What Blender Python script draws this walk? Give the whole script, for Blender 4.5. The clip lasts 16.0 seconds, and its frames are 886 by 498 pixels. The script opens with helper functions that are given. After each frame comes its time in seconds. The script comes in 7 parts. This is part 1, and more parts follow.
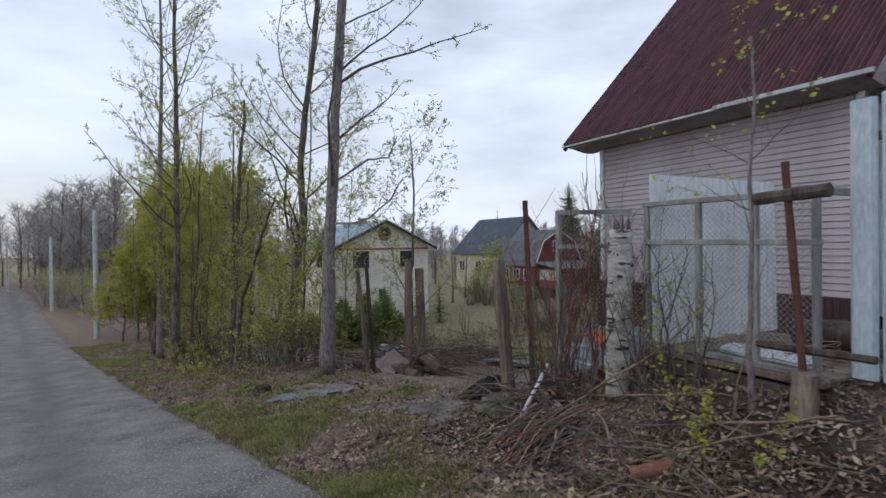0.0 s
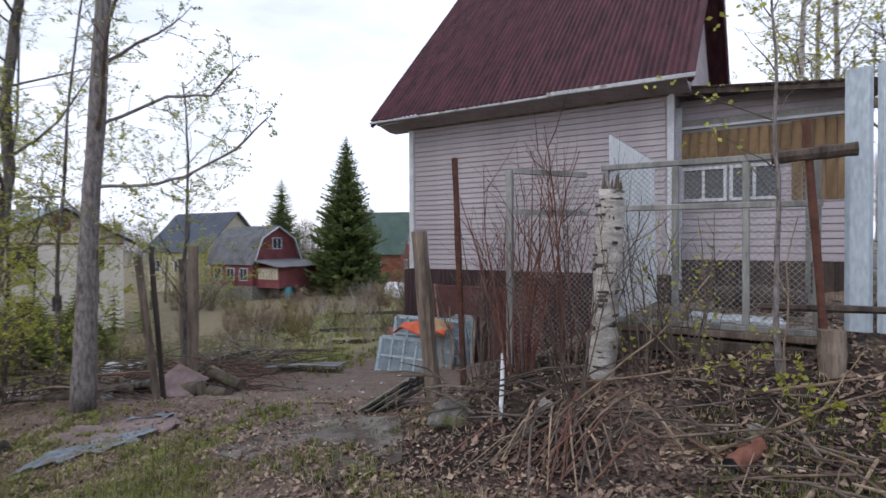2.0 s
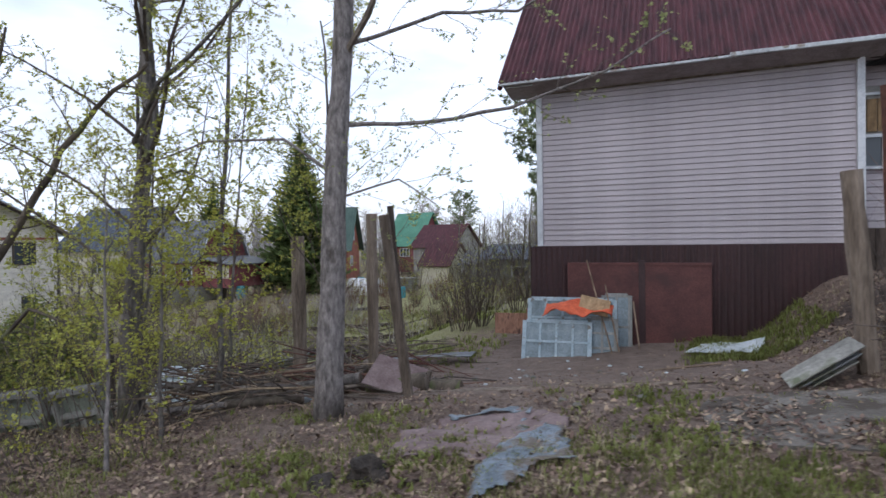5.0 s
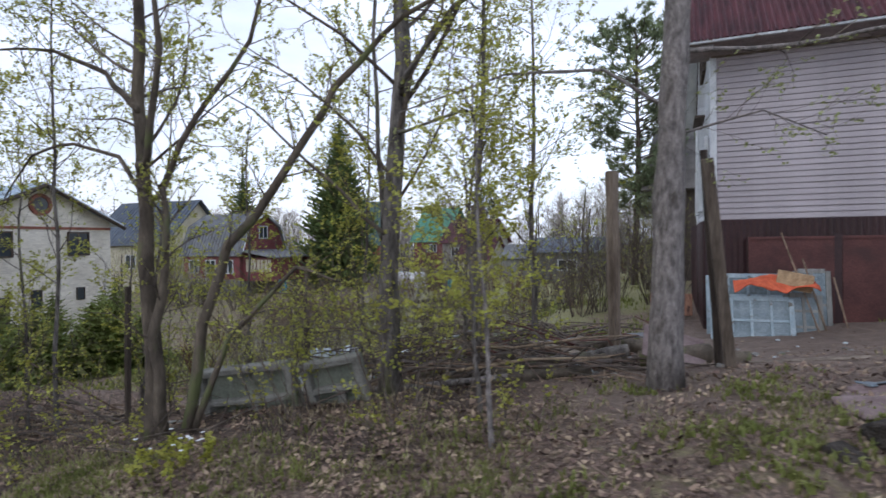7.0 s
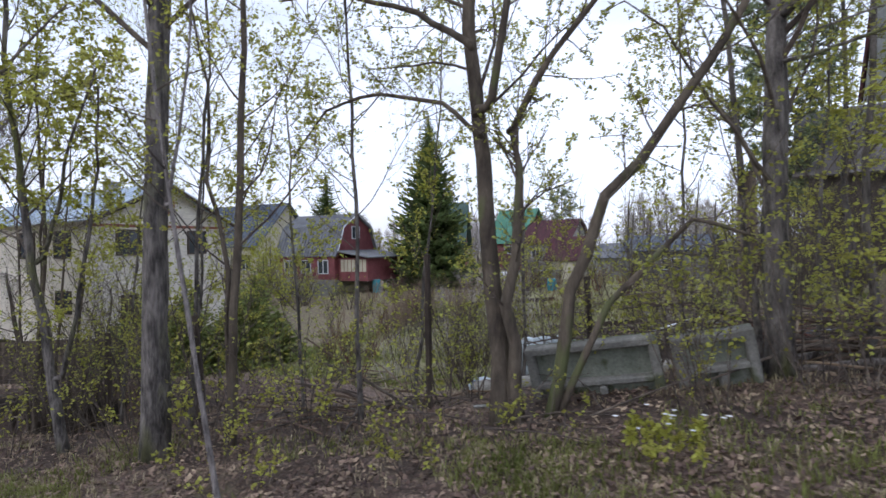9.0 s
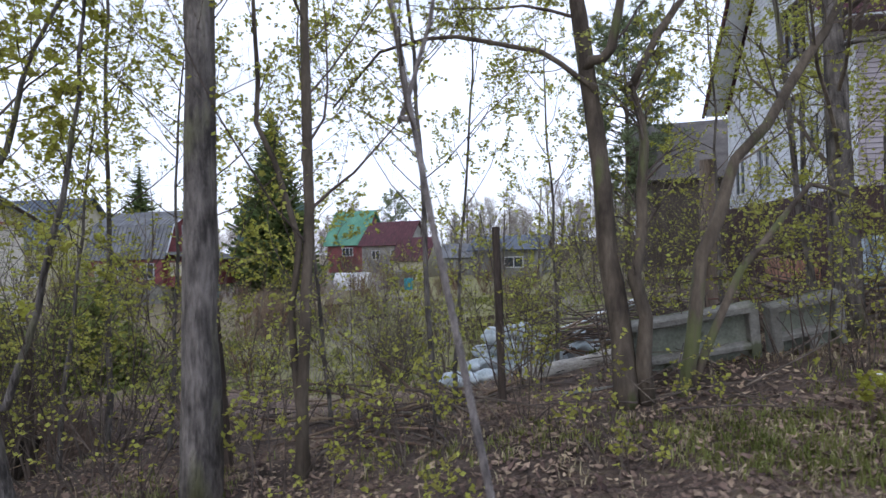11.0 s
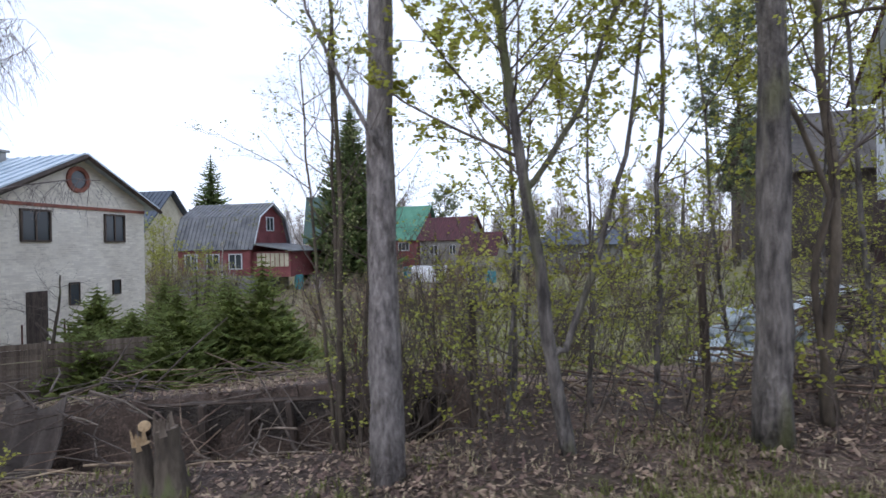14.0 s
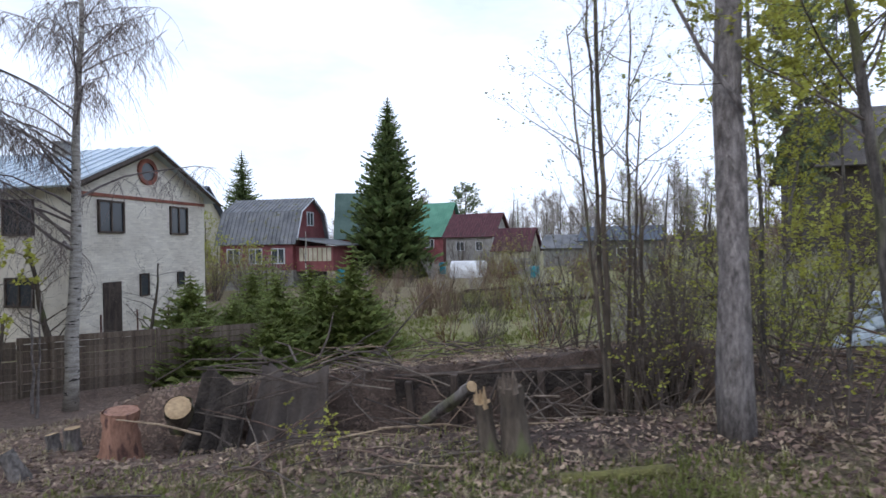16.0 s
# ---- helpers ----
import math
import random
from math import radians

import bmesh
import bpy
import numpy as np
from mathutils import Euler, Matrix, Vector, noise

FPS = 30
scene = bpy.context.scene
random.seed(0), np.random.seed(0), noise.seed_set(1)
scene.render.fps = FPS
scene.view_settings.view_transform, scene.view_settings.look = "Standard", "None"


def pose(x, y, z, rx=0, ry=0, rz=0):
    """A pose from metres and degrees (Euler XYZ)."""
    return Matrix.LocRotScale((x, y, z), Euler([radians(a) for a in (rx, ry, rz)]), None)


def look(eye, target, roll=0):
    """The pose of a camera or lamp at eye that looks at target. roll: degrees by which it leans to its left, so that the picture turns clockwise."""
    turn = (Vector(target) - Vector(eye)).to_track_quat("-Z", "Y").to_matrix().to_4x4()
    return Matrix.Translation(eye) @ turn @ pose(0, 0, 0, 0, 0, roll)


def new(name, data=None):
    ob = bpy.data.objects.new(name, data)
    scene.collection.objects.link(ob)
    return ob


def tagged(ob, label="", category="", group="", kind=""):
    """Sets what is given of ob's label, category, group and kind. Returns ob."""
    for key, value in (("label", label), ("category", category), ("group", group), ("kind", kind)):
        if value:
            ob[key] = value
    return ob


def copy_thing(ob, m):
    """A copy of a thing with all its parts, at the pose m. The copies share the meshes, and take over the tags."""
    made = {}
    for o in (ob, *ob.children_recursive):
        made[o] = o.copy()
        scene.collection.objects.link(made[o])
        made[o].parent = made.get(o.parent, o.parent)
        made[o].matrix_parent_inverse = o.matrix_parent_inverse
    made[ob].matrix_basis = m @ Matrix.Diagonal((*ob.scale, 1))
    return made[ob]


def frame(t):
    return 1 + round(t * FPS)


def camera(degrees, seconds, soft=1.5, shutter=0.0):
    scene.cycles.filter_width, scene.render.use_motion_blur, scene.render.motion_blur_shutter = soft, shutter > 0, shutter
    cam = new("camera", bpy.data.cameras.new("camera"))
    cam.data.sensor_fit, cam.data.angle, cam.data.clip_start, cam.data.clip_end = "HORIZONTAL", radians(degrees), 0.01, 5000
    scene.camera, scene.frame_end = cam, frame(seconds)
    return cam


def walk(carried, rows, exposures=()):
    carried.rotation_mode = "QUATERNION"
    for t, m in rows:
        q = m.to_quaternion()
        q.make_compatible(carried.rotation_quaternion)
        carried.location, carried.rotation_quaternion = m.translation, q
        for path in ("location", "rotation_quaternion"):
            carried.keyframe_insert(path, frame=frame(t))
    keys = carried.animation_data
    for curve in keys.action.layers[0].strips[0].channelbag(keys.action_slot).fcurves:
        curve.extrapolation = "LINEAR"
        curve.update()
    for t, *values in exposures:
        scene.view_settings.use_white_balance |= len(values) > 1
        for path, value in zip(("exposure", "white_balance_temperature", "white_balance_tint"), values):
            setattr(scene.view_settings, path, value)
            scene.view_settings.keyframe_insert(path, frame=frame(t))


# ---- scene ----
cam = camera(77.7, 16.0, 1.5, 0.28)
PATH = [
    (0, (2.036, 1.392, 1.701), (0.251, 2.294, 1.684), -0.7),
    (0.5, (1.322, 1.053, 1.663), (-0.412, 2.05, 1.642), -0.6),
    (1, (0.645, 0.942, 1.562), (-0.989, 2.095, 1.543), -0.4),
    (1.5, (0.09, 0.773, 1.479), (-1.293, 2.217, 1.462), -0.2),
    (2, (-0.587, 0.618, 1.383), (-1.644, 2.316, 1.363), -0.2),
    (2.5, (-1.341, 0.465, 1.309), (-2.215, 2.264, 1.289), -0.2),
    (3, (-2.087, 0.373, 1.209), (-2.922, 2.19, 1.189), -0.3),
    (3.5, (-2.708, 0.189, 1.156), (-3.539, 2.008, 1.139), -0.5),
    (6, (-6.438, -0.666, 0.744), (-7.16, 1.199, 0.716), -0.8),
    (6.5, (-7.113, -0.747, 0.62), (-7.845, 1.114, 0.596), -0.8),
    (7, (-7.867, -0.869, 0.548), (-8.637, 0.977, 0.522), -0.8),
    (8, (-9.323, -1.18, 0.348), (-10.236, 0.599, 0.335), -1.1),
    (8.5, (-10.07, -1.267, 0.226), (-10.998, 0.505, 0.221), -1.1),
    (9, (-10.702, -1.329, 0.159), (-11.65, 0.431, 0.156), -1.2),
    (11.3, (-13.392, -1.444, -0.103), (-13.686, 0.534, -0.105), -1.4),
    (12, (-14.088, -1.674, -0.18), (-14.375, 0.305, -0.18), -1.2),
    (12.5, (-14.743, -1.808, -0.235), (-15.054, 0.167, -0.24), -0.9),
    (13, (-15.379, -1.948, -0.23), (-15.745, 0.018, -0.233), -0.7),
    (13.5, (-15.849, -2.134, -0.267), (-16.252, -0.175, -0.272), -1.0),
    (14, (-16.42, -2.265, -0.289), (-16.847, -0.311, -0.297), -1.0),
    (14.5, (-16.91, -2.377, -0.352), (-17.343, -0.425, -0.358), -1.0),
    (15, (-17.493, -2.522, -0.411), (-17.922, -0.568, -0.418), -0.9),
    (15.5, (-18.093, -2.698, -0.478), (-18.523, -0.744, -0.483), -0.9),
    (16, (-18.688, -2.868, -0.502), (-19.132, -0.918, -0.514), -0.9),
]
walk(cam, [(t, look(eye, target, roll)) for t, eye, target, roll in PATH],
     exposures=[(0.0, -0.27, 6500, 10), (0.5, -0.2, 6600, 11), (1.0, -0.1, 6650, 11), (1.5, 0.04, 6850, 14), (2.0, 0.16, 6700, 13), (2.5, 0.2, 6600, 12), (3.5, 0.22, 6450, 11),
                (6.0, 0.09, 6400, 10), (9.0, 0.13, 6350, 13), (12.0, 0.27, 6300, 13), (16.0, 0.16, 6250, 11)])

# ---- sky and sun ----
world = bpy.data.worlds.new("sky")
scene.world = world
world.use_nodes = True
wt = world.node_tree
for n in list(wt.nodes):
    wt.nodes.remove(n)
w_out = wt.nodes.new("ShaderNodeOutputWorld")
w_bg = wt.nodes.new("ShaderNodeBackground")
w_sky = wt.nodes.new("ShaderNodeTexSky")
w_sky.sky_type = 'NISHITA'
w_sky.sun_disc = False
w_sky.sun_elevation = radians(38)
w_sky.sun_rotation = radians(205)
w_sky.air_density = 1.6
w_sky.dust_density = 1.2
w_co = wt.nodes.new("ShaderNodeTexCoord")
w_map = wt.nodes.new("ShaderNodeMapping")
w_map.inputs["Scale"].default_value = (1.0, 1.0, 3.2)
w_noise = wt.nodes.new("ShaderNodeTexNoise")
w_noise.inputs["Scale"].default_value = 1.6
w_noise.inputs["Detail"].default_value = 7
w_noise.inputs["Roughness"].default_value = 0.55
w_ramp = wt.nodes.new("ShaderNodeValToRGB")
w_ramp.color_ramp.elements[0].position = 0.36
w_ramp.color_ramp.elements[0].color = (0.46, 0.46, 0.46, 1)
w_ramp.color_ramp.elements[1].position = 0.60
w_ramp.color_ramp.elements[1].color = (0.96, 0.96, 0.96, 1)
w_mix = wt.nodes.new("ShaderNodeMix")
w_mix.data_type = 'RGBA'
w_mix.inputs["B"].default_value = (10.75, 11.9, 14.5, 1)      # thin high cloud
wt.links.new(w_co.outputs["Generated"], w_map.inputs["Vector"])
wt.links.new(w_map.outputs["Vector"], w_noise.inputs["Vector"])
wt.links.new(w_noise.outputs["Fac"], w_ramp.inputs["Fac"])
wt.links.new(w_ramp.outputs["Color"], w_mix.inputs["Factor"])
wt.links.new(w_sky.outputs["Color"], w_mix.inputs["A"])
wt.links.new(w_mix.outputs["Result"], w_bg.inputs["Color"])
wt.links.new(w_bg.outputs["Background"], w_out.inputs["Surface"])
w_bg.inputs["Strength"].default_value = 0.1

sun = new("sun", bpy.data.lights.new("sun", 'SUN'))
sun.data.energy = 0.4
sun.data.angle = radians(25)
sun.data.color = (1.0, 0.95, 0.88)
sun.matrix_world = look((0, 0, 30), (8, 16, 12))

# ---- materials ----
def material(name, dark, light, scale=3.0, detail=6.0, rough=0.8, bump=0.3, stretch=(1, 1, 1), spots=None, spot_scale=12.0,
             spot_edge=(0.58, 0.66), metal=0.0, island=0.0, fine=40.0, lo=0.35, hi=0.65, height=0.02, per_object=0.0):
    """Two-scale mottled surface: dark to light noise, fine grain, optional spots of a third colour."""
    m = bpy.data.materials.new(name)
    m.use_nodes = True
    nt = m.node_tree
    bs = nt.nodes["Principled BSDF"]
    bs.inputs["Roughness"].default_value = rough
    bs.inputs["Metallic"].default_value = metal
    co = nt.nodes.new("ShaderNodeTexCoord")
    mp = nt.nodes.new("ShaderNodeMapping")
    mp.inputs["Scale"].default_value = stretch
    nt.links.new(co.outputs["Object"], mp.inputs["Vector"])
    n1 = nt.nodes.new("ShaderNodeTexNoise")
    n1.inputs["Scale"].default_value = scale
    n1.inputs["Detail"].default_value = detail
    n1.inputs["Roughness"].default_value = 0.62
    n2 = nt.nodes.new("ShaderNodeTexNoise")
    n2.inputs["Scale"].default_value = fine
    n2.inputs["Detail"].default_value = 3
    for n in (n1, n2):
        nt.links.new(mp.outputs["Vector"], n.inputs["Vector"])
    rp = nt.nodes.new("ShaderNodeValToRGB")
    rp.color_ramp.elements[0].position = lo
    rp.color_ramp.elements[0].color = (*dark, 1)
    rp.color_ramp.elements[1].position = hi
    rp.color_ramp.elements[1].color = (*light, 1)
    nt.links.new(n1.outputs["Fac"], rp.inputs["Fac"])
    last = rp.outputs["Color"]
    g = nt.nodes.new("ShaderNodeMix")
    g.data_type, g.blend_type = 'RGBA', 'OVERLAY'
    g.inputs["Factor"].default_value = 0.45
    nt.links.new(last, g.inputs["A"])
    nt.links.new(n2.outputs["Fac"], g.inputs["B"])
    last = g.outputs["Result"]
    if spots:
        n3 = nt.nodes.new("ShaderNodeTexNoise")
        n3.inputs["Scale"].default_value = spot_scale
        n3.inputs["Detail"].default_value = 4
        nt.links.new(mp.outputs["Vector"], n3.inputs["Vector"])
        r3 = nt.nodes.new("ShaderNodeValToRGB")
        r3.color_ramp.elements[0].position, r3.color_ramp.elements[1].position = spot_edge
        nt.links.new(n3.outputs["Fac"], r3.inputs["Fac"])
        x3 = nt.nodes.new("ShaderNodeMix")
        x3.data_type = 'RGBA'
        x3.inputs["B"].default_value = (*spots, 1)
        nt.links.new(r3.outputs["Color"], x3.inputs["Factor"])
        nt.links.new(last, x3.inputs["A"])
        last = x3.outputs["Result"]
    if island or per_object:
        if island:
            src = nt.nodes.new("ShaderNodeNewGeometry").outputs["Random Per Island"]
        else:
            src = nt.nodes.new("ShaderNodeObjectInfo").outputs["Random"]
        mr = nt.nodes.new("ShaderNodeMapRange")
        amount = island or per_object
        mr.inputs["To Min"].default_value, mr.inputs["To Max"].default_value = 1 - amount, 1 + amount
        nt.links.new(src, mr.inputs["Value"])
        hs = nt.nodes.new("ShaderNodeHueSaturation")
        nt.links.new(mr.outputs["Result"], hs.inputs["Value"])
        nt.links.new(last, hs.inputs["Color"])
        if island:
            mh = nt.nodes.new("ShaderNodeMapRange")
            mh.inputs["To Min"].default_value, mh.inputs["To Max"].default_value = 0.5 - island * 0.04, 0.5 + island * 0.04
            nt.links.new(src, mh.inputs["Value"])
            nt.links.new(mh.outputs["Result"], hs.inputs["Hue"])
        last = hs.outputs["Color"]
    nt.links.new(last, bs.inputs["Base Color"])
    if bump:
        ad = nt.nodes.new("ShaderNodeMath")
        nt.links.new(n1.outputs["Fac"], ad.inputs[0])
        nt.links.new(n2.outputs["Fac"], ad.inputs[1])
        bp = nt.nodes.new("ShaderNodeBump")
        bp.inputs["Strength"].default_value = bump
        bp.inputs["Distance"].default_value = height
        nt.links.new(ad.outputs["Value"], bp.inputs["Height"])
        nt.links.new(bp.outputs["Normal"], bs.inputs["Normal"])
    return m


M = {}
M["bark_grey"] = material("bark_grey", (0.045, 0.039, 0.036), (0.235, 0.208, 0.19), 14, 9, 0.95, 1.0, (1, 1, 0.3), spots=(0.135, 0.14, 0.055), spot_scale=3.5, spot_edge=(0.54, 0.68), fine=55, height=0.03)
M["bark_pale"] = material("bark_pale", (0.11, 0.096, 0.092), (0.335, 0.297, 0.28), 20, 9, 0.95, 1.0, (1.4, 1.4, 0.45), spots=(0.08, 0.066, 0.056), spot_scale=8, spot_edge=(0.60, 0.74), fine=60, height=0.025)
M["bark_brown"] = material("bark_brown", (0.045, 0.034, 0.026), (0.15, 0.12, 0.09), 6, 7, 0.95, 0.8, (1, 1, 0.3), spots=(0.11, 0.12, 0.05), spot_scale=4)
M["twig"] = material("twig", (0.055, 0.043, 0.036), (0.165, 0.13, 0.106), 6, 4, 0.95, 0.0, island=0.3)
# twigs paled towards grey: the haze of distance is put into this colour
M["twig_hazed"] = material("twig_hazed", (0.28, 0.25, 0.238), (0.45, 0.41, 0.385), 6, 4, 0.95, 0.0, island=0.3)
M["twig_birch"] = material("twig_birch", (0.13, 0.105, 0.10), (0.26, 0.22, 0.21), 6, 4, 0.95, 0.0, island=0.3)
M["twig_red"] = material("twig_red", (0.085, 0.032, 0.026), (0.19, 0.085, 0.06), 5, 4, 0.85, 0.0, island=0.3)
M["straw"] = material("straw", (0.125, 0.085, 0.06), (0.29, 0.205, 0.145), 5, 4, 0.9, 0.0, island=0.45)
M["birch"] = material("birch", (0.26, 0.235, 0.21), (0.56, 0.53, 0.48), 5, 6, 0.85, 0.4, (1, 1, 3.5), spots=(0.045, 0.04, 0.035), spot_scale=4.2, spot_edge=(0.60, 0.64))
M["leaf"] = material("leaf", (0.33, 0.33, 0.055), (0.55, 0.54, 0.13), 3, 3, 0.7, 0.0, island=0.35)
M["leaf_olive"] = material("leaf_olive", (0.28, 0.29, 0.05), (0.49, 0.49, 0.13), 3, 3, 0.7, 0.0, island=0.35)
M["leaf_pale"] = material("leaf_pale", (0.25, 0.28, 0.11), (0.41, 0.43, 0.19), 3, 3, 0.7, 0.0, island=0.35)
M["needle"] = material("needle", (0.08, 0.115, 0.045), (0.20, 0.25, 0.09), 2, 4, 0.8, 0.0, island=0.4)
M["needle_pine"] = material("needle_pine", (0.14, 0.175, 0.10), (0.30, 0.35, 0.19), 2, 4, 0.8, 0.0, island=0.4)
M["needle_young"] = material("needle_young", (0.15, 0.185, 0.055), (0.31, 0.35, 0.115), 2, 4, 0.8, 0.0, island=0.4)
M["litter"] = material("litter", (0.075, 0.046, 0.035), (0.315, 0.218, 0.162), 4, 4, 0.9, 0.0, island=0.65)
M["grass"] = material("grass", (0.15, 0.17, 0.045), (0.31, 0.325, 0.11), 3, 3, 0.85, 0.0, island=0.4)
M["grass_dry"] = material("grass_dry", (0.24, 0.19, 0.11), (0.42, 0.35, 0.23), 3, 3, 0.9, 0.0, island=0.4)
M["siding"] = material("siding", (0.345, 0.305, 0.32), (0.455, 0.405, 0.425), 1.2, 6, 0.55, 0.05, (1, 1, 3), per_object=0.03, fine=60)
M["siding_white"] = material("siding_white", (0.55, 0.57, 0.60), (0.70, 0.72, 0.75), 1.2, 6, 0.5, 0.05, per_object=0.03)
M["trim_white"] = material("trim_white", (0.48, 0.50, 0.53), (0.68, 0.70, 0.72), 3, 6, 0.5, 0.1)
M["roof_maroon"] = material("roof_maroon", (0.045, 0.015, 0.02), (0.118, 0.036, 0.045), 2.2, 8, 0.8, 0.25, (3.0, 0.7, 0.7), spots=(0.20, 0.15, 0.10), spot_scale=26, spot_edge=(0.66, 0.72), fine=70)
M["metal_maroon"] = material("metal_maroon", (0.032, 0.015, 0.016), (0.055, 0.024, 0.025), 1.5, 5, 0.5, 0.1, (1, 1, 0.4))
M["rust_red"] = material("rust_red", (0.065, 0.024, 0.023), (0.125, 0.045, 0.04), 1.6, 8, 0.7, 0.25, spots=(0.07, 0.03, 0.028), spot_scale=2.6, spot_edge=(0.55, 0.7))
M["rust"] = material("rust", (0.055, 0.022, 0.016), (0.14, 0.055, 0.035), 6, 7, 0.85, 0.4)
M["fascia"] = material("fascia", (0.32, 0.335, 0.35), (0.54, 0.56, 0.58), 4, 6, 0.45, 0.1, spots=(0.24, 0.2, 0.17), spot_scale=6)
M["soffit"] = material("soffit", (0.22, 0.185, 0.185), (0.33, 0.285, 0.285), 4, 5, 0.8, 0.2)
M["wood_old"] = material("wood_old", (0.085, 0.062, 0.045), (0.24, 0.19, 0.15), 5, 7, 0.9, 0.5, (1.5, 1.5, 0.2), per_object=0.2)
M["wood_dark"] = material("wood_dark", (0.035, 0.025, 0.02), (0.10, 0.075, 0.06), 5, 7, 0.9, 0.5, (1.5, 1.5, 0.25), per_object=0.2)
M["wood_brown"] = material("wood_brown", (0.12, 0.07, 0.035), (0.33, 0.215, 0.105), 3, 6, 0.8, 0.2, (2.5, 2.5, 0.4), per_object=0.3)
M["wood_fresh"] = material("wood_fresh", (0.30, 0.20, 0.11), (0.50, 0.36, 0.21), 9, 5, 0.85, 0.3)
M["wood_orange"] = material("wood_orange", (0.22, 0.11, 0.075), (0.46, 0.25, 0.17), 7, 8, 0.9, 0.8, (1.5, 1.5, 0.5), spots=(0.11, 0.055, 0.045), spot_scale=7, spot_edge=(0.56, 0.66))
M["wood_grey"] = material("wood_grey", (0.16, 0.16, 0.15), (0.33, 0.33, 0.31), 4, 7, 0.9, 0.4, (1.2, 1.2, 0.3), per_object=0.15)
M["zinc"] = material("zinc", (0.30, 0.31, 0.31), (0.46, 0.47, 0.47), 8, 5, 0.5, 0.1, metal=0.5)
M["galv_blue"] = material("galv_blue", (0.36, 0.43, 0.48), (0.50, 0.57, 0.62), 2, 6, 0.45, 0.1, (1, 1, 0.3), per_object=0.06)
M["poly_sheet"] = material("poly_sheet", (0.52, 0.55, 0.55), (0.70, 0.73, 0.73), 2, 6, 0.35, 0.1)
M["film"] = material("film", (0.40, 0.46, 0.49), (0.66, 0.70, 0.72), 5, 6, 0.3, 0.5)
M["bag"] = material("bag", (0.34, 0.41, 0.44), (0.58, 0.63, 0.65), 4, 6, 0.45, 0.6, per_object=0.15, height=0.04)
M["slate_blue"] = material("slate_blue", (0.10, 0.125, 0.15), (0.24, 0.285, 0.33), 4, 7, 0.5, 0.6, spots=(0.13, 0.105, 0.085), spot_scale=6, spot_edge=(0.5, 0.6), height=0.05)
M["slate_pink"] = material("slate_pink", (0.13, 0.085, 0.082), (0.235, 0.175, 0.17), 4, 7, 0.8, 0.3)
M["orange"] = material("orange", (0.50, 0.075, 0.03), (0.72, 0.15, 0.06), 9, 5, 0.7, 0.8)
M["crate_blue"] = material("crate_blue", (0.27, 0.36, 0.42), (0.46, 0.54, 0.58), 6, 7, 0.75, 0.3, spots=(0.17, 0.16, 0.14), spot_scale=9)
M["glass_dirty"] = material("glass_dirty", (0.13, 0.17, 0.19), (0.26, 0.32, 0.35), 5, 5, 0.25, 0.05)
M["concrete"] = material("concrete", (0.17, 0.165, 0.15), (0.33, 0.32, 0.29), 3, 8, 0.9, 0.5, spots=(0.12, 0.13, 0.08), spot_scale=3)
M["concrete_green"] = material("concrete_green", (0.15, 0.165, 0.13), (0.27, 0.285, 0.235), 3, 8, 0.85, 0.4, spots=(0.09, 0.10, 0.055), spot_scale=5)
M["stone"] = material("stone", (0.16, 0.15, 0.14), (0.33, 0.32, 0.30), 6, 7, 0.9, 0.6, per_object=0.2)
M["stone_mossy"] = material("stone_mossy", (0.10, 0.09, 0.08), (0.24, 0.225, 0.20), 6, 7, 0.9, 0.7, spots=(0.09, 0.10, 0.035), spot_scale=5, spot_edge=(0.5, 0.62))
M["earth_dark"] = material("earth_dark", (0.022, 0.017, 0.014), (0.07, 0.055, 0.045), 5, 8, 0.95, 0.8, height=0.05)
M["clay"] = material("clay", (0.17, 0.065, 0.042), (0.29, 0.12, 0.08), 6, 5, 0.8, 0.3)
M["white_plastic"] = material("white_plastic", (0.62, 0.63, 0.64), (0.78, 0.79, 0.80), 5, 4, 0.4, 0.05)
M["brick_white"] = material("brick_white", (0.62, 0.57, 0.49), (0.80, 0.75, 0.66), 1.0, 7, 0.9, 0.25, per_object=0.06)
M["brick_old"] = material("brick_old", (0.60, 0.55, 0.47), (0.80, 0.75, 0.66), 0.8, 8, 0.9, 0.2, island=0.1)
M["brick_red"] = material("brick_red", (0.20, 0.07, 0.05), (0.34, 0.13, 0.09), 3, 6, 0.9, 0.3)
M["roof_blue"] = material("roof_blue", (0.40, 0.48, 0.56), (0.55, 0.63, 0.70), 1, 6, 0.35, 0.05)
M["roof_grey"] = material("roof_grey", (0.11, 0.115, 0.125), (0.22, 0.225, 0.235), 1.5, 7, 0.8, 0.2, spots=(0.12, 0.12, 0.07), spot_scale=3)
M["roof_slate"] = material("roof_slate", (0.055, 0.07, 0.095), (0.095, 0.115, 0.145), 1, 5, 0.7, 0.1)
M["roof_green"] = material("roof_green", (0.055, 0.20, 0.13), (0.11, 0.30, 0.20), 0.8, 6, 0.5, 0.1)
M["roof_dkgreen"] = material("roof_dkgreen", (0.035, 0.075, 0.06), (0.07, 0.12, 0.10), 0.8, 6, 0.6, 0.1)
M["wall_red"] = material("wall_red", (0.165, 0.042, 0.046), (0.25, 0.075, 0.08), 1.5, 6, 0.7, 0.1, per_object=0.05)
M["wall_brownred"] = material("wall_brownred", (0.20, 0.06, 0.04), (0.32, 0.11, 0.075), 1.5, 6, 0.8, 0.1)
M["wall_grey"] = material("wall_grey", (0.22, 0.21, 0.20), (0.36, 0.35, 0.33), 1.5, 6, 0.8, 0.1)
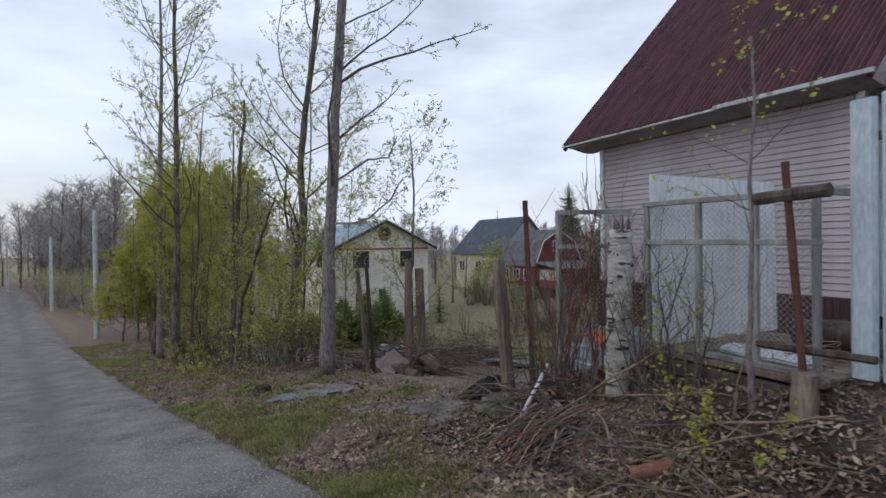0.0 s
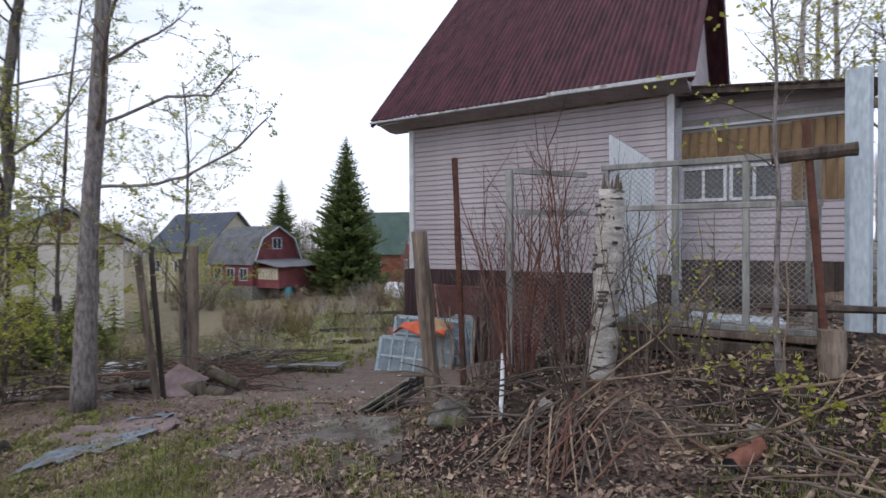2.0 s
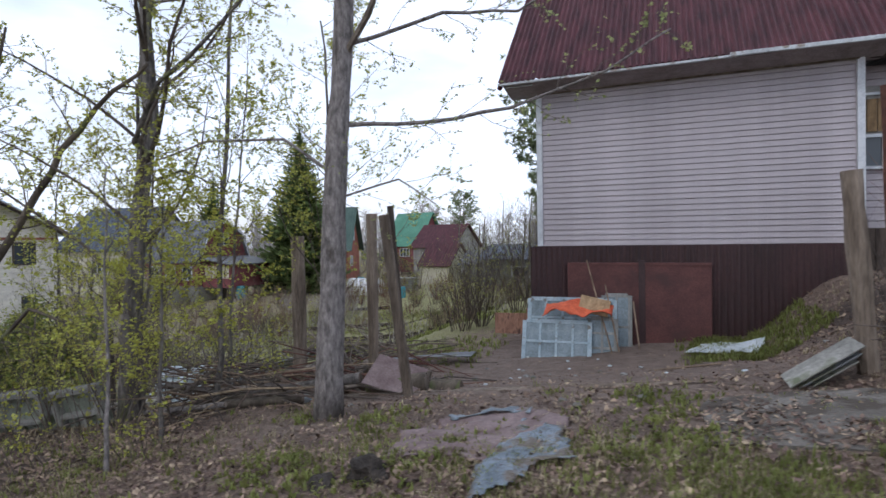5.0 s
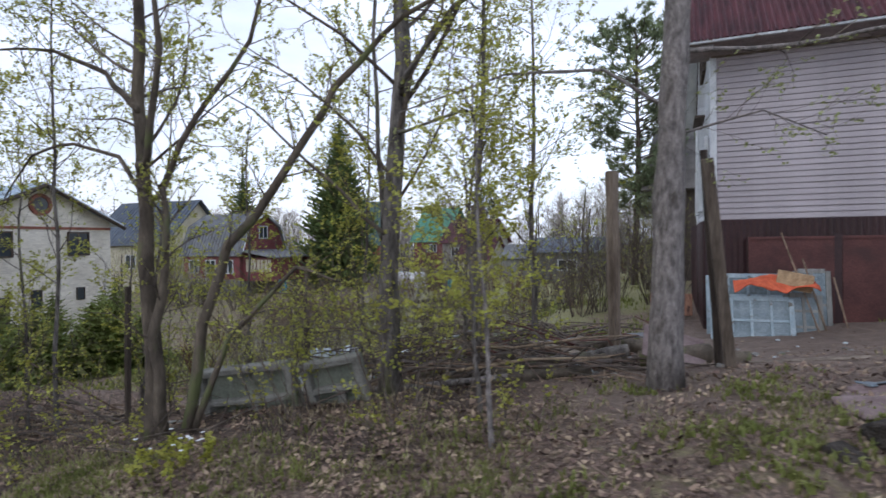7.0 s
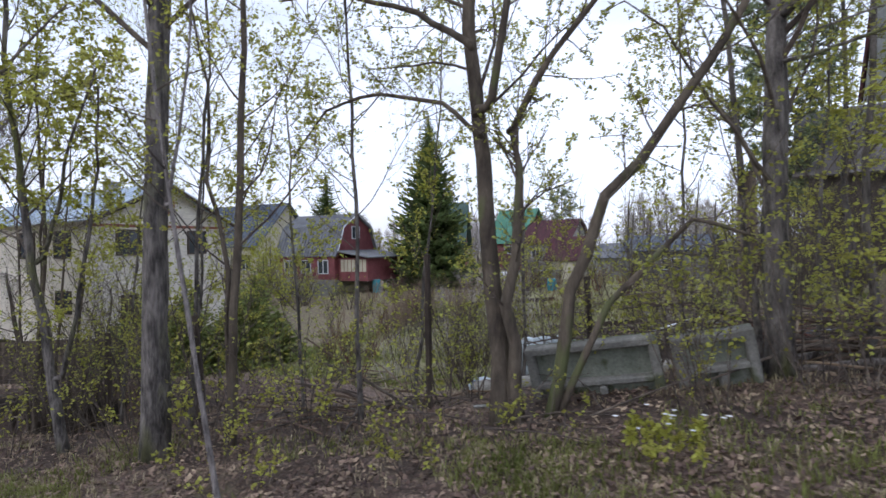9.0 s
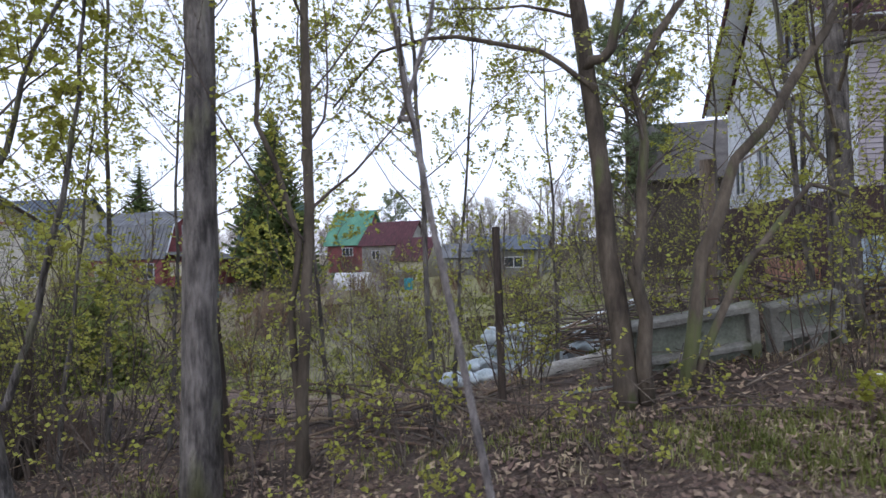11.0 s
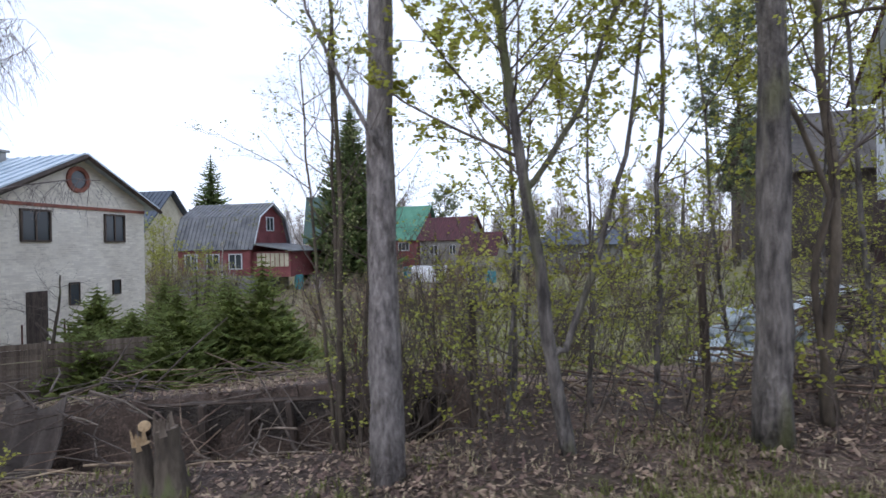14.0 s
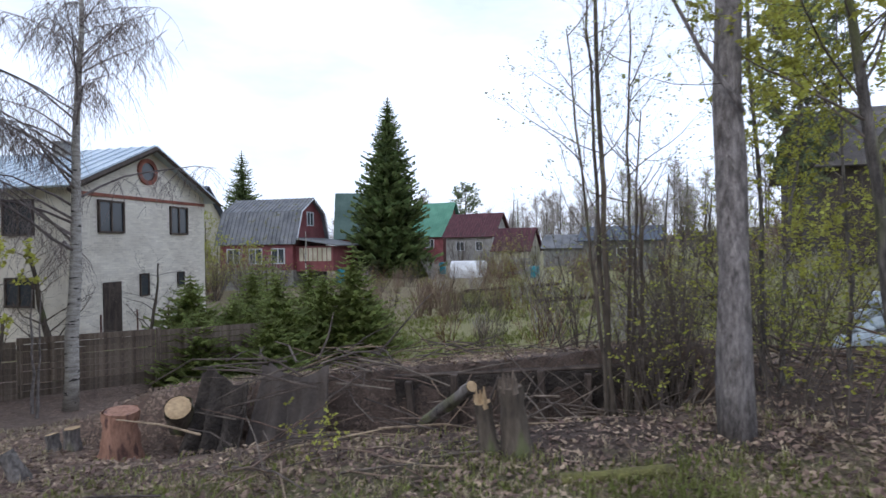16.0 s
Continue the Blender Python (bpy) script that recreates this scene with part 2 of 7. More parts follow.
M["wall_cream"] = material("wall_cream", (0.45, 0.41, 0.30), (0.60, 0.56, 0.43), 1.5, 6, 0.8, 0.1)
M["pole_concrete"] = material("pole_concrete", (0.42, 0.41, 0.39), (0.62, 0.61, 0.58), 3, 6, 0.9, 0.2)
M["roof_felt"] = material("roof_felt", (0.085, 0.076, 0.072), (0.165, 0.15, 0.14), 1.5, 7, 0.9, 0.2)
M["wall_dark"] = material("wall_dark", (0.045, 0.035, 0.03), (0.10, 0.08, 0.068), 1.5, 6, 0.85, 0.2)
M["paint_teal"] = material("paint_teal", (0.02, 0.20, 0.25), (0.04, 0.32, 0.38), 3, 4, 0.5, 0.1)
M["wire"] = material("wire", (0.26, 0.26, 0.25), (0.40, 0.40, 0.39), 9, 3, 0.55, 0.0, metal=0.3)
M["dark_void"] = material("dark_void", (0.012, 0.012, 0.014), (0.035, 0.037, 0.04), 2, 3, 0.3, 0.0)
M["moss_bright"] = material("moss_bright", (0.065, 0.056, 0.022), (0.155, 0.145, 0.045), 9, 6, 0.95, 0.8)

glass = bpy.data.materials.new("window_glass")
glass.use_nodes = True
gb = glass.node_tree.nodes["Principled BSDF"]
gb.inputs["Base Color"].default_value = (0.05, 0.06, 0.07, 1)
gb.inputs["Roughness"].default_value = 0.08
M["glass"] = glass


def layered_ground(name, base, worn):
    """Earth, dead leaves and grass mixed by two painted masks (grass, bare) and noise."""
    m = bpy.data.materials.new(name)
    m.use_nodes = True
    nt = m.node_tree
    bs = nt.nodes["Principled BSDF"]
    bs.inputs["Roughness"].default_value = 0.95
    co = nt.nodes.new("ShaderNodeTexCoord")

    def noise_node(scale, detail=8):
        n = nt.nodes.new("ShaderNodeTexNoise")
        n.inputs["Scale"].default_value = scale
        n.inputs["Detail"].default_value = detail
        n.inputs["Roughness"].default_value = 0.65
        nt.links.new(co.outputs["Object"], n.inputs["Vector"])
        return n

    def ramp(src, p0, c0, p1, c1):
        r = nt.nodes.new("ShaderNodeValToRGB")
        r.color_ramp.elements[0].position, r.color_ramp.elements[1].position = p0, p1
        r.color_ramp.elements[0].color, r.color_ramp.elements[1].color = (*c0, 1), (*c1, 1)
        nt.links.new(src, r.inputs["Fac"])
        return r.outputs["Color"]

    def mix(f, a, b):
        x = nt.nodes.new("ShaderNodeMix")
        x.data_type = 'RGBA'
        nt.links.new(f, x.inputs["Factor"])
        nt.links.new(a, x.inputs["A"])
        nt.links.new(b, x.inputs["B"])
        return x.outputs["Result"]

    big, mid, small = noise_node(0.7), noise_node(5), noise_node(38, 5)
    vor = nt.nodes.new("ShaderNodeTexVoronoi")
    vor.inputs["Scale"].default_value = 16
    nt.links.new(co.outputs["Object"], vor.inputs["Vector"])
    earth = ramp(mid.outputs["Fac"], 0.3, base[0], 0.7, base[1])
    leaf = ramp(vor.outputs["Color"], 0.1, base[2], 0.9, base[3])
    ground_c = mix(ramp(small.outputs["Fac"], 0.46, (0, 0, 0), 0.56, (1, 1, 1)), earth, leaf)
    at = nt.nodes.new("ShaderNodeAttribute")
    at.attribute_name = "grass"
    mul = nt.nodes.new("ShaderNodeMath")
    mul.operation = 'MULTIPLY_ADD'
    nt.links.new(mid.outputs["Fac"], mul.inputs[0])
    mul.inputs[1].default_value = 1.4                       # grass where noise and mask add up
    nt.links.new(at.outputs["Fac"], mul.inputs[2])
    half = nt.nodes.new("ShaderNodeMath")
    half.operation = 'MULTIPLY'
    half.inputs[1].default_value = 0.5
    nt.links.new(mul.outputs["Value"], half.inputs[0])
    g_mask = ramp(half.outputs["Value"], 0.53, (0, 0, 0), 0.68, (1, 1, 1))
    g_col = ramp(small.outputs["Fac"], 0.35, (0.155, 0.145, 0.062), 0.65, (0.325, 0.305, 0.14))
    col = mix(g_mask, ground_c, g_col)
    ab = nt.nodes.new("ShaderNodeAttribute")
    ab.attribute_name = "bare"
    bare_c = ramp(mid.outputs["Fac"], 0.3, worn[0], 0.7, worn[1])
    col = mix(ab.outputs["Fac"], col, bare_c)
    # third mask: darker brown ground
    ah = nt.nodes.new("ShaderNodeAttribute")
    ah.attribute_name = "dark_ground"
    dark_ground_c = ramp(mid.outputs["Fac"], 0.3, (0.022, 0.015, 0.012), 0.7, (0.078, 0.053, 0.042))
    col = mix(ah.outputs["Fac"], col, dark_ground_c)
    nt.links.new(col, bs.inputs["Base Color"])
    ad = nt.nodes.new("ShaderNodeMath")
    nt.links.new(mid.outputs["Fac"], ad.inputs[0])
    nt.links.new(small.outputs["Fac"], ad.inputs[1])
    bp = nt.nodes.new("ShaderNodeBump")
    bp.inputs["Strength"].default_value = 0.9
    bp.inputs["Distance"].default_value = 0.05
    nt.links.new(ad.outputs["Value"], bp.inputs["Height"])
    nt.links.new(bp.outputs["Normal"], bs.inputs["Normal"])
    return m


def let_light_through(name, amount):
    """Thin leaves: part of the light passes through them."""
    nt = M[name].node_tree
    bs = nt.nodes["Principled BSDF"]
    out = nt.nodes["Material Output"]
    tr = nt.nodes.new("ShaderNodeBsdfTranslucent")
    src = bs.inputs["Base Color"].links[0].from_socket
    nt.links.new(src, tr.inputs["Color"])
    mx = nt.nodes.new("ShaderNodeMixShader")
    mx.inputs["Fac"].default_value = amount
    nt.links.new(bs.outputs["BSDF"], mx.inputs[1])
    nt.links.new(tr.outputs["BSDF"], mx.inputs[2])
    nt.links.new(mx.outputs["Shader"], out.inputs["Surface"])


for nm in ("leaf", "leaf_olive", "leaf_pale", "grass", "needle_young"):
    let_light_through(nm, 0.6)
for nm in ("needle", "needle_pine"):
    let_light_through(nm, 0.45)
M["slab_dirty"] = material("slab_dirty", (0.085, 0.072, 0.06), (0.22, 0.20, 0.175), 2.2, 9, 0.95, 0.5, spots=(0.07, 0.055, 0.043), spot_scale=4, spot_edge=(0.46, 0.56))
M["ground"] = layered_ground("ground", ((0.076, 0.052, 0.041), (0.205, 0.148, 0.114), (0.13, 0.082, 0.062), (0.39, 0.275, 0.21)), ((0.135, 0.096, 0.077), (0.258, 0.195, 0.158)))
M["road"] = material("road", (0.10, 0.088, 0.083), (0.23, 0.208, 0.198), 1.6, 10, 0.95, 0.8, spots=(0.33, 0.305, 0.285), spot_scale=42, spot_edge=(0.555, 0.61), fine=110, height=0.02)


def wheel_tracks():
    nt = M["road"].node_tree
    bs = nt.nodes["Principled BSDF"]
    src = bs.inputs["Base Color"].links[0].from_socket
    at = nt.nodes.new("ShaderNodeAttribute")
    at.attribute_name = "track"
    nz = nt.nodes.new("ShaderNodeTexNoise")
    nz.inputs["Scale"].default_value = 1.7
    nz.inputs["Detail"].default_value = 6
    co = nt.nodes.new("ShaderNodeTexCoord")
    mp = nt.nodes.new("ShaderNodeMapping")
    mp.inputs["Scale"].default_value = (0.35, 1.6, 1)
    nt.links.new(co.outputs["Object"], mp.inputs["Vector"])
    nt.links.new(mp.outputs["Vector"], nz.inputs["Vector"])
    ml = nt.nodes.new("ShaderNodeMath")
    ml.operation = 'MULTIPLY'
    nt.links.new(at.outputs["Fac"], ml.inputs[0])
    nt.links.new(nz.outputs["Fac"], ml.inputs[1])
    mx = nt.nodes.new("ShaderNodeMix")
    mx.data_type = 'RGBA'
    mx.inputs["B"].default_value = (0.13, 0.118, 0.114, 1)
    nt.links.new(ml.outputs["Value"], mx.inputs["Factor"])
    nt.links.new(src, mx.inputs["A"])
    nt.links.new(mx.outputs["Result"], bs.inputs["Base Color"])


wheel_tracks()

# ---- mesh building ----
BASE = {}


class Build:
    """Gathers vertices and faces in world metres; make() turns them into one mesh object under a thing."""

    def __init__(self):
        self.v, self.f = [], []

    def add(self, verts, faces):
        k = len(self.v)
        self.v.extend(verts)
        self.f.extend([tuple(i + k for i in q) for q in faces])
        return self

    def box(self, c, s, turn=(0, 0, 0), bevel=0.0):
        m = pose(*c, *turn)
        x, y, z = s[0] / 2, s[1] / 2, s[2] / 2
        if bevel <= 0:
            vs = [m @ Vector((a * x, b * y, d * z)) for a in (-1, 1) for b in (-1, 1) for d in (-1, 1)]
            return self.add([tuple(v) for v in vs], [(0, 1, 3, 2), (4, 6, 7, 5), (0, 4, 5, 1), (2, 3, 7, 6), (0, 2, 6, 4), (1, 5, 7, 3)])
        bm = bmesh.new()
        bmesh.ops.create_cube(bm, size=1, matrix=Matrix.Diagonal((*s, 1)))
        bmesh.ops.bevel(bm, geom=bm.edges[:], offset=bevel, segments=1, affect='EDGES')
        bm.verts.index_update()
        vs = [tuple(m @ v.co) for v in bm.verts]
        fs = [tuple(v.index for v in f.verts) for f in bm.faces]
        bm.free()
        return self.add(vs, fs)

    def span(self, a, b):
        return self.box([(p + q) / 2 for p, q in zip(a, b)], [abs(q - p) for p, q in zip(a, b)])

    def tube(self, pts, radii, sides=6, cap=True, wobble=0.0):
        pts = [Vector(p) for p in pts]
        rings = []
        side = Vector((1, 0.13, 0.07))
        for i, p in enumerate(pts):
            d = pts[min(i + 1, len(pts) - 1)] - pts[max(i - 1, 0)]
            if d.length < 1e-9:
                d = Vector((0, 0, 1))
            d.normalize()
            u = side - d * side.dot(d)
            if u.length < 0.05:
                u = Vector((0.1, 1, 0.2)) - d * d.y
            u.normalize()
            side = u
            w = d.cross(u)
            r = radii[i] if hasattr(radii, "__len__") else radii
            ring = []
            for k in range(sides):
                a = 2 * math.pi * k / sides
                rr = r * (1 + wobble * (noise.noise(p * 3.1 + Vector((k * 1.7, 0, 0)))))
                ring.append(tuple(p + u * (math.cos(a) * rr) + w * (math.sin(a) * rr)))
            rings.append(ring)
        n = len(rings)
        faces = [(i * sides + k, i * sides + (k + 1) % sides, (i + 1) * sides + (k + 1) % sides, (i + 1) * sides + k) for i in range(n - 1) for k in range(sides)]
        if cap:
            faces.append(tuple(range(sides - 1, -1, -1)))
            faces.append(tuple((n - 1) * sides + k for k in range(sides)))
        return self.add([v for r in rings for v in r], faces)

    def poly(self, outline, low, high, axis="z"):
        """A prism: an outline of 2D points pushed from low to high along axis."""
        n = len(outline)
        put3 = {"z": lambda p, h: (p[0], p[1], h), "y": lambda p, h: (p[0], h, p[1]), "x": lambda p, h: (h, p[0], p[1])}[axis]
        vs = [put3(p, low) for p in outline] + [put3(p, high) for p in outline]
        fs = [tuple(range(n - 1, -1, -1)), tuple(range(n, 2 * n))] + [(k, (k + 1) % n, n + (k + 1) % n, n + k) for k in range(n)]
        return self.add(vs, fs)

    def make(self, name, mat, parent=None, label="", smooth=False, base=None):
        if base is None:
            base = BASE[parent.name] if parent else (0, 0, 0)
        b = Vector(base)
        me = bpy.data.meshes.new(name)
        arr = np.array(self.v, dtype=float) - np.array(b)
        me.from_pydata(arr.tolist(), [], self.f)
        me.materials.append(M[mat] if isinstance(mat, str) else mat)
        if smooth:
            me.polygons.foreach_set("use_smooth", [True] * len(me.polygons))
        me.update()
        ob = new(name, me)
        if parent:
            ob.parent = parent
        else:
            ob.location = b
        BASE[ob.name] = tuple(b)
        if label:
            ob["label"] = label
        return ob


def thing(name, base, label, category, group="", kind=""):
    ob = new(name)
    ob.empty_display_size = 0.2
    ob.location = base
    BASE[ob.name] = tuple(base)
    return tagged(ob, label, category, group, kind)


def share(ob, name, parent, loc, turn=(0, 0, 0), scale=(1, 1, 1)):
    """Another object on ob's mesh, under parent, at loc in the parent's own space."""
    o = new(name, ob.data)
    o.parent = parent
    o.matrix_basis = pose(*loc, *turn) @ Matrix.Diagonal((*scale, 1))
    BASE[o.name] = BASE[parent.name]
    return o


def smooth(a, b, x):
    t = min(1.0, max(0.0, (x - a) / (b - a)))
    return t * t * (3 - 2 * t)


# ---- the lie of the land ----
def road_y(x):
    bend_left = max(0.0, -47.0 - x)
    far_bend = max(0.0, -84.0 - x)
    return 1.3 + 0.2 * (x - 2.0) - 0.0007 * bend_left * bend_left - 0.03 * far_bend * far_bend


def road_z(x):
    d = max(-50.0, min(14.0, x - 2.0))
    return 0.28 + 0.1253 * d + (0.00092 * d * d if d < 0 else 0)


def ground_z(x, y):
    lat = y - road_y(x)
    z = road_z(x)
    garden = smooth(-3.9, -2.3, x)
    left = smooth(-10.2, -14.0, x)
    mid = (1 - garden) * (1 - left)
    z += garden * (0.62 * smooth(3.1, 5.4, lat) - 0.5 * smooth(9, 18, lat))
    z += mid * (0.20 * smooth(1.9, 3.4, lat) - 0.47 * smooth(4.8, 8.5, lat))
    z += left * (-1.1 * smooth(4.2 + 1.2 * smooth(-15, -12, x), 12.0, lat))
    z += 0.5 * smooth(-25, -32, x) * smooth(5, 12, lat)
    plateau = smooth(-16.6, -17.6, x) * smooth(-24.5, -22.5, x) * smooth(5.42, 5.52, lat) * smooth(12, 8, lat)
    z += 0.42 * plateau
    ditch = smooth(-16.9, -17.9, x) * smooth(-23.5, -22.0, x) * smooth(4.4, 4.9, lat) * smooth(5.5, 5.42, lat)
    z -= 0.22 * ditch
    z += 0.85 * smooth(20, 40, lat) * smooth(-12, -20, x)
    if lat < -2.5:
        z += 0.25 * smooth(-2.8, -6, lat) + 0.5 * smooth(-8, -30, lat)
    if -2.6 < lat < 2.0:
        return z - 0.06
    amp = 0.035 * smooth(1.95, 2.7, abs(lat))
    z += amp * (noise.noise(Vector((x * 1.3, y * 1.3, 0))) + 0.7 * noise.noise(Vector((x * 3.7, y * 3.7, 4))))
    return z


def axis_steps(lo, hi, fine_lo, fine_hi, fine, coarse):
    out = [fine_lo]
    while out[-1] < fine_hi:
        out.append(out[-1] + fine)
    step = fine
    while out[-1] < hi:
        step = min(step * 1.25, coarse)
        out.append(out[-1] + step)
    step = fine
    while out[0] > lo:
        step = min(step * 1.25, coarse)
        out.insert(0, out[0] - step)
    return out


def make_ground():
    xs = axis_steps(-420, 300, -27, 3.5, 0.13, 30)
    ys = axis_steps(-300, 480, -1.0, 11.5, 0.13, 30)
    vs, grass, bare, dark_ground = [], [], [], []
    for y in ys:
        for x in xs:
            vs.append((x, y, ground_z(x, y)))
            lat = y - road_y(x)
            g = (0.22 + 0.16 * smooth(-15, -18, x) + 0.1 * smooth(-4, -6, x)) * smooth(1.8, 2.3, lat) * smooth(4.6, 3.2, lat) + 0.5 * smooth(-2.2, -3.2, lat)
            g += 0.68 * smooth(8, 12, lat) * smooth(-9, -12, x) * smooth(-26, -20, x) + 0.5 * smooth(13, 16, lat)
            g += 0.4 * smooth(9, 11, lat) * smooth(-7.5, -8.5, x) * smooth(-13, -10, x)
            g += 0.35 * math.exp(-((x + 20) ** 2) / 6 - (y - 0.3) ** 2 / 0.4)
            grass.append(g)
            b = smooth(-9.0, -8.0, x) * smooth(-3.2, -4.2, x) * smooth(2.6, 4.6, lat) * smooth(13, 10, lat) * 0.8
            b = max(b, 0.9 * smooth(1.75, 1.3, abs(lat + 0.55) - 1.1) if abs(lat + 0.55) > 1.1 else 0.9)
            bare.append(b if lat < 20 else 0)
            n = 0.5 + 0.5 * noise.noise(Vector((x * 1.1, y * 1.1, 31)))
            # ground gets darker on the bank and along the thicket, broken by noise
            hm = smooth(-3.6, -2.8, x) * smooth(2.9, 3.5, lat) * smooth(9, 7, lat) + smooth(-8.8, -9.6, x) * smooth(-23, -20, x) * smooth(2.6, 3.6, lat) * smooth(7.5, 6.0, lat) * 0.7
            dark_ground.append(hm * smooth(0.2, 0.55, n))
    w = len(xs)
    fs = [(j * w + i, j * w + i + 1, (j + 1) * w + i + 1, (j + 1) * w + i) for j in range(len(ys) - 1) for i in range(w - 1)]
    me = bpy.data.meshes.new("ground")
    me.from_pydata(vs, [], fs)
    for nm, vals in (("grass", grass), ("bare", bare), ("dark_ground", dark_ground)):
        a = me.attributes.new(nm, 'FLOAT', 'POINT')
        a.data.foreach_set("value", vals)
    me.materials.append(M["ground"])
    me.polygons.foreach_set("use_smooth", [True] * len(fs))
    tagged(new("ground", me), "brown earth with dead leaves and thin grass", "ground", kind="structure")


make_ground()


def make_road():
    b = Build()
    xs = [24 - 0.25 * i for i in range(500)]
    lats = [-2.75 + 0.155 * i for i in range(33)]
    vs, track = [], []
    last = len(lats) - 1
    for x in xs:
        for k, l in enumerate(lats):
            e = min(k, last - k)
            ll = l + (0.3 * noise.noise(Vector((x * 1.4, l, 7))) + 0.16 * noise.noise(Vector((x * 4.3, l, 3))) if e < 3 else 0)
            t = math.exp(-((l - 0.55 - 0.1 * math.sin(x * 0.3)) / 0.3) ** 2) + math.exp(-((l + 1.25) / 0.32) ** 2)
            edge = (-0.06, -0.01, 0.01)[e] if e < 3 else 0.02
            vs.append((x, road_y(x) + ll, road_z(x) + edge - 0.012 * t))
            track.append(min(1.0, t) * 1.25)
    w = len(lats)
    fs = [(i * w + k, (i + 1) * w + k, (i + 1) * w + k + 1, i * w + k + 1) for i in range(len(xs) - 1) for k in range(w - 1)]
    b.add(vs, fs)
    ob = b.make("road", "road", smooth=True)
    a = ob.data.attributes.new("track", 'FLOAT', 'POINT')
    a.data.foreach_set("value", track)
    tagged(ob, "worn grey gravel and asphalt village road", "road", kind="structure")
    # side lane to the plots, past the second pole
    lane = Build()
    vs, n = [], 9
    for i in range(40):
        y = road_y(-63) + 1.6 + 0.5 * i
        for k in range(n):
            x = -63.2 - 0.08 * (y + 10) + (k - n // 2) * 0.42
            vs.append((x, y, ground_z(x, y) + (0.05 if 0 < k < n - 1 else -0.05)))
    lane.add(vs, [(i * n + k, i * n + k + 1, (i + 1) * n + k + 1, (i + 1) * n + k) for i in range(39) for k in range(n - 1)])
    ob = lane.make("lane", "road", smooth=True)
    ob.data.attributes.new("track", 'FLOAT', 'POINT')
    tagged(ob, "short grey gravel lane off the village road", "road", kind="structure")


make_road()

# ---- the sided house by the yard ----
HX0, HX1, HY0, HY1 = -7.2, -2.16, 10.0, 16.5
SZ0, SZ1 = 0.87, 3.86
RIDGE_Y, RIDGE_Z, EAVE_Y, EAVE_Z = 13.25, 7.9, 9.44, 3.86


def corrugated(b, o, along, up, width, length, pitch, depth, thick=0.006, seg=4):
    """A wavy sheet: waves counted along 'along', running up 'up'."""
    along, up, o = Vector(along).normalized(), Vector(up).normalized(), Vector(o)
    nrm = along.cross(up).normalized()
    n = max(2, int(width / pitch * seg))
    vs = []
    for s in (0.0, 1.0):
        for t in (0, 1):
            for i in range(n + 1):
                a = i / n * width
                h = depth * 0.5 * math.sin(2 * math.pi * a / pitch)
                vs.append(tuple(o + along * a + up * (s * length) + nrm * (h - t * thick)))
    k = n + 1
    fs = []
    for i in range(n):
        fs.append((i, i + 1, 2 * k + i + 1, 2 * k + i))
        fs.append((k + i + 1, k + i, 3 * k + i, 3 * k + i + 1))
        fs.append((i + 1, i, k + i, k + i + 1))
        fs.append((2 * k + i, 2 * k + i + 1, 3 * k + i + 1, 3 * k + i))
    fs += [(0, 2 * k, 3 * k, k), (n, k + n, 3 * k + n, 2 * k + n)]
    b.add(vs, fs)


def siding_course(b, x0, x1, z, h):
    """One course of lap siding, facing -y, its foot proud of its head."""
    prof = [(0.0, z), (-0.018, z), (-0.019, z + 0.008), (-0.005, z + h - 0.008), (-0.0, z + h - 0.008), (0.0, z + h)]
    n = len(prof)
    vs = [(x, p[0], p[1]) for x in (x0, x1) for p in prof]
    fs = [tuple(range(n)), tuple(range(2 * n - 1, n - 1, -1))] + [(k, n + k, n + (k + 1) % n, (k + 1) % n) for k in range(n)]
    b.add(vs, fs)


def window_in(parent, c, w, h, facing, frame_mat="trim_white", bars=1, depth=0.07):
    """A framed window on a wall. facing: '-y' or 'x+' or 'x-'."""
    def sp(u0, u1, z0, z1, d0, d1):
        if facing == "-y":
            return (c[0] + u0, c[1] - d1, c[2] + z0), (c[0] + u1, c[1] - d0, c[2] + z1)
        s = 1 if facing == "x+" else -1
        return (c[0] + s * d0, c[1] + u0, c[2] + z0), (c[0] + s * d1, c[1] + u1, c[2] + z1)
    e = 0.07 * min(1.0, w)
    win = Build()
    for u0, u1, z0, z1 in ((-w / 2, w / 2, -h / 2, -h / 2 + e), (-w / 2, w / 2, h / 2 - e, h / 2), (-w / 2, -w / 2 + e, -h / 2 + e, h / 2 - e), (w / 2 - e, w / 2, -h / 2 + e, h / 2 - e)):
        win.span(*sp(u0, u1, z0, z1, 0.0, depth))
    for k in range(bars):
        u = -w / 2 + w * (k + 1) / (bars + 1)
        win.span(*sp(u - e * 0.45, u + e * 0.45, -h / 2 + e, h / 2 - e, 0.0, depth * 0.85))
    ob = win.make("window", frame_mat, parent)
    g = Build()
    g.span(*sp(-w / 2 + e, w / 2 - e, -h / 2 + e, h / 2 - e, 0.005, 0.02))
    g.make("pane", "glass", ob, "dark reflecting window glass")
    return ob


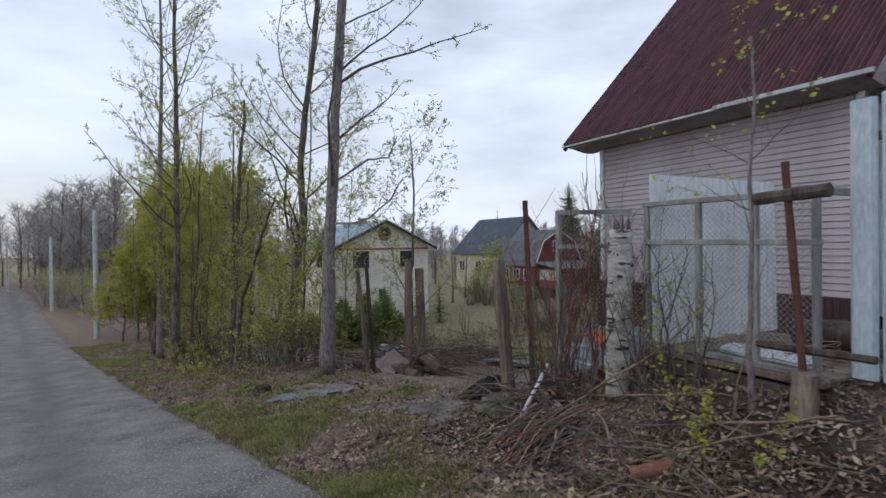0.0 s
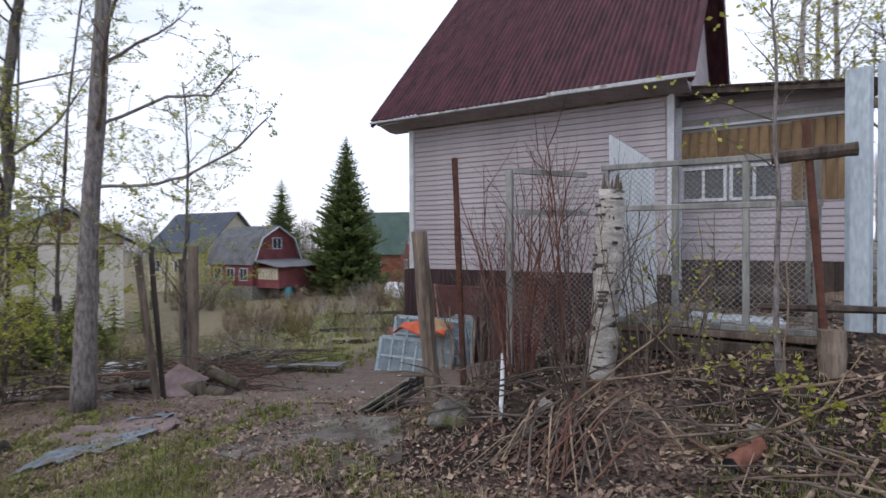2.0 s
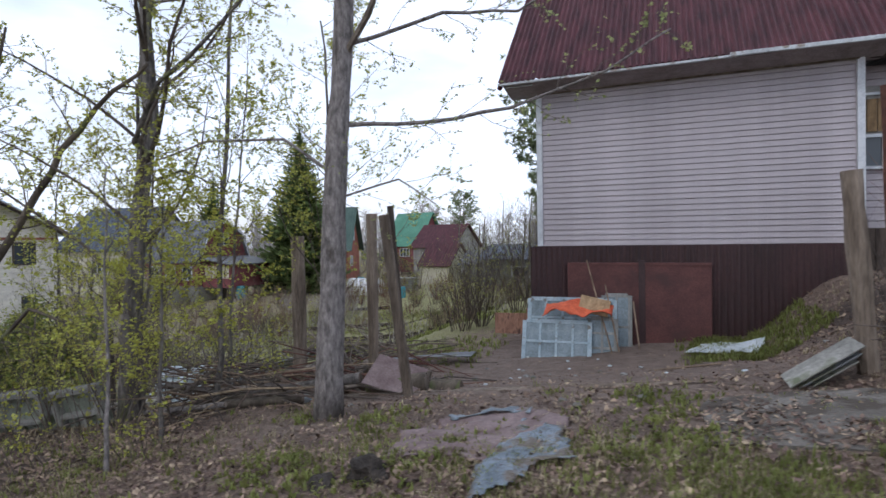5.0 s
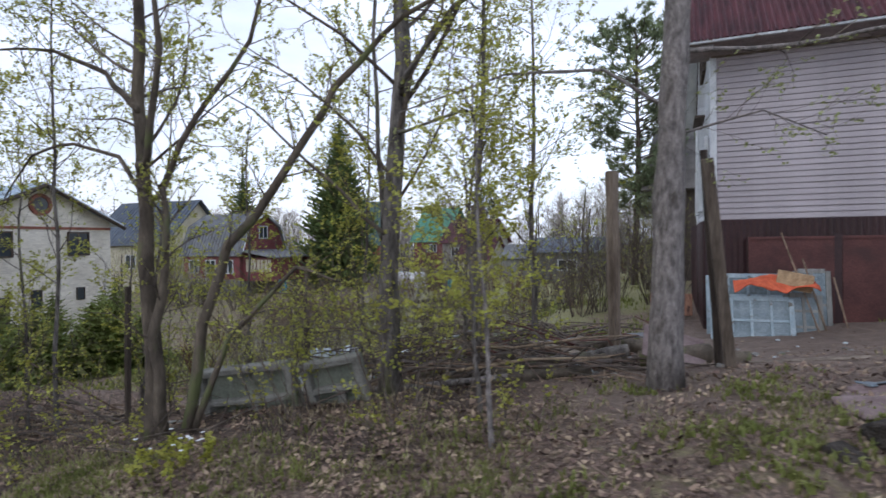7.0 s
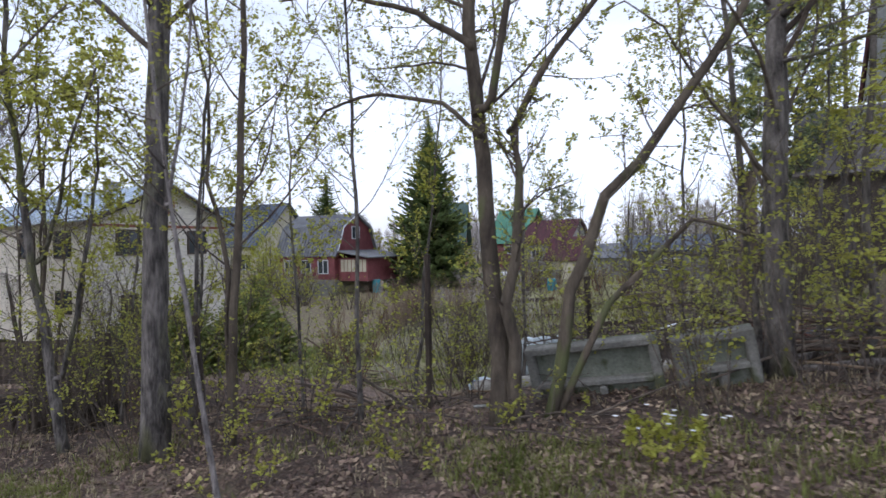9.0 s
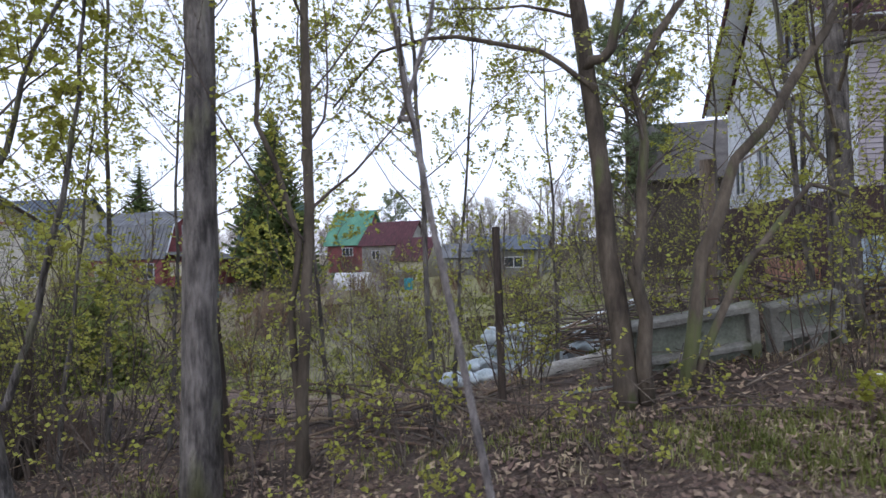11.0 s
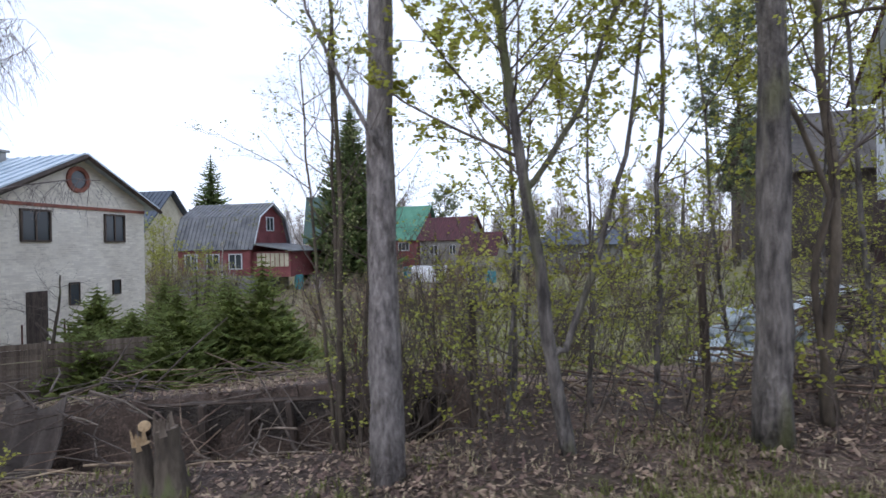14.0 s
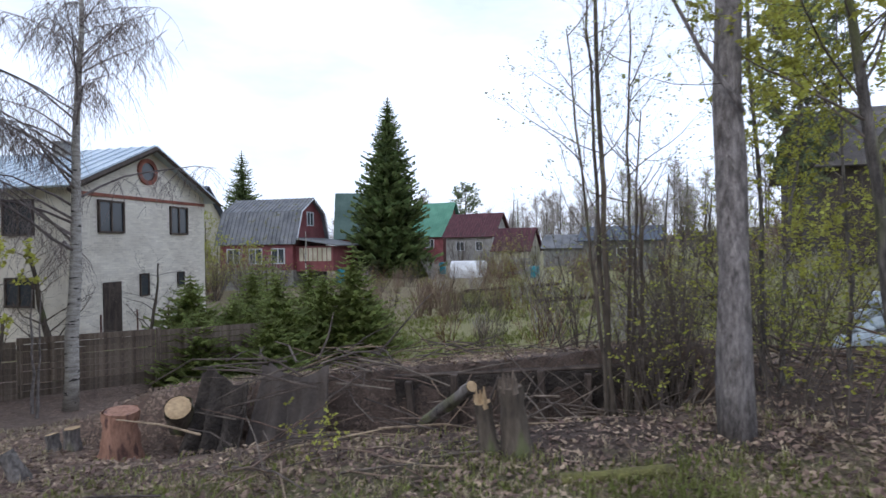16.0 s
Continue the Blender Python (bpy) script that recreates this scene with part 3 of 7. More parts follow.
def main_house():
    h = thing("house", (HX0, HY0, -1.1), "two-storey summer house with pinkish vinyl siding and steep maroon roof", "house")
    b = Build()
    b.span((HX0 + 0.02, HY0 + 0.02, SZ0), (HX1, HY1, SZ1))
    gable = [(HY0 + 0.02, SZ1), (HY1, SZ1), (RIDGE_Y, RIDGE_Z - 0.25)]
    b.poly(gable, HX0 + 0.02, HX0 + 0.2, "x")
    b.poly(gable, HX1 - 0.2, HX1, "x")
    b.make("wall", "siding", h)
    n = 30
    ch = (SZ1 - SZ0) / n
    one = Build()
    siding_course(one, 0, HX1 - HX0 - 0.12, 0, ch)
    me = one.make("siding_board", "siding", None, base=(0, 0, 0))
    me.parent = h
    me.location = (0.06, 0.02, SZ0 + 1.1)
    for k in range(1, n):
        share(me, "siding_board", h, (0.06, 0.02, SZ0 + 1.1 + k * ch))
    # the gable side that faces down the road
    side = Build()
    siding_course(side, 0, 1.0, 0, 0.115)
    sm = side.make("gable_board", "siding_white", None, base=(0, 0, 0))
    sm.parent = h
    rows = int((RIDGE_Z - 0.3 - SZ0) / 0.115)
    first = True
    for k in range(rows):
        z = SZ0 + k * 0.115
        if z < SZ1 - 0.1:
            y0, y1 = HY0 + 0.06, HY1
        else:
            f = (RIDGE_Z - 0.25 - z - 0.1) / (RIDGE_Z - 0.25 - SZ1)
            y0, y1 = RIDGE_Y - (RIDGE_Y - HY0) * f, RIDGE_Y + (HY1 - RIDGE_Y) * f
        loc, tn, sc = (0.02, y1 - HY0, z + 1.1), (0, 0, -90), (y1 - y0, 1, 1)
        if first:
            sm.matrix_basis = pose(*loc, *tn) @ Matrix.Diagonal((*sc, 1))
            first = False
        else:
            share(sm, "gable_board", h, loc, tn, sc)
    for x, y in ((HX0, HY0), (HX1, HY0), (HX0, HY1)):
        c = Build()
        c.span((x - 0.03, y - 0.03, SZ0), (x + 0.07, y + 0.07, SZ1))
        c.make("corner_trim", "trim_white", h, "white corner trim strip")
    # cellar storey in dark sheet metal
    s = Build()
    s.span((HX0 - 0.12, HY0 + 0.0, -1.35), (HX1 - 0.01, HY1, SZ0 - 0.003))
    s.make("cellar_wall", "metal_maroon", h, "dark maroon profiled sheet cellar wall")
    r = Build()
    corrugated(r, (HX0 - 0.16, HY0 - 0.03, -1.3), (1, 0, 0), (0, 0, 1), HX1 - HX0 + 0.1, SZ0 + 1.28, 0.1, 0.025)
    corrugated(r, (HX0 - 0.16, HY1, -1.3), (0, -1, 0), (0, 0, 1), HY1 - HY0 + 0.02, SZ0 + 1.28, 0.1, 0.025)
    r.make("cellar_sheet", "metal_maroon", h)
    for x0, x1 in ((-6.66, -5.42), (-5.31, -4.25)):
        d = Build()
        d.box(((x0 + x1) / 2, HY0 - 0.09, -0.27), (x1 - x0, 0.05, 1.66), bevel=0.008)
        dr = d.make("garage_door", "rust_red", h, "rusty red sheet steel garage door")
        for z in (-1.07, 0.53):
            e = Build()
            e.span((x0 + 0.004, HY0 - 0.128, z - 0.02), (x1 - 0.004, HY0 - 0.114, z + 0.02))
            e.make("door_rib", "rust_red", dr)
    pst = Build()
    pst.span((-5.42, HY0 - 0.1, -1.15), (-5.31, HY0 - 0.05, 0.6))
    pst.make("door_post", "metal_maroon", h)
    # roof: rows of wavy sheets, each lapping the one below
    run = math.hypot(RIDGE_Y - EAVE_Y, RIDGE_Z - EAVE_Z)
    up = Vector((0, RIDGE_Y - EAVE_Y, RIDGE_Z - EAVE_Z)).normalized()
    x0, x1 = -7.82, -1.75
    width = x1 - x0
    rows = 4
    for k in range(rows):
        f = Build()
        o = Vector((x0, EAVE_Y, EAVE_Z)) + up * (k * run / rows) + Vector((0, -0.02, 0.02)) * (1 - 0.0)
        corrugated(f, o, (1, 0, -0.0), up + Vector((0, -0.004, 0.004)), width, run / rows + 0.09, 0.1, 0.052, seg=6)
        f.make("roof_sheet", "roof_maroon", h, "weathered maroon wavy bitumen sheet")
        g = Build()
        upb = Vector((0, -up.y, up.z))
        ob = Vector((x1, 2 * RIDGE_Y - EAVE_Y, EAVE_Z)) + upb * (k * run / rows)
        corrugated(g, ob, (-1, 0, 0), upb, width, run / rows + 0.09, 0.095, 0.038, seg=2)
        g.make("roof_sheet", "roof_maroon", h)
    for x in (x0 + 0.03, x1 - 0.03):
        for y0, s in ((EAVE_Y, 1), (2 * RIDGE_Y - EAVE_Y, -1)):
            v = Build()
            v.tube([(x, y0 + s * 0.02, EAVE_Z - 0.07), (x, RIDGE_Y, RIDGE_Z - 0.07)], 0.05, 4)
            v.make("bargeboard", "roof_maroon", h)
    so = Build()
    so.poly([(EAVE_Y + 0.05, SZ1 - 0.02), (HY0 - 0.02, SZ1 - 0.12), (HY0 + 0.2, SZ1 - 0.12), (HY0 + 0.2, SZ1 + 0.1), (EAVE_Y + 0.05, SZ1)], x0 + 0.08, x1 - 0.1, "x")
    so.make("soffit", "soffit", h)
    fa = Build()
    fa.span((x0, EAVE_Y - 0.035, EAVE_Z - 0.03), (-3.9, EAVE_Y + 0.03, EAVE_Z + 0.006))
    fa.box((-2.85, EAVE_Y - 0.02, EAVE_Z + 0.0), (2.3, 0.05, 0.065), (0, 0.6, 0), 0.006)
    fa.make("eave_flashing", "fascia", h, "pale metal drip edge, bent and worn")
    band = Build()
    band.span((HX0 - 0.01, HY0 - 0.045, SZ1 - 0.14), (HX1, HY0 - 0.012, SZ1 - 0.1))
    band.make("eave_batten", "wood_old", h)
    window_in(h, (HX0 - 0.003, 11.3, 2.1), 0.5, 0.9, "x-")
    window_in(h, (HX0 - 0.003, 13.9, 1.75), 0.9, 1.15, "x-", bars=1)
    window_in(h, (HX0 - 0.003, 15.6, 1.75), 0.9, 1.15, "x-", bars=1)
    window_in(h, (HX0 - 0.003, 12.3, 4.6), 1.2, 1.2, "x-", frame_mat="wood_dark", bars=2)
    bal = Build()
    bal.span((HX0 - 0.22, 11.6, 3.02), (HX0 - 0.03, 13.0, 3.07))
    bal.make("window_hood", "wood_dark", h)
    for s in (1, -1):
        u = Build()
        y0 = EAVE_Y if s == 1 else 2 * RIDGE_Y - EAVE_Y
        u.poly([(y0 + s * 0.1, EAVE_Z - 0.03), (RIDGE_Y, RIDGE_Z - 0.1), (RIDGE_Y, RIDGE_Z - 0.13), (y0 + s * 0.1, EAVE_Z - 0.06)], x0 + 0.09, HX0, "x")
        u.make("verge_soffit", "trim_white", h)


main_house()


def extension():
    X0, X1, Y = -2.15, 0.36, 10.5
    h = thing("veranda", (X0, Y, 0.6), "lean-to veranda with siding, brown boards and white windows", "veranda")
    b = Build()
    b.span((X0 + 0.003, Y + 0.02, 0.2), (X1, Y + 4.5, 3.5))
    b.make("wall", "wall_grey", h)
    one = Build()
    siding_course(one, 0, X1 - X0 - 0.1, 0, 0.11)
    me = one.make("siding_board", "siding", None, base=(0, 0, 0))
    me.parent = h
    me.location = (0.06, 0.02, 0.5)
    zs = [0.5 + 0.11 * k for k in range(1, 14)] + [2.9 + 0.11 * k for k in range(0, 3)]
    for z in zs:
        share(me, "siding_board", h, (0.06, 0.02, z - 0.1))
    # row of dark boards added to darken the zone below the siding
    for k in range(8):
        sk = Build()
        sk.span((X0 + 0.02 + k * 0.31, Y - 0.02 - 0.006 * (k % 2), 0.2), (X0 + 0.32 + k * 0.31, Y + 0.015, 1.1))
        sk.make("skirting_board", "wood_dark", h)
    pl = Build()
    pl.span((0, 0, 0), (0.13, 0.025, 1.2))
    pm = pl.make("plank", "wood_brown", None, base=(0, 0, 0))
    pm.parent = h
    for k in range(16):
        w = X0 + 0.08 + k * 0.142
        loc = (w - X0, -0.012, 1.42 if w > -0.62 else 2.06)
        sc = (1, 1, 1.0 if w > -0.62 else 0.44)
        if k == 0:
            pm.matrix_basis = pose(*loc) @ Matrix.Diagonal((*sc, 1))
        else:
            share(pm, "plank", h, loc, (0, 0, 0), sc)
    window_in(h, (-1.72, Y - 0.002, 2.33), 0.68, 0.56, "-y")
    window_in(h, (-1.0, Y - 0.002, 2.33), 0.68, 0.56, "-y")
    t = Build()
    for x in (X0 + 0.0, X1 - 0.08):
        t.span((x, Y - 0.04, 0.6), (x + 0.1, Y + 0.05, 3.62))
    t.span((X0 + 0.1, Y - 0.03, 3.25), (X1 - 0.08, Y + 0.012, 3.29))
    t.make("trim", "trim_white", h)
    r = Build()
    corrugated(r, (X0 - 0.12, Y - 0.5, 3.86), (1, 0, -0.1), (0, 1, 0.12), 3.0, 5.2, 0.13, 0.03)
    r.make("roof_sheet", "metal_maroon", h, "dark sheet metal lean-to roof")
    rb = Build()
    rb.box((X0 + 1.35, Y - 0.44, 3.68), (2.8, 0.04, 0.12), (0, 5.7, 0))
    rb.make("eave_board", "wood_dark", h)


extension()


def house_shell(name, base, label, wall_mat, roof_mat, size, eave, ridge, axis="x", over=0.35, turn=0, gambrel=False, plinth=0.0, plinth_mat="concrete",
                windows=(), ridges=0, shut=None, gable_mat=None, chimney=None):
    """A far house: walls, roof slopes, windows, chimney, in its own frame (ridge along local x), turned about z."""
    L, W = size
    h = thing(name, base, label, "house")
    h.rotation_euler = (0, 0, radians(turn))
    BASE[h.name] = (0, 0, 0)
    b = Build()
    b.span((-L / 2, -W / 2, plinth), (L / 2, W / 2, eave))
    b.make("wall", wall_mat, h)
    if gambrel:
        prof = [(-W / 2, eave), (-W * 0.34, eave + (ridge - eave) * 0.66), (0, ridge), (W * 0.34, eave + (ridge - eave) * 0.66), (W / 2, eave)]
    else:
        prof = [(-W / 2, eave), (0, ridge), (W / 2, eave)]
    for x0, x1 in ((-L / 2, -L / 2 + 0.15), (L / 2 - 0.15, L / 2)):
        g = Build()
        g.poly(prof, x0, x1, "x")
        g.make("gable", gable_mat or wall_mat, h)
    if plinth:
        p = Build()
        p.span((-L / 2 - 0.05, -W / 2 - 0.05, -0.6), (L / 2 + 0.05, W / 2 + 0.05, plinth - 0.003))
        p.make("plinth", plinth_mat, h)
    # roof slopes with thickness and standing ribs
    pts = list(prof)
    k = over / max(0.01, math.hypot(pts[1][0] - pts[0][0], pts[1][1] - pts[0][1]))
    a0 = (pts[0][0] - (pts[1][0] - pts[0][0]) * k, pts[0][1] - (pts[1][1] - pts[0][1]) * k)
    a1 = (-a0[0], a0[1])
    pts[0], pts[-1] = a0, a1
    for i in range(len(pts) - 1):
        (y0, z0), (y1, z1) = pts[i], pts[i + 1]
        r = Build()
        n = Vector((0, -(z1 - z0), y1 - y0)).normalized() * 0.07
        q = [(y0, z0), (y1, z1), (y1 + n.y, z1 + n.z), (y0 + n.y, z0 + n.z)]
        r.poly(q, -L / 2 - over, L / 2 + over, "x")
        r.make("roof_slope", roof_mat, h)
        if ridges:
            r = Build()
            m = int((L + 2 * over) / ridges)
            for j in range(m + 1):
                x = -L / 2 - over + 0.01 + j * (L + 2 * over - 0.05) / m
                r.poly([(y0 + n.y, z0 + n.z), (y1 + n.y, z1 + n.z), (y1 + 1.6 * n.y, z1 + 1.6 * n.z), (y0 + 1.6 * n.y, z0 + 1.6 * n.z)], x, x + 0.04, "x")
            tagged(r.make("roof_seam", roof_mat, h), kind="stuff")
    for side, u, z, w, hh, bars, fm in windows:
        if side == "s":
            window_in(h, (u, -W / 2 - 0.002, z), w, hh, "-y", fm, bars)
        elif side == "e":
            window_in(h, (L / 2 + 0.002, u, z), w, hh, "x+", fm, bars)
    if chimney:
        c = Build()
        c.box((chimney[0], chimney[1], chimney[2]), (0.6, 0.5, 0.9), bevel=0.02)
        c.box((chimney[0], chimney[1], chimney[2] + 0.49), (0.75, 0.65, 0.08))
        c.make("chimney", "wall_grey", h)
    return h


def white_house():
    # gable wall faces east, ridge runs west
    L, W = 11.0, 6.7
    gx, gy, gz = -34.4, 15.2, -3.75
    h = house_shell("brick_house", (gx - L / 2, gy, gz), "two-storey white brick house with pale blue metal roof", "brick_white", "roof_blue", (L, W), 5.5, 7.15, over=0.45, ridges=0.5, chimney=(2.2, -0.5, 6.95),
                    windows=[("e", -1.75, 4.45, 1.15, 1.15, 1, "wood_dark"), ("e", 1.7, 4.45, 1.05, 1.15, 1, "wood_dark"),
                             ("e", -0.25, 1.95, 0.45, 0.85, 0, "wood_dark"), ("e", 1.75, 2.05, 0.4, 0.6, 0, "wood_dark"),
                             ("s", 3.4, 4.4, 1.3, 1.2, 1, "wood_dark"), ("s", 0.5, 4.4, 1.3, 1.2, 1, "wood_dark"), ("s", 3.4, 1.9, 1.2, 1.0, 1, "wood_dark")])
    d = Build()
    d.span((L / 2 - 0.02, -2.15, 0.0), (L / 2 + 0.03, -1.35, 2.15))
    d.make("door", "wood_dark", h, "dark wooden cellar door")
    s = Build()
    s.span((L / 2 + 0.002, -W / 2, 5.13), (L / 2 + 0.045, W / 2, 5.25))
    s.make("string_course", "brick_red", h, "red brick string course")
    ring = Build()
    n = 20
    for k in range(n):
        a = 2 * math.pi * k / n
        ring.box((L / 2 + 0.04, math.cos(a) * 0.42, 6.25 + math.sin(a) * 0.42), (0.08, 0.13, 0.16), (math.degrees(a) - 90, 0, 0))
    rg = ring.make("round_window", "brick_red", h, "round gable window with red brick ring")
    p = Build()
    p.poly([(math.cos(2 * math.pi * k / n) * 0.34, 6.25 + math.sin(2 * math.pi * k / n) * 0.34) for k in range(n)], L / 2 + 0.004, L / 2 + 0.025, "x")
    p.make("pane", "glass", rg)
    # brick courses of the gable wall: thin proud rows broken into bricks
    br = Build()
    rnd = random.Random(5)
    z = 0.05
    row = 0
    while z < 6.9:
        half = W / 2 if z < 5.5 else (7.1 - z) / 1.6 * W / 2
        y = -half + (0.13 if row % 2 else 0)
        while y + 0.24 < half:
            yc = y + 0.12
            hole = any(abs(yc - u) < w / 2 + 0.12 and abs(z + 0.03 - zz) < hh / 2 + 0.06 for u, zz, w, hh in
                       ((-1.75, 4.45, 1.15, 1.15), (1.7, 4.45, 1.05, 1.15), (-0.25, 1.95, 0.45, 0.85), (1.75, 2.05, 0.4, 0.6), (-1.75, 1.07, 0.8, 2.2), (0, 6.25, 0.95, 0.95), (0, 5.19, 7, 0.14)))
            if not hole and rnd.random() < 0.97:
                br.span((L / 2, y, z), (L / 2 + 0.004 + rnd.random() * 0.003, y + 0.235, z + 0.068))
            y += 0.25
        z += 0.08
        row += 1
    bo = br.make("brickwork", "brick_old", h)
    for sg in (-1, 1):
        v = Build()
        v.tube([(L / 2 + 0.47, sg * (W / 2 + 0.5), 5.2), (L / 2 + 0.47, 0, 7.1)], 0.1, 4)
        v.make("bargeboard", "wood_dark", h, "dark brown roof edge board")
    tagged(bo, kind="stuff")
    for k in range(3):
        f = Build()
        f.tube([(L / 2 + 0.35 + 0.02 * k, -2.6 + 1.6 * k, -0.1), (L / 2 + 0.35, -2.6 + 1.6 * k, 1.1)], 0.03, 5)
        f.make("rail_post", "rust", h)


white_house()


def red_house():
    L, W = 5.2, 4.9
    h = house_shell("gambrel_house", (-35.75 - L / 2, 31.5, -2.9), "dark red wooden house with grey gambrel roof", "wall_red", "roof_grey", (L, W), 2.9, 5.7, gambrel=True, over=0.3, ridges=0.28, plinth=1.0,
                    windows=[("e", 0.0, 4.35, 0.95, 0.95, 1, "trim_white"), ("s", 1.6, 1.9, 0.95, 1.0, 1, "trim_white"), ("s", 0.0, 1.9, 0.95, 1.0, 1, "trim_white"), ("s", -1.6, 1.9, 0.95, 1.0, 1, "trim_white")])
    b = Build()
    b.span((L / 2 + 0.01, -2.1, 0.9), (L / 2 + 2.6, 2.4, 2.5))
    v = b.make("porch", "wall_red", h, "glazed porch with red boards")
    g = Build()
    for k in range(7):
        g.span((L / 2 + 0.3 + k * 0.32, -2.13, 1.55), (L / 2 + 0.56 + k * 0.32, -2.11, 2.4))
    g.make("pane", "wall_cream", v)
    r = Build()
    r.poly([(L / 2 - 0.1, 3.0), (L / 2 + 3.0, 2.5), (L / 2 + 3.0, 2.58), (L / 2 - 0.1, 3.1)], -2.5, 2.6, "y")
    r.make("porch_roof", "roof_grey", h)
    t = Build()
    prof = [(-2.45, 2.9), (-1.67, 4.75), (0, 5.7), (1.67, 4.75), (2.45, 2.9)]
    for i in range(4):
        a, c = prof[i], prof[i + 1]
        t.tube([(L / 2 + 0.3, a[0], a[1]), (L / 2 + 0.3, c[0], c[1])], 0.06, 4)
    t.span((L / 2 + 0.002, -2.4, 2.95), (L / 2 + 0.04, 2.4, 3.03))
    t.make("bargeboard", "trim_white", h)
    pl = Build()
    for k in range(24):
        pl.span((L / 2, -2.4 + k * 0.2, 1.1), (L / 2 + 0.02, -2.22 + k * 0.2, 2.88 if abs(-2.3 + k * 0.2) > 1.6 else 4.6))
    tagged(pl.make("cladding", "wall_red", h), kind="stuff")


red_house()

house_shell("house", (-34.6, 63.0, -2.6), "red wooden house with bright green metal roof", "wall_red", "roof_green", (4.6, 5.6), 3.5, 7.3, over=0.5, ridges=0.3, turn=-12,
            windows=[("s", 0.4, 2.4, 1.5, 1.0, 2, "trim_white"), ("e", 0, 5.2, 0.7, 0.9, 0, "trim_white"), ("e", -0.8, 2.2, 0.9, 1.0, 1, "trim_white")])
house_shell("house", (-38.2, 49.0, -3.0), "brown brick house with dark green steep roof", "wall_brownred", "roof_dkgreen", (5.2, 6.2), 3.6, 7.8, over=0.5, ridges=0.3, turn=20,
            windows=[("e", 0, 4.9, 0.8, 1.1, 1, "trim_white"), ("e", -1.2, 2.2, 1.1, 1.1, 1, "trim_white"), ("s", 0, 2.2, 1.0, 1.1, 1, "trim_white")])
house_shell("house", (-52.0, 36.5, -3.4), "cream house with slate-blue metal roof", "wall_cream", "roof_slate", (8.5, 7.5), 4.3, 8.0, over=0.5, ridges=0.4, turn=3,
            windows=[("s", -2.9, 2.6, 1.2, 1.2, 1, "trim_white"), ("s", 0.5, 2.6, 1.2, 1.2, 1, "trim_white"), ("s", 3.0, 2.6, 1.2, 1.2, 1, "trim_white")])
house_shell("house", (-28.6, 58.5, -2.6), "grey house with maroon metal roof", "wall_grey", "roof_maroon", (5.4, 5.5), 3.2, 5.6, over=0.4, ridges=0.3, turn=-12,
            windows=[("s", -1.0, 2.0, 1.0, 1.0, 1, "trim_white"), ("s", 1.2, 2.0, 0.8, 1.0, 1, "trim_white")])
house_shell("shed", (-22.9, 44.0, -2.8), "small pale shed with maroon gable roof", "wall_cream", "roof_maroon", (3.0, 3.2), 1.9, 3.65, over=0.25, ridges=0.3, turn=-14)
house_shell("shed", (-18.6, 43.0, -2.8), "grey weathered plank shed", "wood_grey", "roof_grey", (3.6, 3.0), 2.0, 3.0, over=0.2, ridges=0.3, turn=-10)
house_shell("house", (-4.3, 25.5, -1.5), "dark brown timber house with brown-grey felt roof", "wall_dark", "roof_felt", (7.6, 7.0), 4.2, 6.9, over=0.5, turn=-6,
            windows=[("s", -1.2, 2.9, 1.1, 1.1, 1, "wood_grey"), ("s", 1.6, 2.9, 1.1, 1.1, 1, "wood_grey")])
house_shell("garden_shed", (-14.8, 40.0, -2.8), "low grey board shed with flat felt roof", "wood_grey", "roof_slate", (5.0, 4.0), 2.6, 3.5, over=0.4, turn=-10,
            windows=[("s", 0.5, 1.6, 1.4, 0.8, 1, "trim_white")])

# ---- trees and shrubs ----
bush_spots = []


def bend(a, b, n, rnd, wob):
    """A wavering line from a to b in n steps."""
    a, b = Vector(a), Vector(b)
    L = (b - a).length
    out = []
    off = Vector((0, 0, 0))
    for i in range(n + 1):
        t = i / n
        if 0 < i:
            off += Vector((rnd.gauss(0, 1), rnd.gauss(0, 1), rnd.gauss(0, 0.5))) * wob * L / n
        out.append(a.lerp(b, t) + off)
    return out


def point_on(line, t):
    k = t * (len(line) - 1)
    i = min(int(k), len(line) - 2)
    return line[i].lerp(line[i + 1], k - i)


def shoot(start, way, length, n, rnd, up=0.0, wob=0.18):
    """A growing shoot: turns a little at each step, and up (or down, if negative)."""
    p, d = Vector(start), Vector(way).normalized()
    out = [p.copy()]
    for i in range(n):
        d = (d + Vector((rnd.gauss(0, wob), rnd.gauss(0, wob), rnd.gauss(0, wob) + up))).normalized()
        p = p + d * (length / n)
        out.append(p.copy())
    return out


def leaf_at(b, p, rnd, size, droop=0.0):
    d = Vector((rnd.gauss(0, 1), rnd.gauss(0, 1), rnd.gauss(0, 0.6) - droop)).normalized()
    s = d.cross(Vector((rnd.gauss(0, 1), rnd.gauss(0, 1), rnd.gauss(0, 1)))).normalized()
    L = size * rnd.uniform(0.45, 1.0)
    w = L * 0.34
    k = len(b.v)
    b.v.extend([tuple(p), tuple(p + d * L * 0.5 + s * w), tuple(p + d * L), tuple(p + d * L * 0.5 - s * w)])
    b.f.append((k, k + 1, k + 2, k + 3))


def side_way(d, rnd, spread):
    d = d.normalized()
    q = d.cross(Vector((rnd.gauss(0, 1), rnd.gauss(0, 1), rnd.gauss(0, 1)))).normalized()
    return (d * math.cos(spread) + q * math.sin(spread)).normalized()


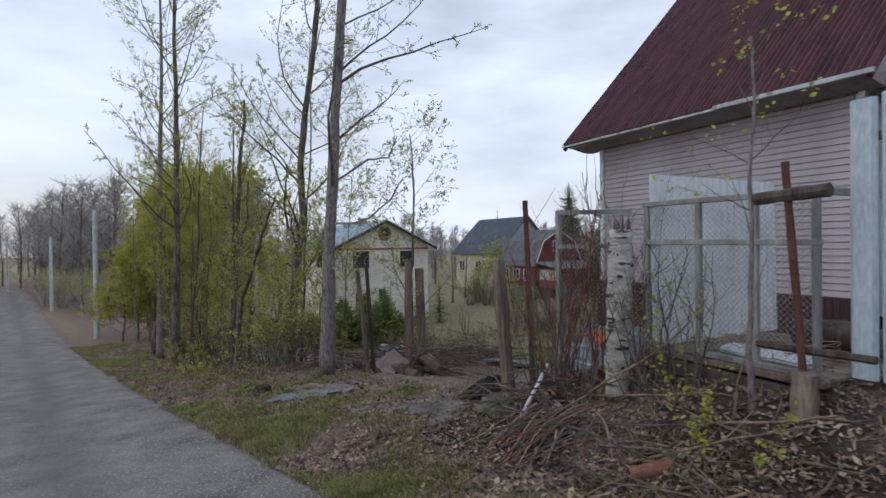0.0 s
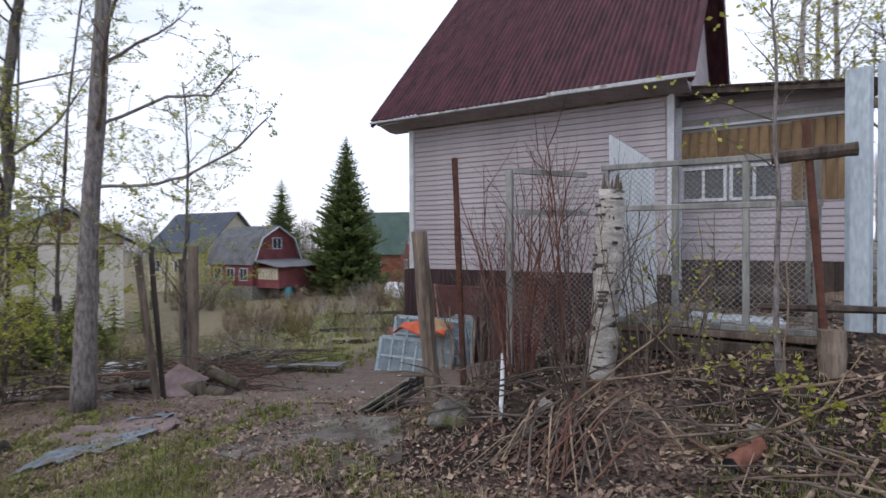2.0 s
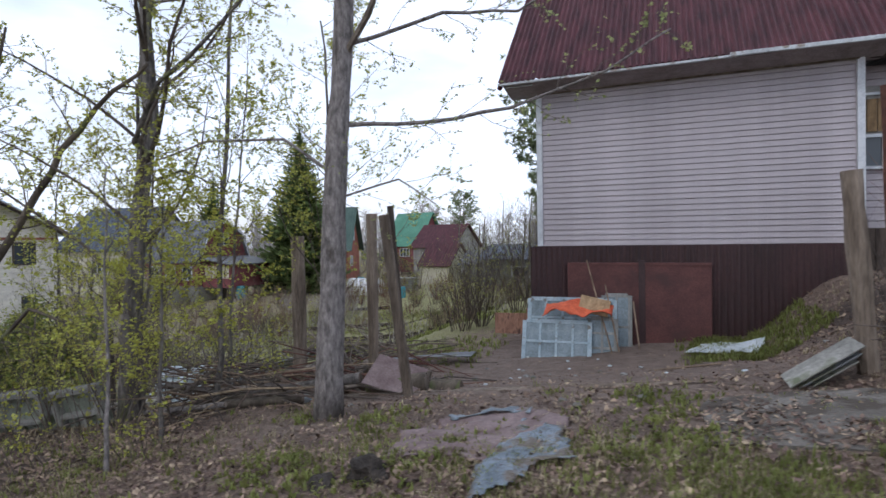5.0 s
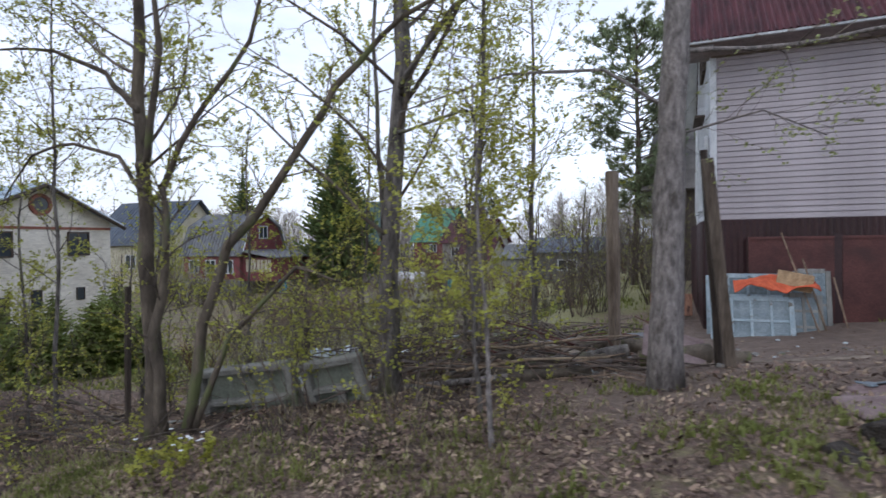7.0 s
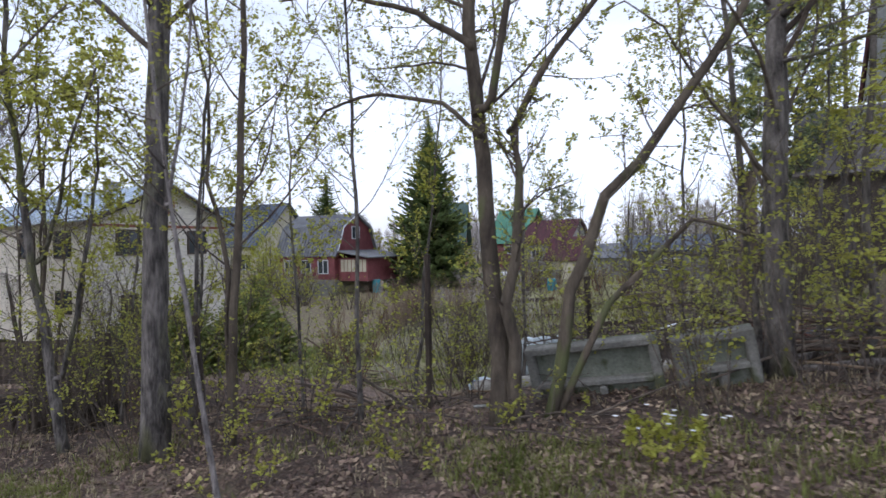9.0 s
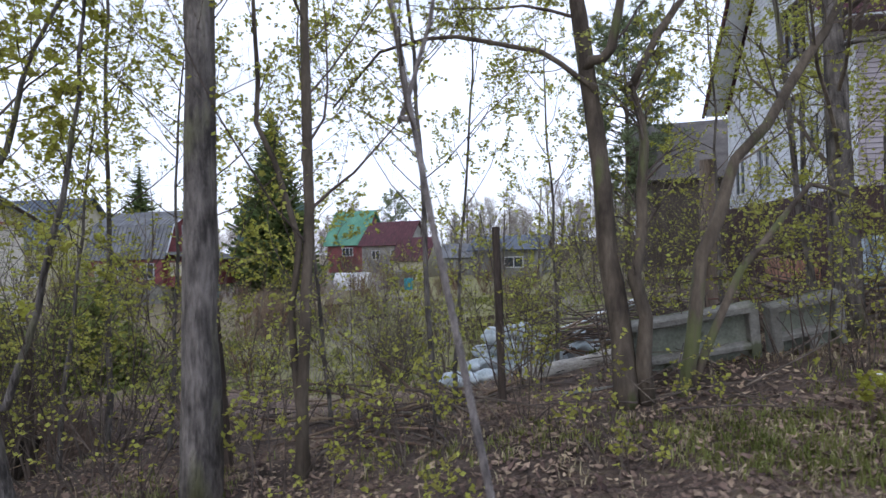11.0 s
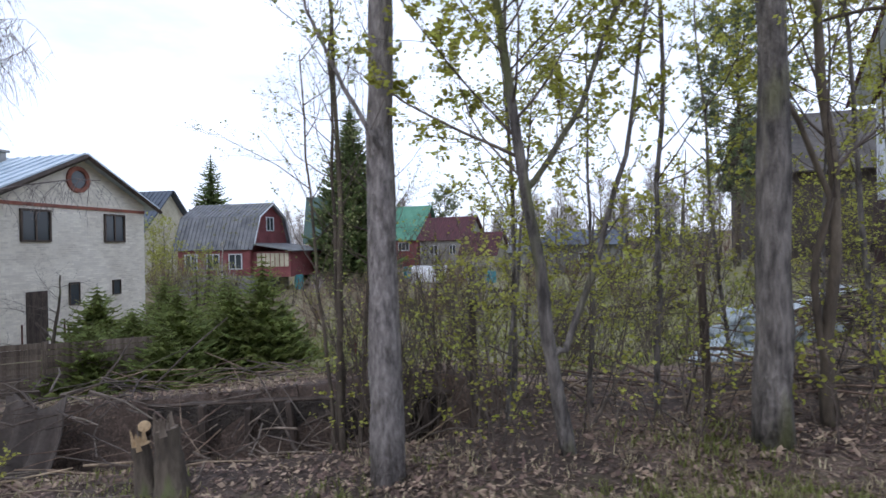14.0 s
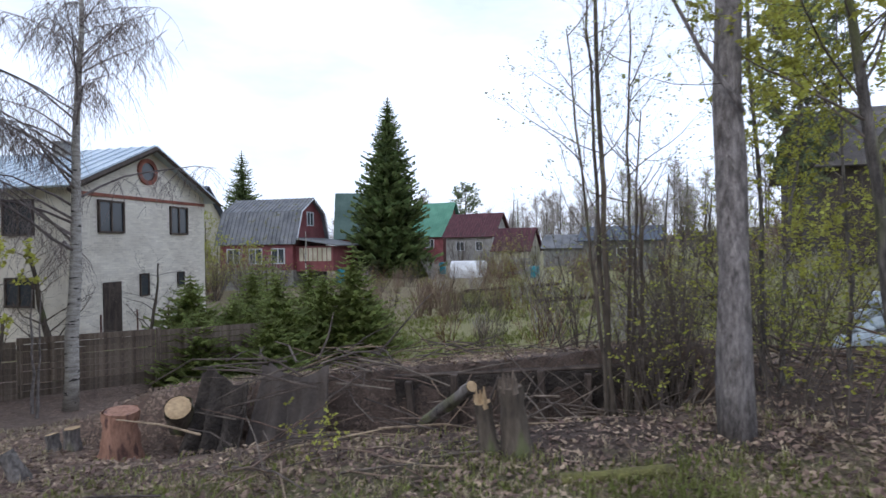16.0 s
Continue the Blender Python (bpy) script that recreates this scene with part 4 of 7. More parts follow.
def twigs_on(line, r, twig, leaf, rnd, count, length, leaves, size, up, lo=0.25, droop=0.0, sub=2):
    """Side shoots along a limb, each with finer twigs and leaves."""
    for k in range(count):
        t = lo + (1 - lo) * (k + rnd.random()) / count
        p = point_on(line, t)
        d = point_on(line, min(1, t + 0.05)) - point_on(line, max(0, t - 0.05))
        L = length * (1.15 - 0.6 * t) * rnd.uniform(0.6, 1.2)
        s = shoot(p, side_way(d, rnd, rnd.uniform(0.5, 1.1)), L, 4, rnd, up, 0.16)
        twig.tube(s, [r * 0.45, r * 0.36, r * 0.28, r * 0.2, r * 0.1], 3, False)
        for j in range(sub):
            u = shoot(point_on(s, rnd.uniform(0.3, 0.95)), side_way(s[-1] - s[0], rnd, rnd.uniform(0.4, 1.0)), L * rnd.uniform(0.25, 0.5), 2, rnd, up, 0.2)
            twig.tube(u, [r * 0.2, r * 0.15, r * 0.07], 3, False)
            if leaf is not None:
                for _ in range(leaves):
                    leaf_at(leaf, point_on(u, rnd.uniform(0.3, 1)), rnd, size, droop)
        if leaf is not None:
            for _ in range(leaves):
                leaf_at(leaf, point_on(s, rnd.uniform(0.45, 1)), rnd, size, droop)


def tree(base, top, r, label, bark="bark_grey", leaf_mat="leaf", seed=1, limbs=12, limb_len=1.8, start=0.35, leaves=3, size=0.045, up=0.06, extra=(), spread=(0.7, 1.2),
         name="tree", category="tree", group="", twig_n=7, wob=0.05, twig_mat="twig", bank=0.12, droop=0.0, r_top=0.3, sub=2, twig_len=0.55, fork=None):
    rnd = random.Random(seed)
    base = Vector((base[0], base[1], ground_z(base[0], base[1]) - 0.02))
    top = Vector(top)
    if base.y < 7:                                   # roadside trees: fine, full spray of twigs
        sub, leaves, twig_n = sub + 2, int(leaves * 1.5 + 0.5), twig_n + 2
    t = thing(name, base, label, category, group)
    line = bend(base, top, 12, rnd, wob)
    tr = Build()
    rad = [r * (1 + bank * 3 * max(0, 0.12 - i / 12) / 0.12 * 0.5) * (1 - (1 - r_top) * i / 12) for i in range(13)]
    line2 = []
    rad2 = []
    for i in range(12):
        for j in range(3):
            f = j / 3
            line2.append(line[i].lerp(line[i + 1], f))
            rad2.append(rad[i] * (1 - f) + rad[i + 1] * f)
    line2.append(line[-1])
    rad2.append(rad[-1])
    tr.tube(line2, rad2, 10 if r > 0.06 else 7, True, 0.25)
    tr.make("trunk", bark, t, smooth=True)
    twig, leaf = Build(), (Build() if leaf_mat else None)
    wood = list(line2)
    for pts, rr in extra:
        L = Build()
        lim = [Vector(p) for p in pts]
        near = min(wood, key=lambda q: (q - lim[0]).length)
        if 0.02 < (near - lim[0]).length < 0.9 and lim[0].z > base.z + 0.5:      # joined to the wood it springs from
            lim.insert(0, near - Vector((0, 0, 0.02)))
        fine = []
        for i in range(len(lim) - 1):
            for j in range(3):
                q = lim[i].lerp(lim[i + 1], j / 3)
                fine.append(q + Vector((rnd.gauss(0, 1), rnd.gauss(0, 1), rnd.gauss(0, 1))) * rr * 0.25)
        fine.append(lim[-1])
        L.tube(fine, [rr * (1 - 0.7 * i / (len(fine) - 1)) for i in range(len(fine))], 7, True, 0.2)
        L.make("limb", bark, t, smooth=True)
        wood.extend(fine)
        twigs_on(fine, rr * 0.42, twig, leaf, rnd, twig_n + 4, twig_len * 1.2, leaves, size, up, 0.3, droop, sub)
    for k in range(limbs):
        f = start + (1 - start) * (k + rnd.random()) / limbs
        p = point_on(line, f)
        a = rnd.uniform(0, 6.283)
        lean = rnd.uniform(*spread)
        d = Vector((math.cos(a) * math.sin(lean), math.sin(a) * math.sin(lean), math.cos(lean)))
        Ln = limb_len * (1.2 - 0.75 * f) * rnd.uniform(0.65, 1.2)
        s = shoot(p, d, Ln, 6, rnd, up, 0.13)
        rr = r * (1 - (1 - r_top) * f) * rnd.uniform(0.22, 0.36)
        rr = max(rr, 0.006)
        twig.tube(s, [rr * (1 - 0.8 * i / 6) for i in range(7)], 5, False)
        twigs_on(s, rr * 0.6, twig, leaf, rnd, twig_n, twig_len, leaves, size, up, 0.2, droop, sub)
    tb = twig.make("crown", twig_mat, t)
    tagged(tb, kind="stuff")
    if leaf is not None and leaf.f:
        lb = leaf.make("foliage", leaf_mat, t)
        tagged(lb, kind="stuff")
    return t


def ztop(x, y, h):
    return ground_z(x, y) + h


ASPEN = "tall grey-barked aspen with sparse budding twigs"
# the tall aspen at the yard gate, with its long bare limb over the drive
tree((-7.93, 4.0), (-7.3, 4.5, 13.5), 0.125, "tall grey aspen trunk beside the yard gate", "bark_pale", "leaf_pale", 11, 22, 3.0, 0.24, 3, 0.045, 0.03, r_top=0.2, wob=0.015, twig_n=8,
     extra=[([(-7.85, 4.1, 2.1), (-7.0, 4.3, 2.08), (-6.2, 4.25, 2.12), (-5.4, 4.3, 2.35), (-4.9, 4.3, 2.62)], 0.026),
            ([(-7.85, 4.1, 1.6), (-8.4, 4.0, 2.0), (-9.2, 3.8, 2.0), (-10.2, 3.7, 1.75)], 0.022),
            ([(-7.82, 4.15, 2.85), (-6.9, 4.5, 3.15), (-6.2, 4.6, 3.1), (-5.6, 4.5, 3.3)], 0.026),
            ([(-7.87, 4.1, 1.4), (-7.2, 4.1, 1.55), (-6.8, 4.0, 1.3)], 0.016)])
tree((-10.42, 3.85), (-9.75, 4.4, 12.5), 0.1, "mossy grey aspen in the roadside thicket", "bark_grey", "leaf_olive", 12, 38, 2.6, 0.08, 4, 0.045, 0.05, r_top=0.2,
     extra=[([(-10.2, 3.8, 2.1), (-9.6, 3.6, 2.6), (-8.9, 3.5, 2.85), (-8.2, 3.4, 3.2)], 0.035), ([(-10.2, 3.8, 1.6), (-9.6, 3.9, 1.75), (-9.1, 4.0, 1.5)], 0.02)])
tree((-10.55, 4.1), (-10.9, 4.4, 6.5), 0.032, "thin aspen pole in the thicket", "bark_grey", "leaf_olive", 13, 22, 1.5, 0.14, 4, 0.045, 0.05)
tree((-9.75, 4.4), (-9.6, 4.9, 6.3), 0.034, "thin aspen pole in the thicket", "bark_grey", "leaf_olive", 14, 20, 1.4, 0.16, 4, 0.045, 0.05)
tree((-9.6, 6.4), (-9.5, 6.6, 4.2), 0.045, "young spreading willow with small leaves", "bark_grey", "leaf_olive", 15, 20, 1.8, 0.2, 5, 0.045, 0.08)
tree((-8.95, 2.5), (-9.1, 2.7, 1.6), 0.018, "thin pale roadside sapling", "bark_pale", "leaf", 16, 8, 0.7, 0.4, 2, 0.04, 0.1)
# the many-stemmed arching willow
tree((-12.45, 2.85), (-13.0, 3.1, 5.4), 0.085, "old many-stemmed willow arching over the verge", "bark_brown", "leaf_olive", 21, 20, 2.1, 0.36, 6, 0.042, 0.02, r_top=0.35, twig_n=10, wob=0.07,
     extra=[([(-12.3, 2.85, -1.3), (-12.35, 2.85, -0.3), (-12.25, 2.9, 0.7), (-12.35, 2.95, 1.15)], 0.065),
            ([(-12.05, 2.9, -1.3), (-11.85, 2.95, -0.2), (-11.6, 3.0, 0.55), (-11.0, 3.2, 1.3), (-10.6, 3.3, 1.95), (-10.0, 3.4, 2.5), (-9.5, 3.4, 2.7)], 0.056),
            ([(-12.0, 2.9, -1.25), (-11.6, 3.0, -0.3), (-11.0, 3.2, 0.35), (-10.6, 3.3, 0.2)], 0.035),
            ([(-12.6, 2.9, 1.1), (-13.0, 3.0, 1.45), (-13.7, 3.0, 1.65), (-14.3, 2.95, 1.55), (-14.7, 2.9, 1.1)], 0.028),
            ([(-12.7, 2.95, 1.9), (-13.3, 3.1, 2.35), (-14.1, 3.1, 2.7), (-14.9, 3.0, 2.8)], 0.04),
            ([(-12.35, 2.95, 1.1), (-12.0, 3.0, 1.7), (-11.4, 3.1, 2.4), (-11.1, 3.1, 3.2)], 0.04),
            ([(-12.5, 2.9, 1.4), (-12.3, 2.9, 2.4), (-12.4, 2.9, 3.4), (-12.1, 2.9, 4.6)], 0.045)])
# part of the row further down the road
tree((-15.12, 1.62), (-15.1, 1.75, 12.0), 0.108, "straight grey aspen beside the road", "bark_grey", "leaf", 31, 44, 3.2, 0.24, 5, 0.05, 0.08, r_top=0.2, wob=0.02)
tree((-14.65, 2.0), (-14.75, 2.3, 5.6), 0.042, "slim forked cherry with few leaves", "bark_brown", "leaf", 32, 20, 1.6, 0.18, 4, 0.048, 0.12,
     extra=[([(-14.6, 2.0, -1.5), (-14.72, 2.05, -0.6), (-14.62, 2.0, 0.0), (-14.9, 2.05, 0.8), (-14.95, 2.1, 1.7), (-15.2, 2.1, 2.6)], 0.03)])
tree((-16.4, 1.55), (-16.95, 1.5, 3.4), 0.05, "forked bird cherry with fresh green leaves", "bark_grey", "leaf", 33, 28, 1.7, 0.36, 8, 0.055, 0.08,
     extra=[([(-16.42, 1.55, -1.0), (-16.2, 1.58, -0.4), (-16.0, 1.6, 0.3), (-15.9, 1.63, 0.95), (-15.8, 1.6, 1.7)], 0.03), ([(-16.6, 1.5, 0.15), (-16.3, 1.5, 0.6), (-16.1, 1.5, 1.2), (-15.6, 1.5, 1.9)], 0.028)])
tree((-17.58, 1.22), (-17.43, 1.36, 12.0), 0.105, "straight grey aspen at the road edge", "bark_pale", "leaf_pale", 34, 28, 3.2, 0.42, 2, 0.05, 0.1, r_top=0.2, wob=0.015,
     extra=[([(-17.55, 1.1, 0.35), (-17.8, 1.1, 0.75), (-18.05, 1.1, 1.3), (-18.15, 1.1, 2.2)], 0.022), ([(-17.5, 1.1, 1.6), (-17.0, 1.2, 1.7), (-16.4, 1.3, 2.1), (-15.7, 1.3, 2.3)], 0.025)])
tree((-13.22, 0.74), (-13.85, 0.7, 2.8), 0.017, "slim pale forked sapling at the verge", "bark_pale", "leaf", 35, 10, 0.9, 0.4, 2, 0.04, 0.1, r_top=0.4, twig_n=3, wob=0.02,
     extra=[([(-13.6, 0.7, 0.43), (-13.47, 0.7, 0.8), (-13.36, 0.7, 1.4), (-13.33, 0.7, 2.1)], 0.014)])
for k, (x, y, tx, ty, h, rr) in enumerate([(-18.3, 2.2, -18.4, 2.3, 5.2, 0.034), (-18.35, 2.3, -18.5, 2.5, 4.4, 0.026), (-18.2, 2.3, -18.1, 2.6, 3.8, 0.022), (-18.38, 2.15, -18.65, 2.2, 3.6, 0.02), (-18.15, 2.4, -17.95, 2.7, 2.9, 0.02), (-18.1, 2.35, -18.0, 2.6, 2.2, 0.03)]):
    tree((x, y), (tx, ty, ztop(tx, ty, h)), rr, "thin bare alder stem of a roadside clump", "bark_brown", "leaf_pale", 40 + k, 9, 1.2, 0.4, 1, 0.03, 0.12, twig_n=4, group="alder clump")
# leafy thicket nearer the road, thick as seen along the verge
spots = [(-16.2, 2.8, 3.4), (-16.9, 2.4, 2.8), (-9.3, 3.3, 2.2), (-11.2, 4.6, 4.0), (-13.9, 3.9, 4.4), (-14.9, 3.2, 3.8), (-12.9, 4.6, 3.6), (-10.1, 4.9, 4.2)]
for k, (x, y, h) in enumerate(spots):
    tree((x, y), (x + 0.3 * math.sin(k * 2.1), y + 0.25, ztop(x, y, h)), 0.022, "slender willow shoot with fresh yellow-green leaves", "bark_grey", "leaf", 60 + k, 13, 1.0, 0.15, 6, 0.042, 0.1, twig_n=7, group="willow thicket", name="willow_shoot", category="shrub")
for k, (x, y, h) in enumerate([(-27.0, 0.9, 8.0), (-28.4, 1.5, 8.5), (-29.8, 2.2, 8.0), (-31.2, 1.8, 9.0)]):
    tree((x, y), (x + 0.3 * math.sin(k * 1.7), y + 0.2, ztop(x, y, h)), 0.04, "tall slim willow with a leafy crown", "bark_grey", "leaf", 160 + k, 22, 2.2, 0.5, 5, 0.055, 0.09, twig_n=9, group="willow thicket", twig_len=0.7)
for k, (x, y, h) in enumerate([(-18.6, 3.4, 1.4), (-17.6, 3.1, 1.5)]):
    bush_spots.append((x, y, h))
for k, (x, y, h) in enumerate([(-16.9, 2.9, 6.0), (-15.7, 2.4, 5.6), (-13.9, 2.9, 5.2)]):
    tree((x, y), (x + 0.2 * math.sin(k * 2.3), y + 0.2, ztop(x, y, h)), 0.026, "tall thin alder with a fine spray of twigs", "bark_grey", "leaf_olive", 180 + k, 22, 1.7, 0.3, 2, 0.04, 0.08, twig_n=8, group="willow thicket")
leafy = []
for k, (x, y, h) in enumerate([(-30.5, 2.4, 8.5), (-33.5, 4.2, 9.5), (-36.5, 6.4, 10.0)]):
    leafy.append(tree((x, y), (x + 0.3, y + 0.2, ztop(x, y, h)), 0.07, "tall leafy willow of the roadside thicket", "bark_grey", "leaf", 190 + k, 38, 2.6, 0.05, 8, 0.1, 0.07, twig_n=9, group="willow thicket", twig_len=0.9))
for k, (x, y, f) in enumerate([(-32.5, 3.2, 1.0), (-35.5, 5.4, 1.05), (-38.5, 6.8, 1.0), (-34.2, 2.8, 0.95), (-30.4, 1.2, 0.7), (-37.0, 4.2, 0.9)]):
    o = copy_thing(leafy[k % 3], pose(x, y, ground_z(x, y) - 0.02, 0, 0, 77 * k + 40))
    o.scale = (f, f, f)
bush_spots += [(-17.85, 2.35, 1.5), (-18.0, 2.5, 1.6), (-17.7, 2.6, 1.3)]
far_row = [(-28.2, 1.0, 9.0, 0.1), (-29.0, 1.6, 8.2, 0.09), (-31.5, 2.6, 8.8, 0.1), (-34.5, 1.0, 8.0, 0.1), (-38, 0.4, 8.6, 0.1)]
for k, (x, y, h) in enumerate([(-27.2, -0.4, 3.8), (-26.5, 0.7, 5.5), (-28.0, 1.3, 7.0), (-29.5, 1.1, 6.6), (-27.5, 1.4, 7.0), (-31.5, 1.5, 7.6), (-27.0, 0.2, 4.4), (-33.5, 1.0, 7.4), (-36.5, 0.6, 8.0), (-30.5, 2.0, 8.0)]):
    tree((x, y), (x + 0.4 * math.sin(k), y + 0.3, ztop(x, y, h)), 0.045, "leafy willow of the roadside thicket", "bark_grey", "leaf", 140 + k, 30, 2.0, 0.06, 7, 0.085, 0.08, twig_n=8, group="willow thicket", twig_len=0.75)
# row of trees past the last stretch walked: only those beyond the left end of the walk
for k, (x, y, h, rr) in enumerate(far_row):
    tree((x, y), (x - 0.2, y + 0.3, ztop(x, y, h)), rr, "slender aspen of the roadside row", "bark_grey", "leaf", 80 + k, 30, 2.6, 0.15, 5, 0.07, 0.09, group="roadside row", twig_len=0.9, twig_n=9)


def weeping_birch(base, h, r, label, seed):
    rnd = random.Random(seed)
    b = Vector((base[0], base[1], ground_z(*base) - 0.02))
    t = thing("birch", b, label, "tree")
    line = bend(b, b + Vector((0.35, 0.1, h)), 12, rnd, 0.03)
    tr = Build()
    tr.tube(line, [r * (1 - 0.8 * i / 12) for i in range(13)], 10, True, 0.15)
    tr.make("trunk", "birch", t, smooth=True)
    tw = Build()
    for k in range(34):
        f = 0.32 + 0.66 * (k + rnd.random()) / 34
        a = rnd.uniform(0, 6.283)
        s = shoot(point_on(line, f), (math.cos(a), math.sin(a), 0.7), (1.25 - f) * 3.6, 6, rnd, -0.06, 0.1)
        rr = r * (1 - 0.8 * f) * 0.3
        tw.tube(s, [rr * (1 - 0.75 * i / 6) for i in range(7)], 5, False)
        for j in range(34):
            d = shoot(point_on(s, rnd.uniform(0.2, 1)), (rnd.gauss(0, 1), rnd.gauss(0, 1), -0.2), rnd.uniform(0.5, 1.1), 4, rnd, -0.45, 0.12)
            tw.tube(d, [0.0045, 0.004, 0.003, 0.0024, 0.0016], 3, False)
            for _ in range(2):
                e = shoot(point_on(d, rnd.uniform(0.2, 0.8)), (rnd.gauss(0, 1), rnd.gauss(0, 1), -1), rnd.uniform(0.25, 0.5), 2, rnd, -0.4, 0.1)
                tw.tube(e, [0.004, 0.003, 0.002], 3, False)
    tagged(tw.make("crown", "twig_birch", t), kind="stuff")


weeping_birch((-27.7, 5.5), 8.4, 0.13, "white birch with hanging bare twigs beside the plank fence", 7)


def spruce(base, h, w, label, seed, mat="needle", levels=34, per=11, trunk_clear=0.05, name="spruce"):
    rnd = random.Random(seed)
    b = Vector((base[0], base[1], ground_z(*base) - 0.02))
    t = thing(name, b, label, "tree")
    tr = Build()
    tr.tube([b, b + Vector((0.02, 0, h * 0.5)), b + Vector((0, 0.02, h))], [0.018 * h, 0.011 * h, 0.002 * h], 8)
    tr.make("trunk", "bark_brown", t, smooth=True)
    n = Build()
    for k in range(levels):
        f = trunk_clear + (1 - trunk_clear) * (k / levels)
        z = h * f
        R = w * (1 - f) ** 0.75 * rnd.uniform(0.78, 1.12) + 0.08
        m = max(5, int(per * (1 - 0.5 * f)))
        for j in range(m):
            a = 6.283 * (j + rnd.random() * 0.8) / m
            L = R * rnd.uniform(0.55, 1.15)
            d = Vector((math.cos(a), math.sin(a), 0))
            s = Vector((-d.y, d.x, 0))
            p0 = b + Vector((0, 0, z))
            seg = 5
            for i in range(seg):
                u0, u1 = i / seg, (i + 1) / seg
                dz = lambda u: -0.34 * L * math.sin(u * 2.2) + 0.16 * L * u * u
                q0 = p0 + d * (L * u0) + Vector((0, 0, dz(u0)))
                q1 = p0 + d * (L * u1) + Vector((0, 0, dz(u1)))
                wd = L * 0.20 * (1.1 - u0 * 0.8)
                for sg in (1, -1):
                    tip = q0.lerp(q1, 0.9) + s * (sg * wd * rnd.uniform(0.7, 1.4)) + Vector((0, 0, -wd * rnd.uniform(0.2, 0.9)))
                    kk = len(n.v)
                    n.v.extend([tuple(q0), tuple(q1), tuple(tip)])
                    n.f.append((kk, kk + 1, kk + 2))
                    tip2 = q0 + s * (sg * wd * rnd.uniform(0.5, 1.1)) + Vector((0, 0, -wd * rnd.uniform(0.3, 1.0)))
                    kk = len(n.v)
                    n.v.extend([tuple(q0), tuple(q0.lerp(q1, 0.55)), tuple(tip2)])
                    n.f.append((kk, kk + 1, kk + 2))
    tagged(n.make("crown", mat, t), kind="stuff")
    return t


spruce((-31.2, 34.8), 12.9, 3.7, "tall dark green spruce behind the gardens", 3, levels=80, per=30)
spruce((-48.5, 43.4), 12.2, 3.8, "dark green spruce beyond the red house", 4, levels=56, per=22)
for k, (x, y, h, w) in enumerate([(-25.9, 9.8, 2.5, 1.6), (-25.3, 11.2, 2.4, 1.5), (-24.5, 11.4, 3.2, 1.5), (-26.9, 9.4, 2.0, 1.5), (-24.3, 12.2, 1.8, 1.2), (-27.6, 11.4, 2.7, 1.5), (-26.2, 12.2, 2.7, 1.4), (-28.0, 9.3, 1.5, 1.3), (-28.9, 10.4, 2.4, 1.7), (-27.2, 8.5, 1.7, 1.5), (-25.6, 8.9, 1.6, 1.5)]):
    spruce((x, y), h, w, "young spruce in the overgrown plot", 20 + k, "needle_young", 26, 20, 0.02, "young_spruce")
spruce((-30.5, 17.5), 3.4, 1.0, "sparse young spruce against the white wall", 30, "needle_young", 14, 5, 0.05, "young_spruce")
spruce((-29.6, 15.5), 3.0, 0.9, "sparse young spruce against the white wall", 31, "needle_young", 13, 5, 0.05, "young_spruce")


def pine(base, h, label, seed):
    rnd = random.Random(seed)
    b = Vector((base[0], base[1], ground_z(*base) - 0.02))
    t = thing("pine", b, label, "tree")
    line = bend(b, b + Vector((0.1, 0.1, h)), 10, rnd, 0.03)
    tr = Build()
    tr.tube(line, [0.16 * (1 - 0.8 * i / 10) for i in range(11)], 8, True, 0.2)
    tr.make("trunk", "bark_brown", t, smooth=True)
    br, nd = Build(), Build()
    for k in range(110):
        f = 0.26 + 0.73 * (k + rnd.random()) / 110
        a = rnd.uniform(0, 6.283)
        s = shoot(point_on(line, f), (math.cos(a), math.sin(a), 0.25), 2.3 * math.sin(math.pi * min(1.0, (1.04 - f) / 0.8) ** 0.8) ** 0.7 + 0.3, 5, rnd, 0.08, 0.12)
        br.tube(s, [0.03 * (1 - 0.8 * i / 5) for i in range(6)], 4, False)
        for j in range(11):
            c = point_on(s, rnd.uniform(0.35, 1)) + Vector((rnd.gauss(0, 0.14), rnd.gauss(0, 0.14), rnd.gauss(0.05, 0.1)))
            for _ in range(20):
                d = Vector((rnd.gauss(0, 1), rnd.gauss(0, 1), rnd.gauss(0.4, 1))).normalized() * rnd.uniform(0.14, 0.3)
                q = d.cross(Vector((rnd.gauss(0, 1), rnd.gauss(0, 1), 0.3))).normalized() * 0.026
                kk = len(nd.v)
                nd.v.extend([tuple(c - q), tuple(c + q), tuple(c + d)])
                nd.f.append((kk, kk + 1, kk + 2))
    tagged(br.make("crown", "bark_brown", t), kind="stuff")
    tagged(nd.make("needle_mass", "needle_pine", t), kind="stuff")


pine((-9.3, 22.9), 10.6, "grey-green pine behind the sided house", 3)
pine((-33.5, 78), 11, "far pine beyond the gardens", 5)


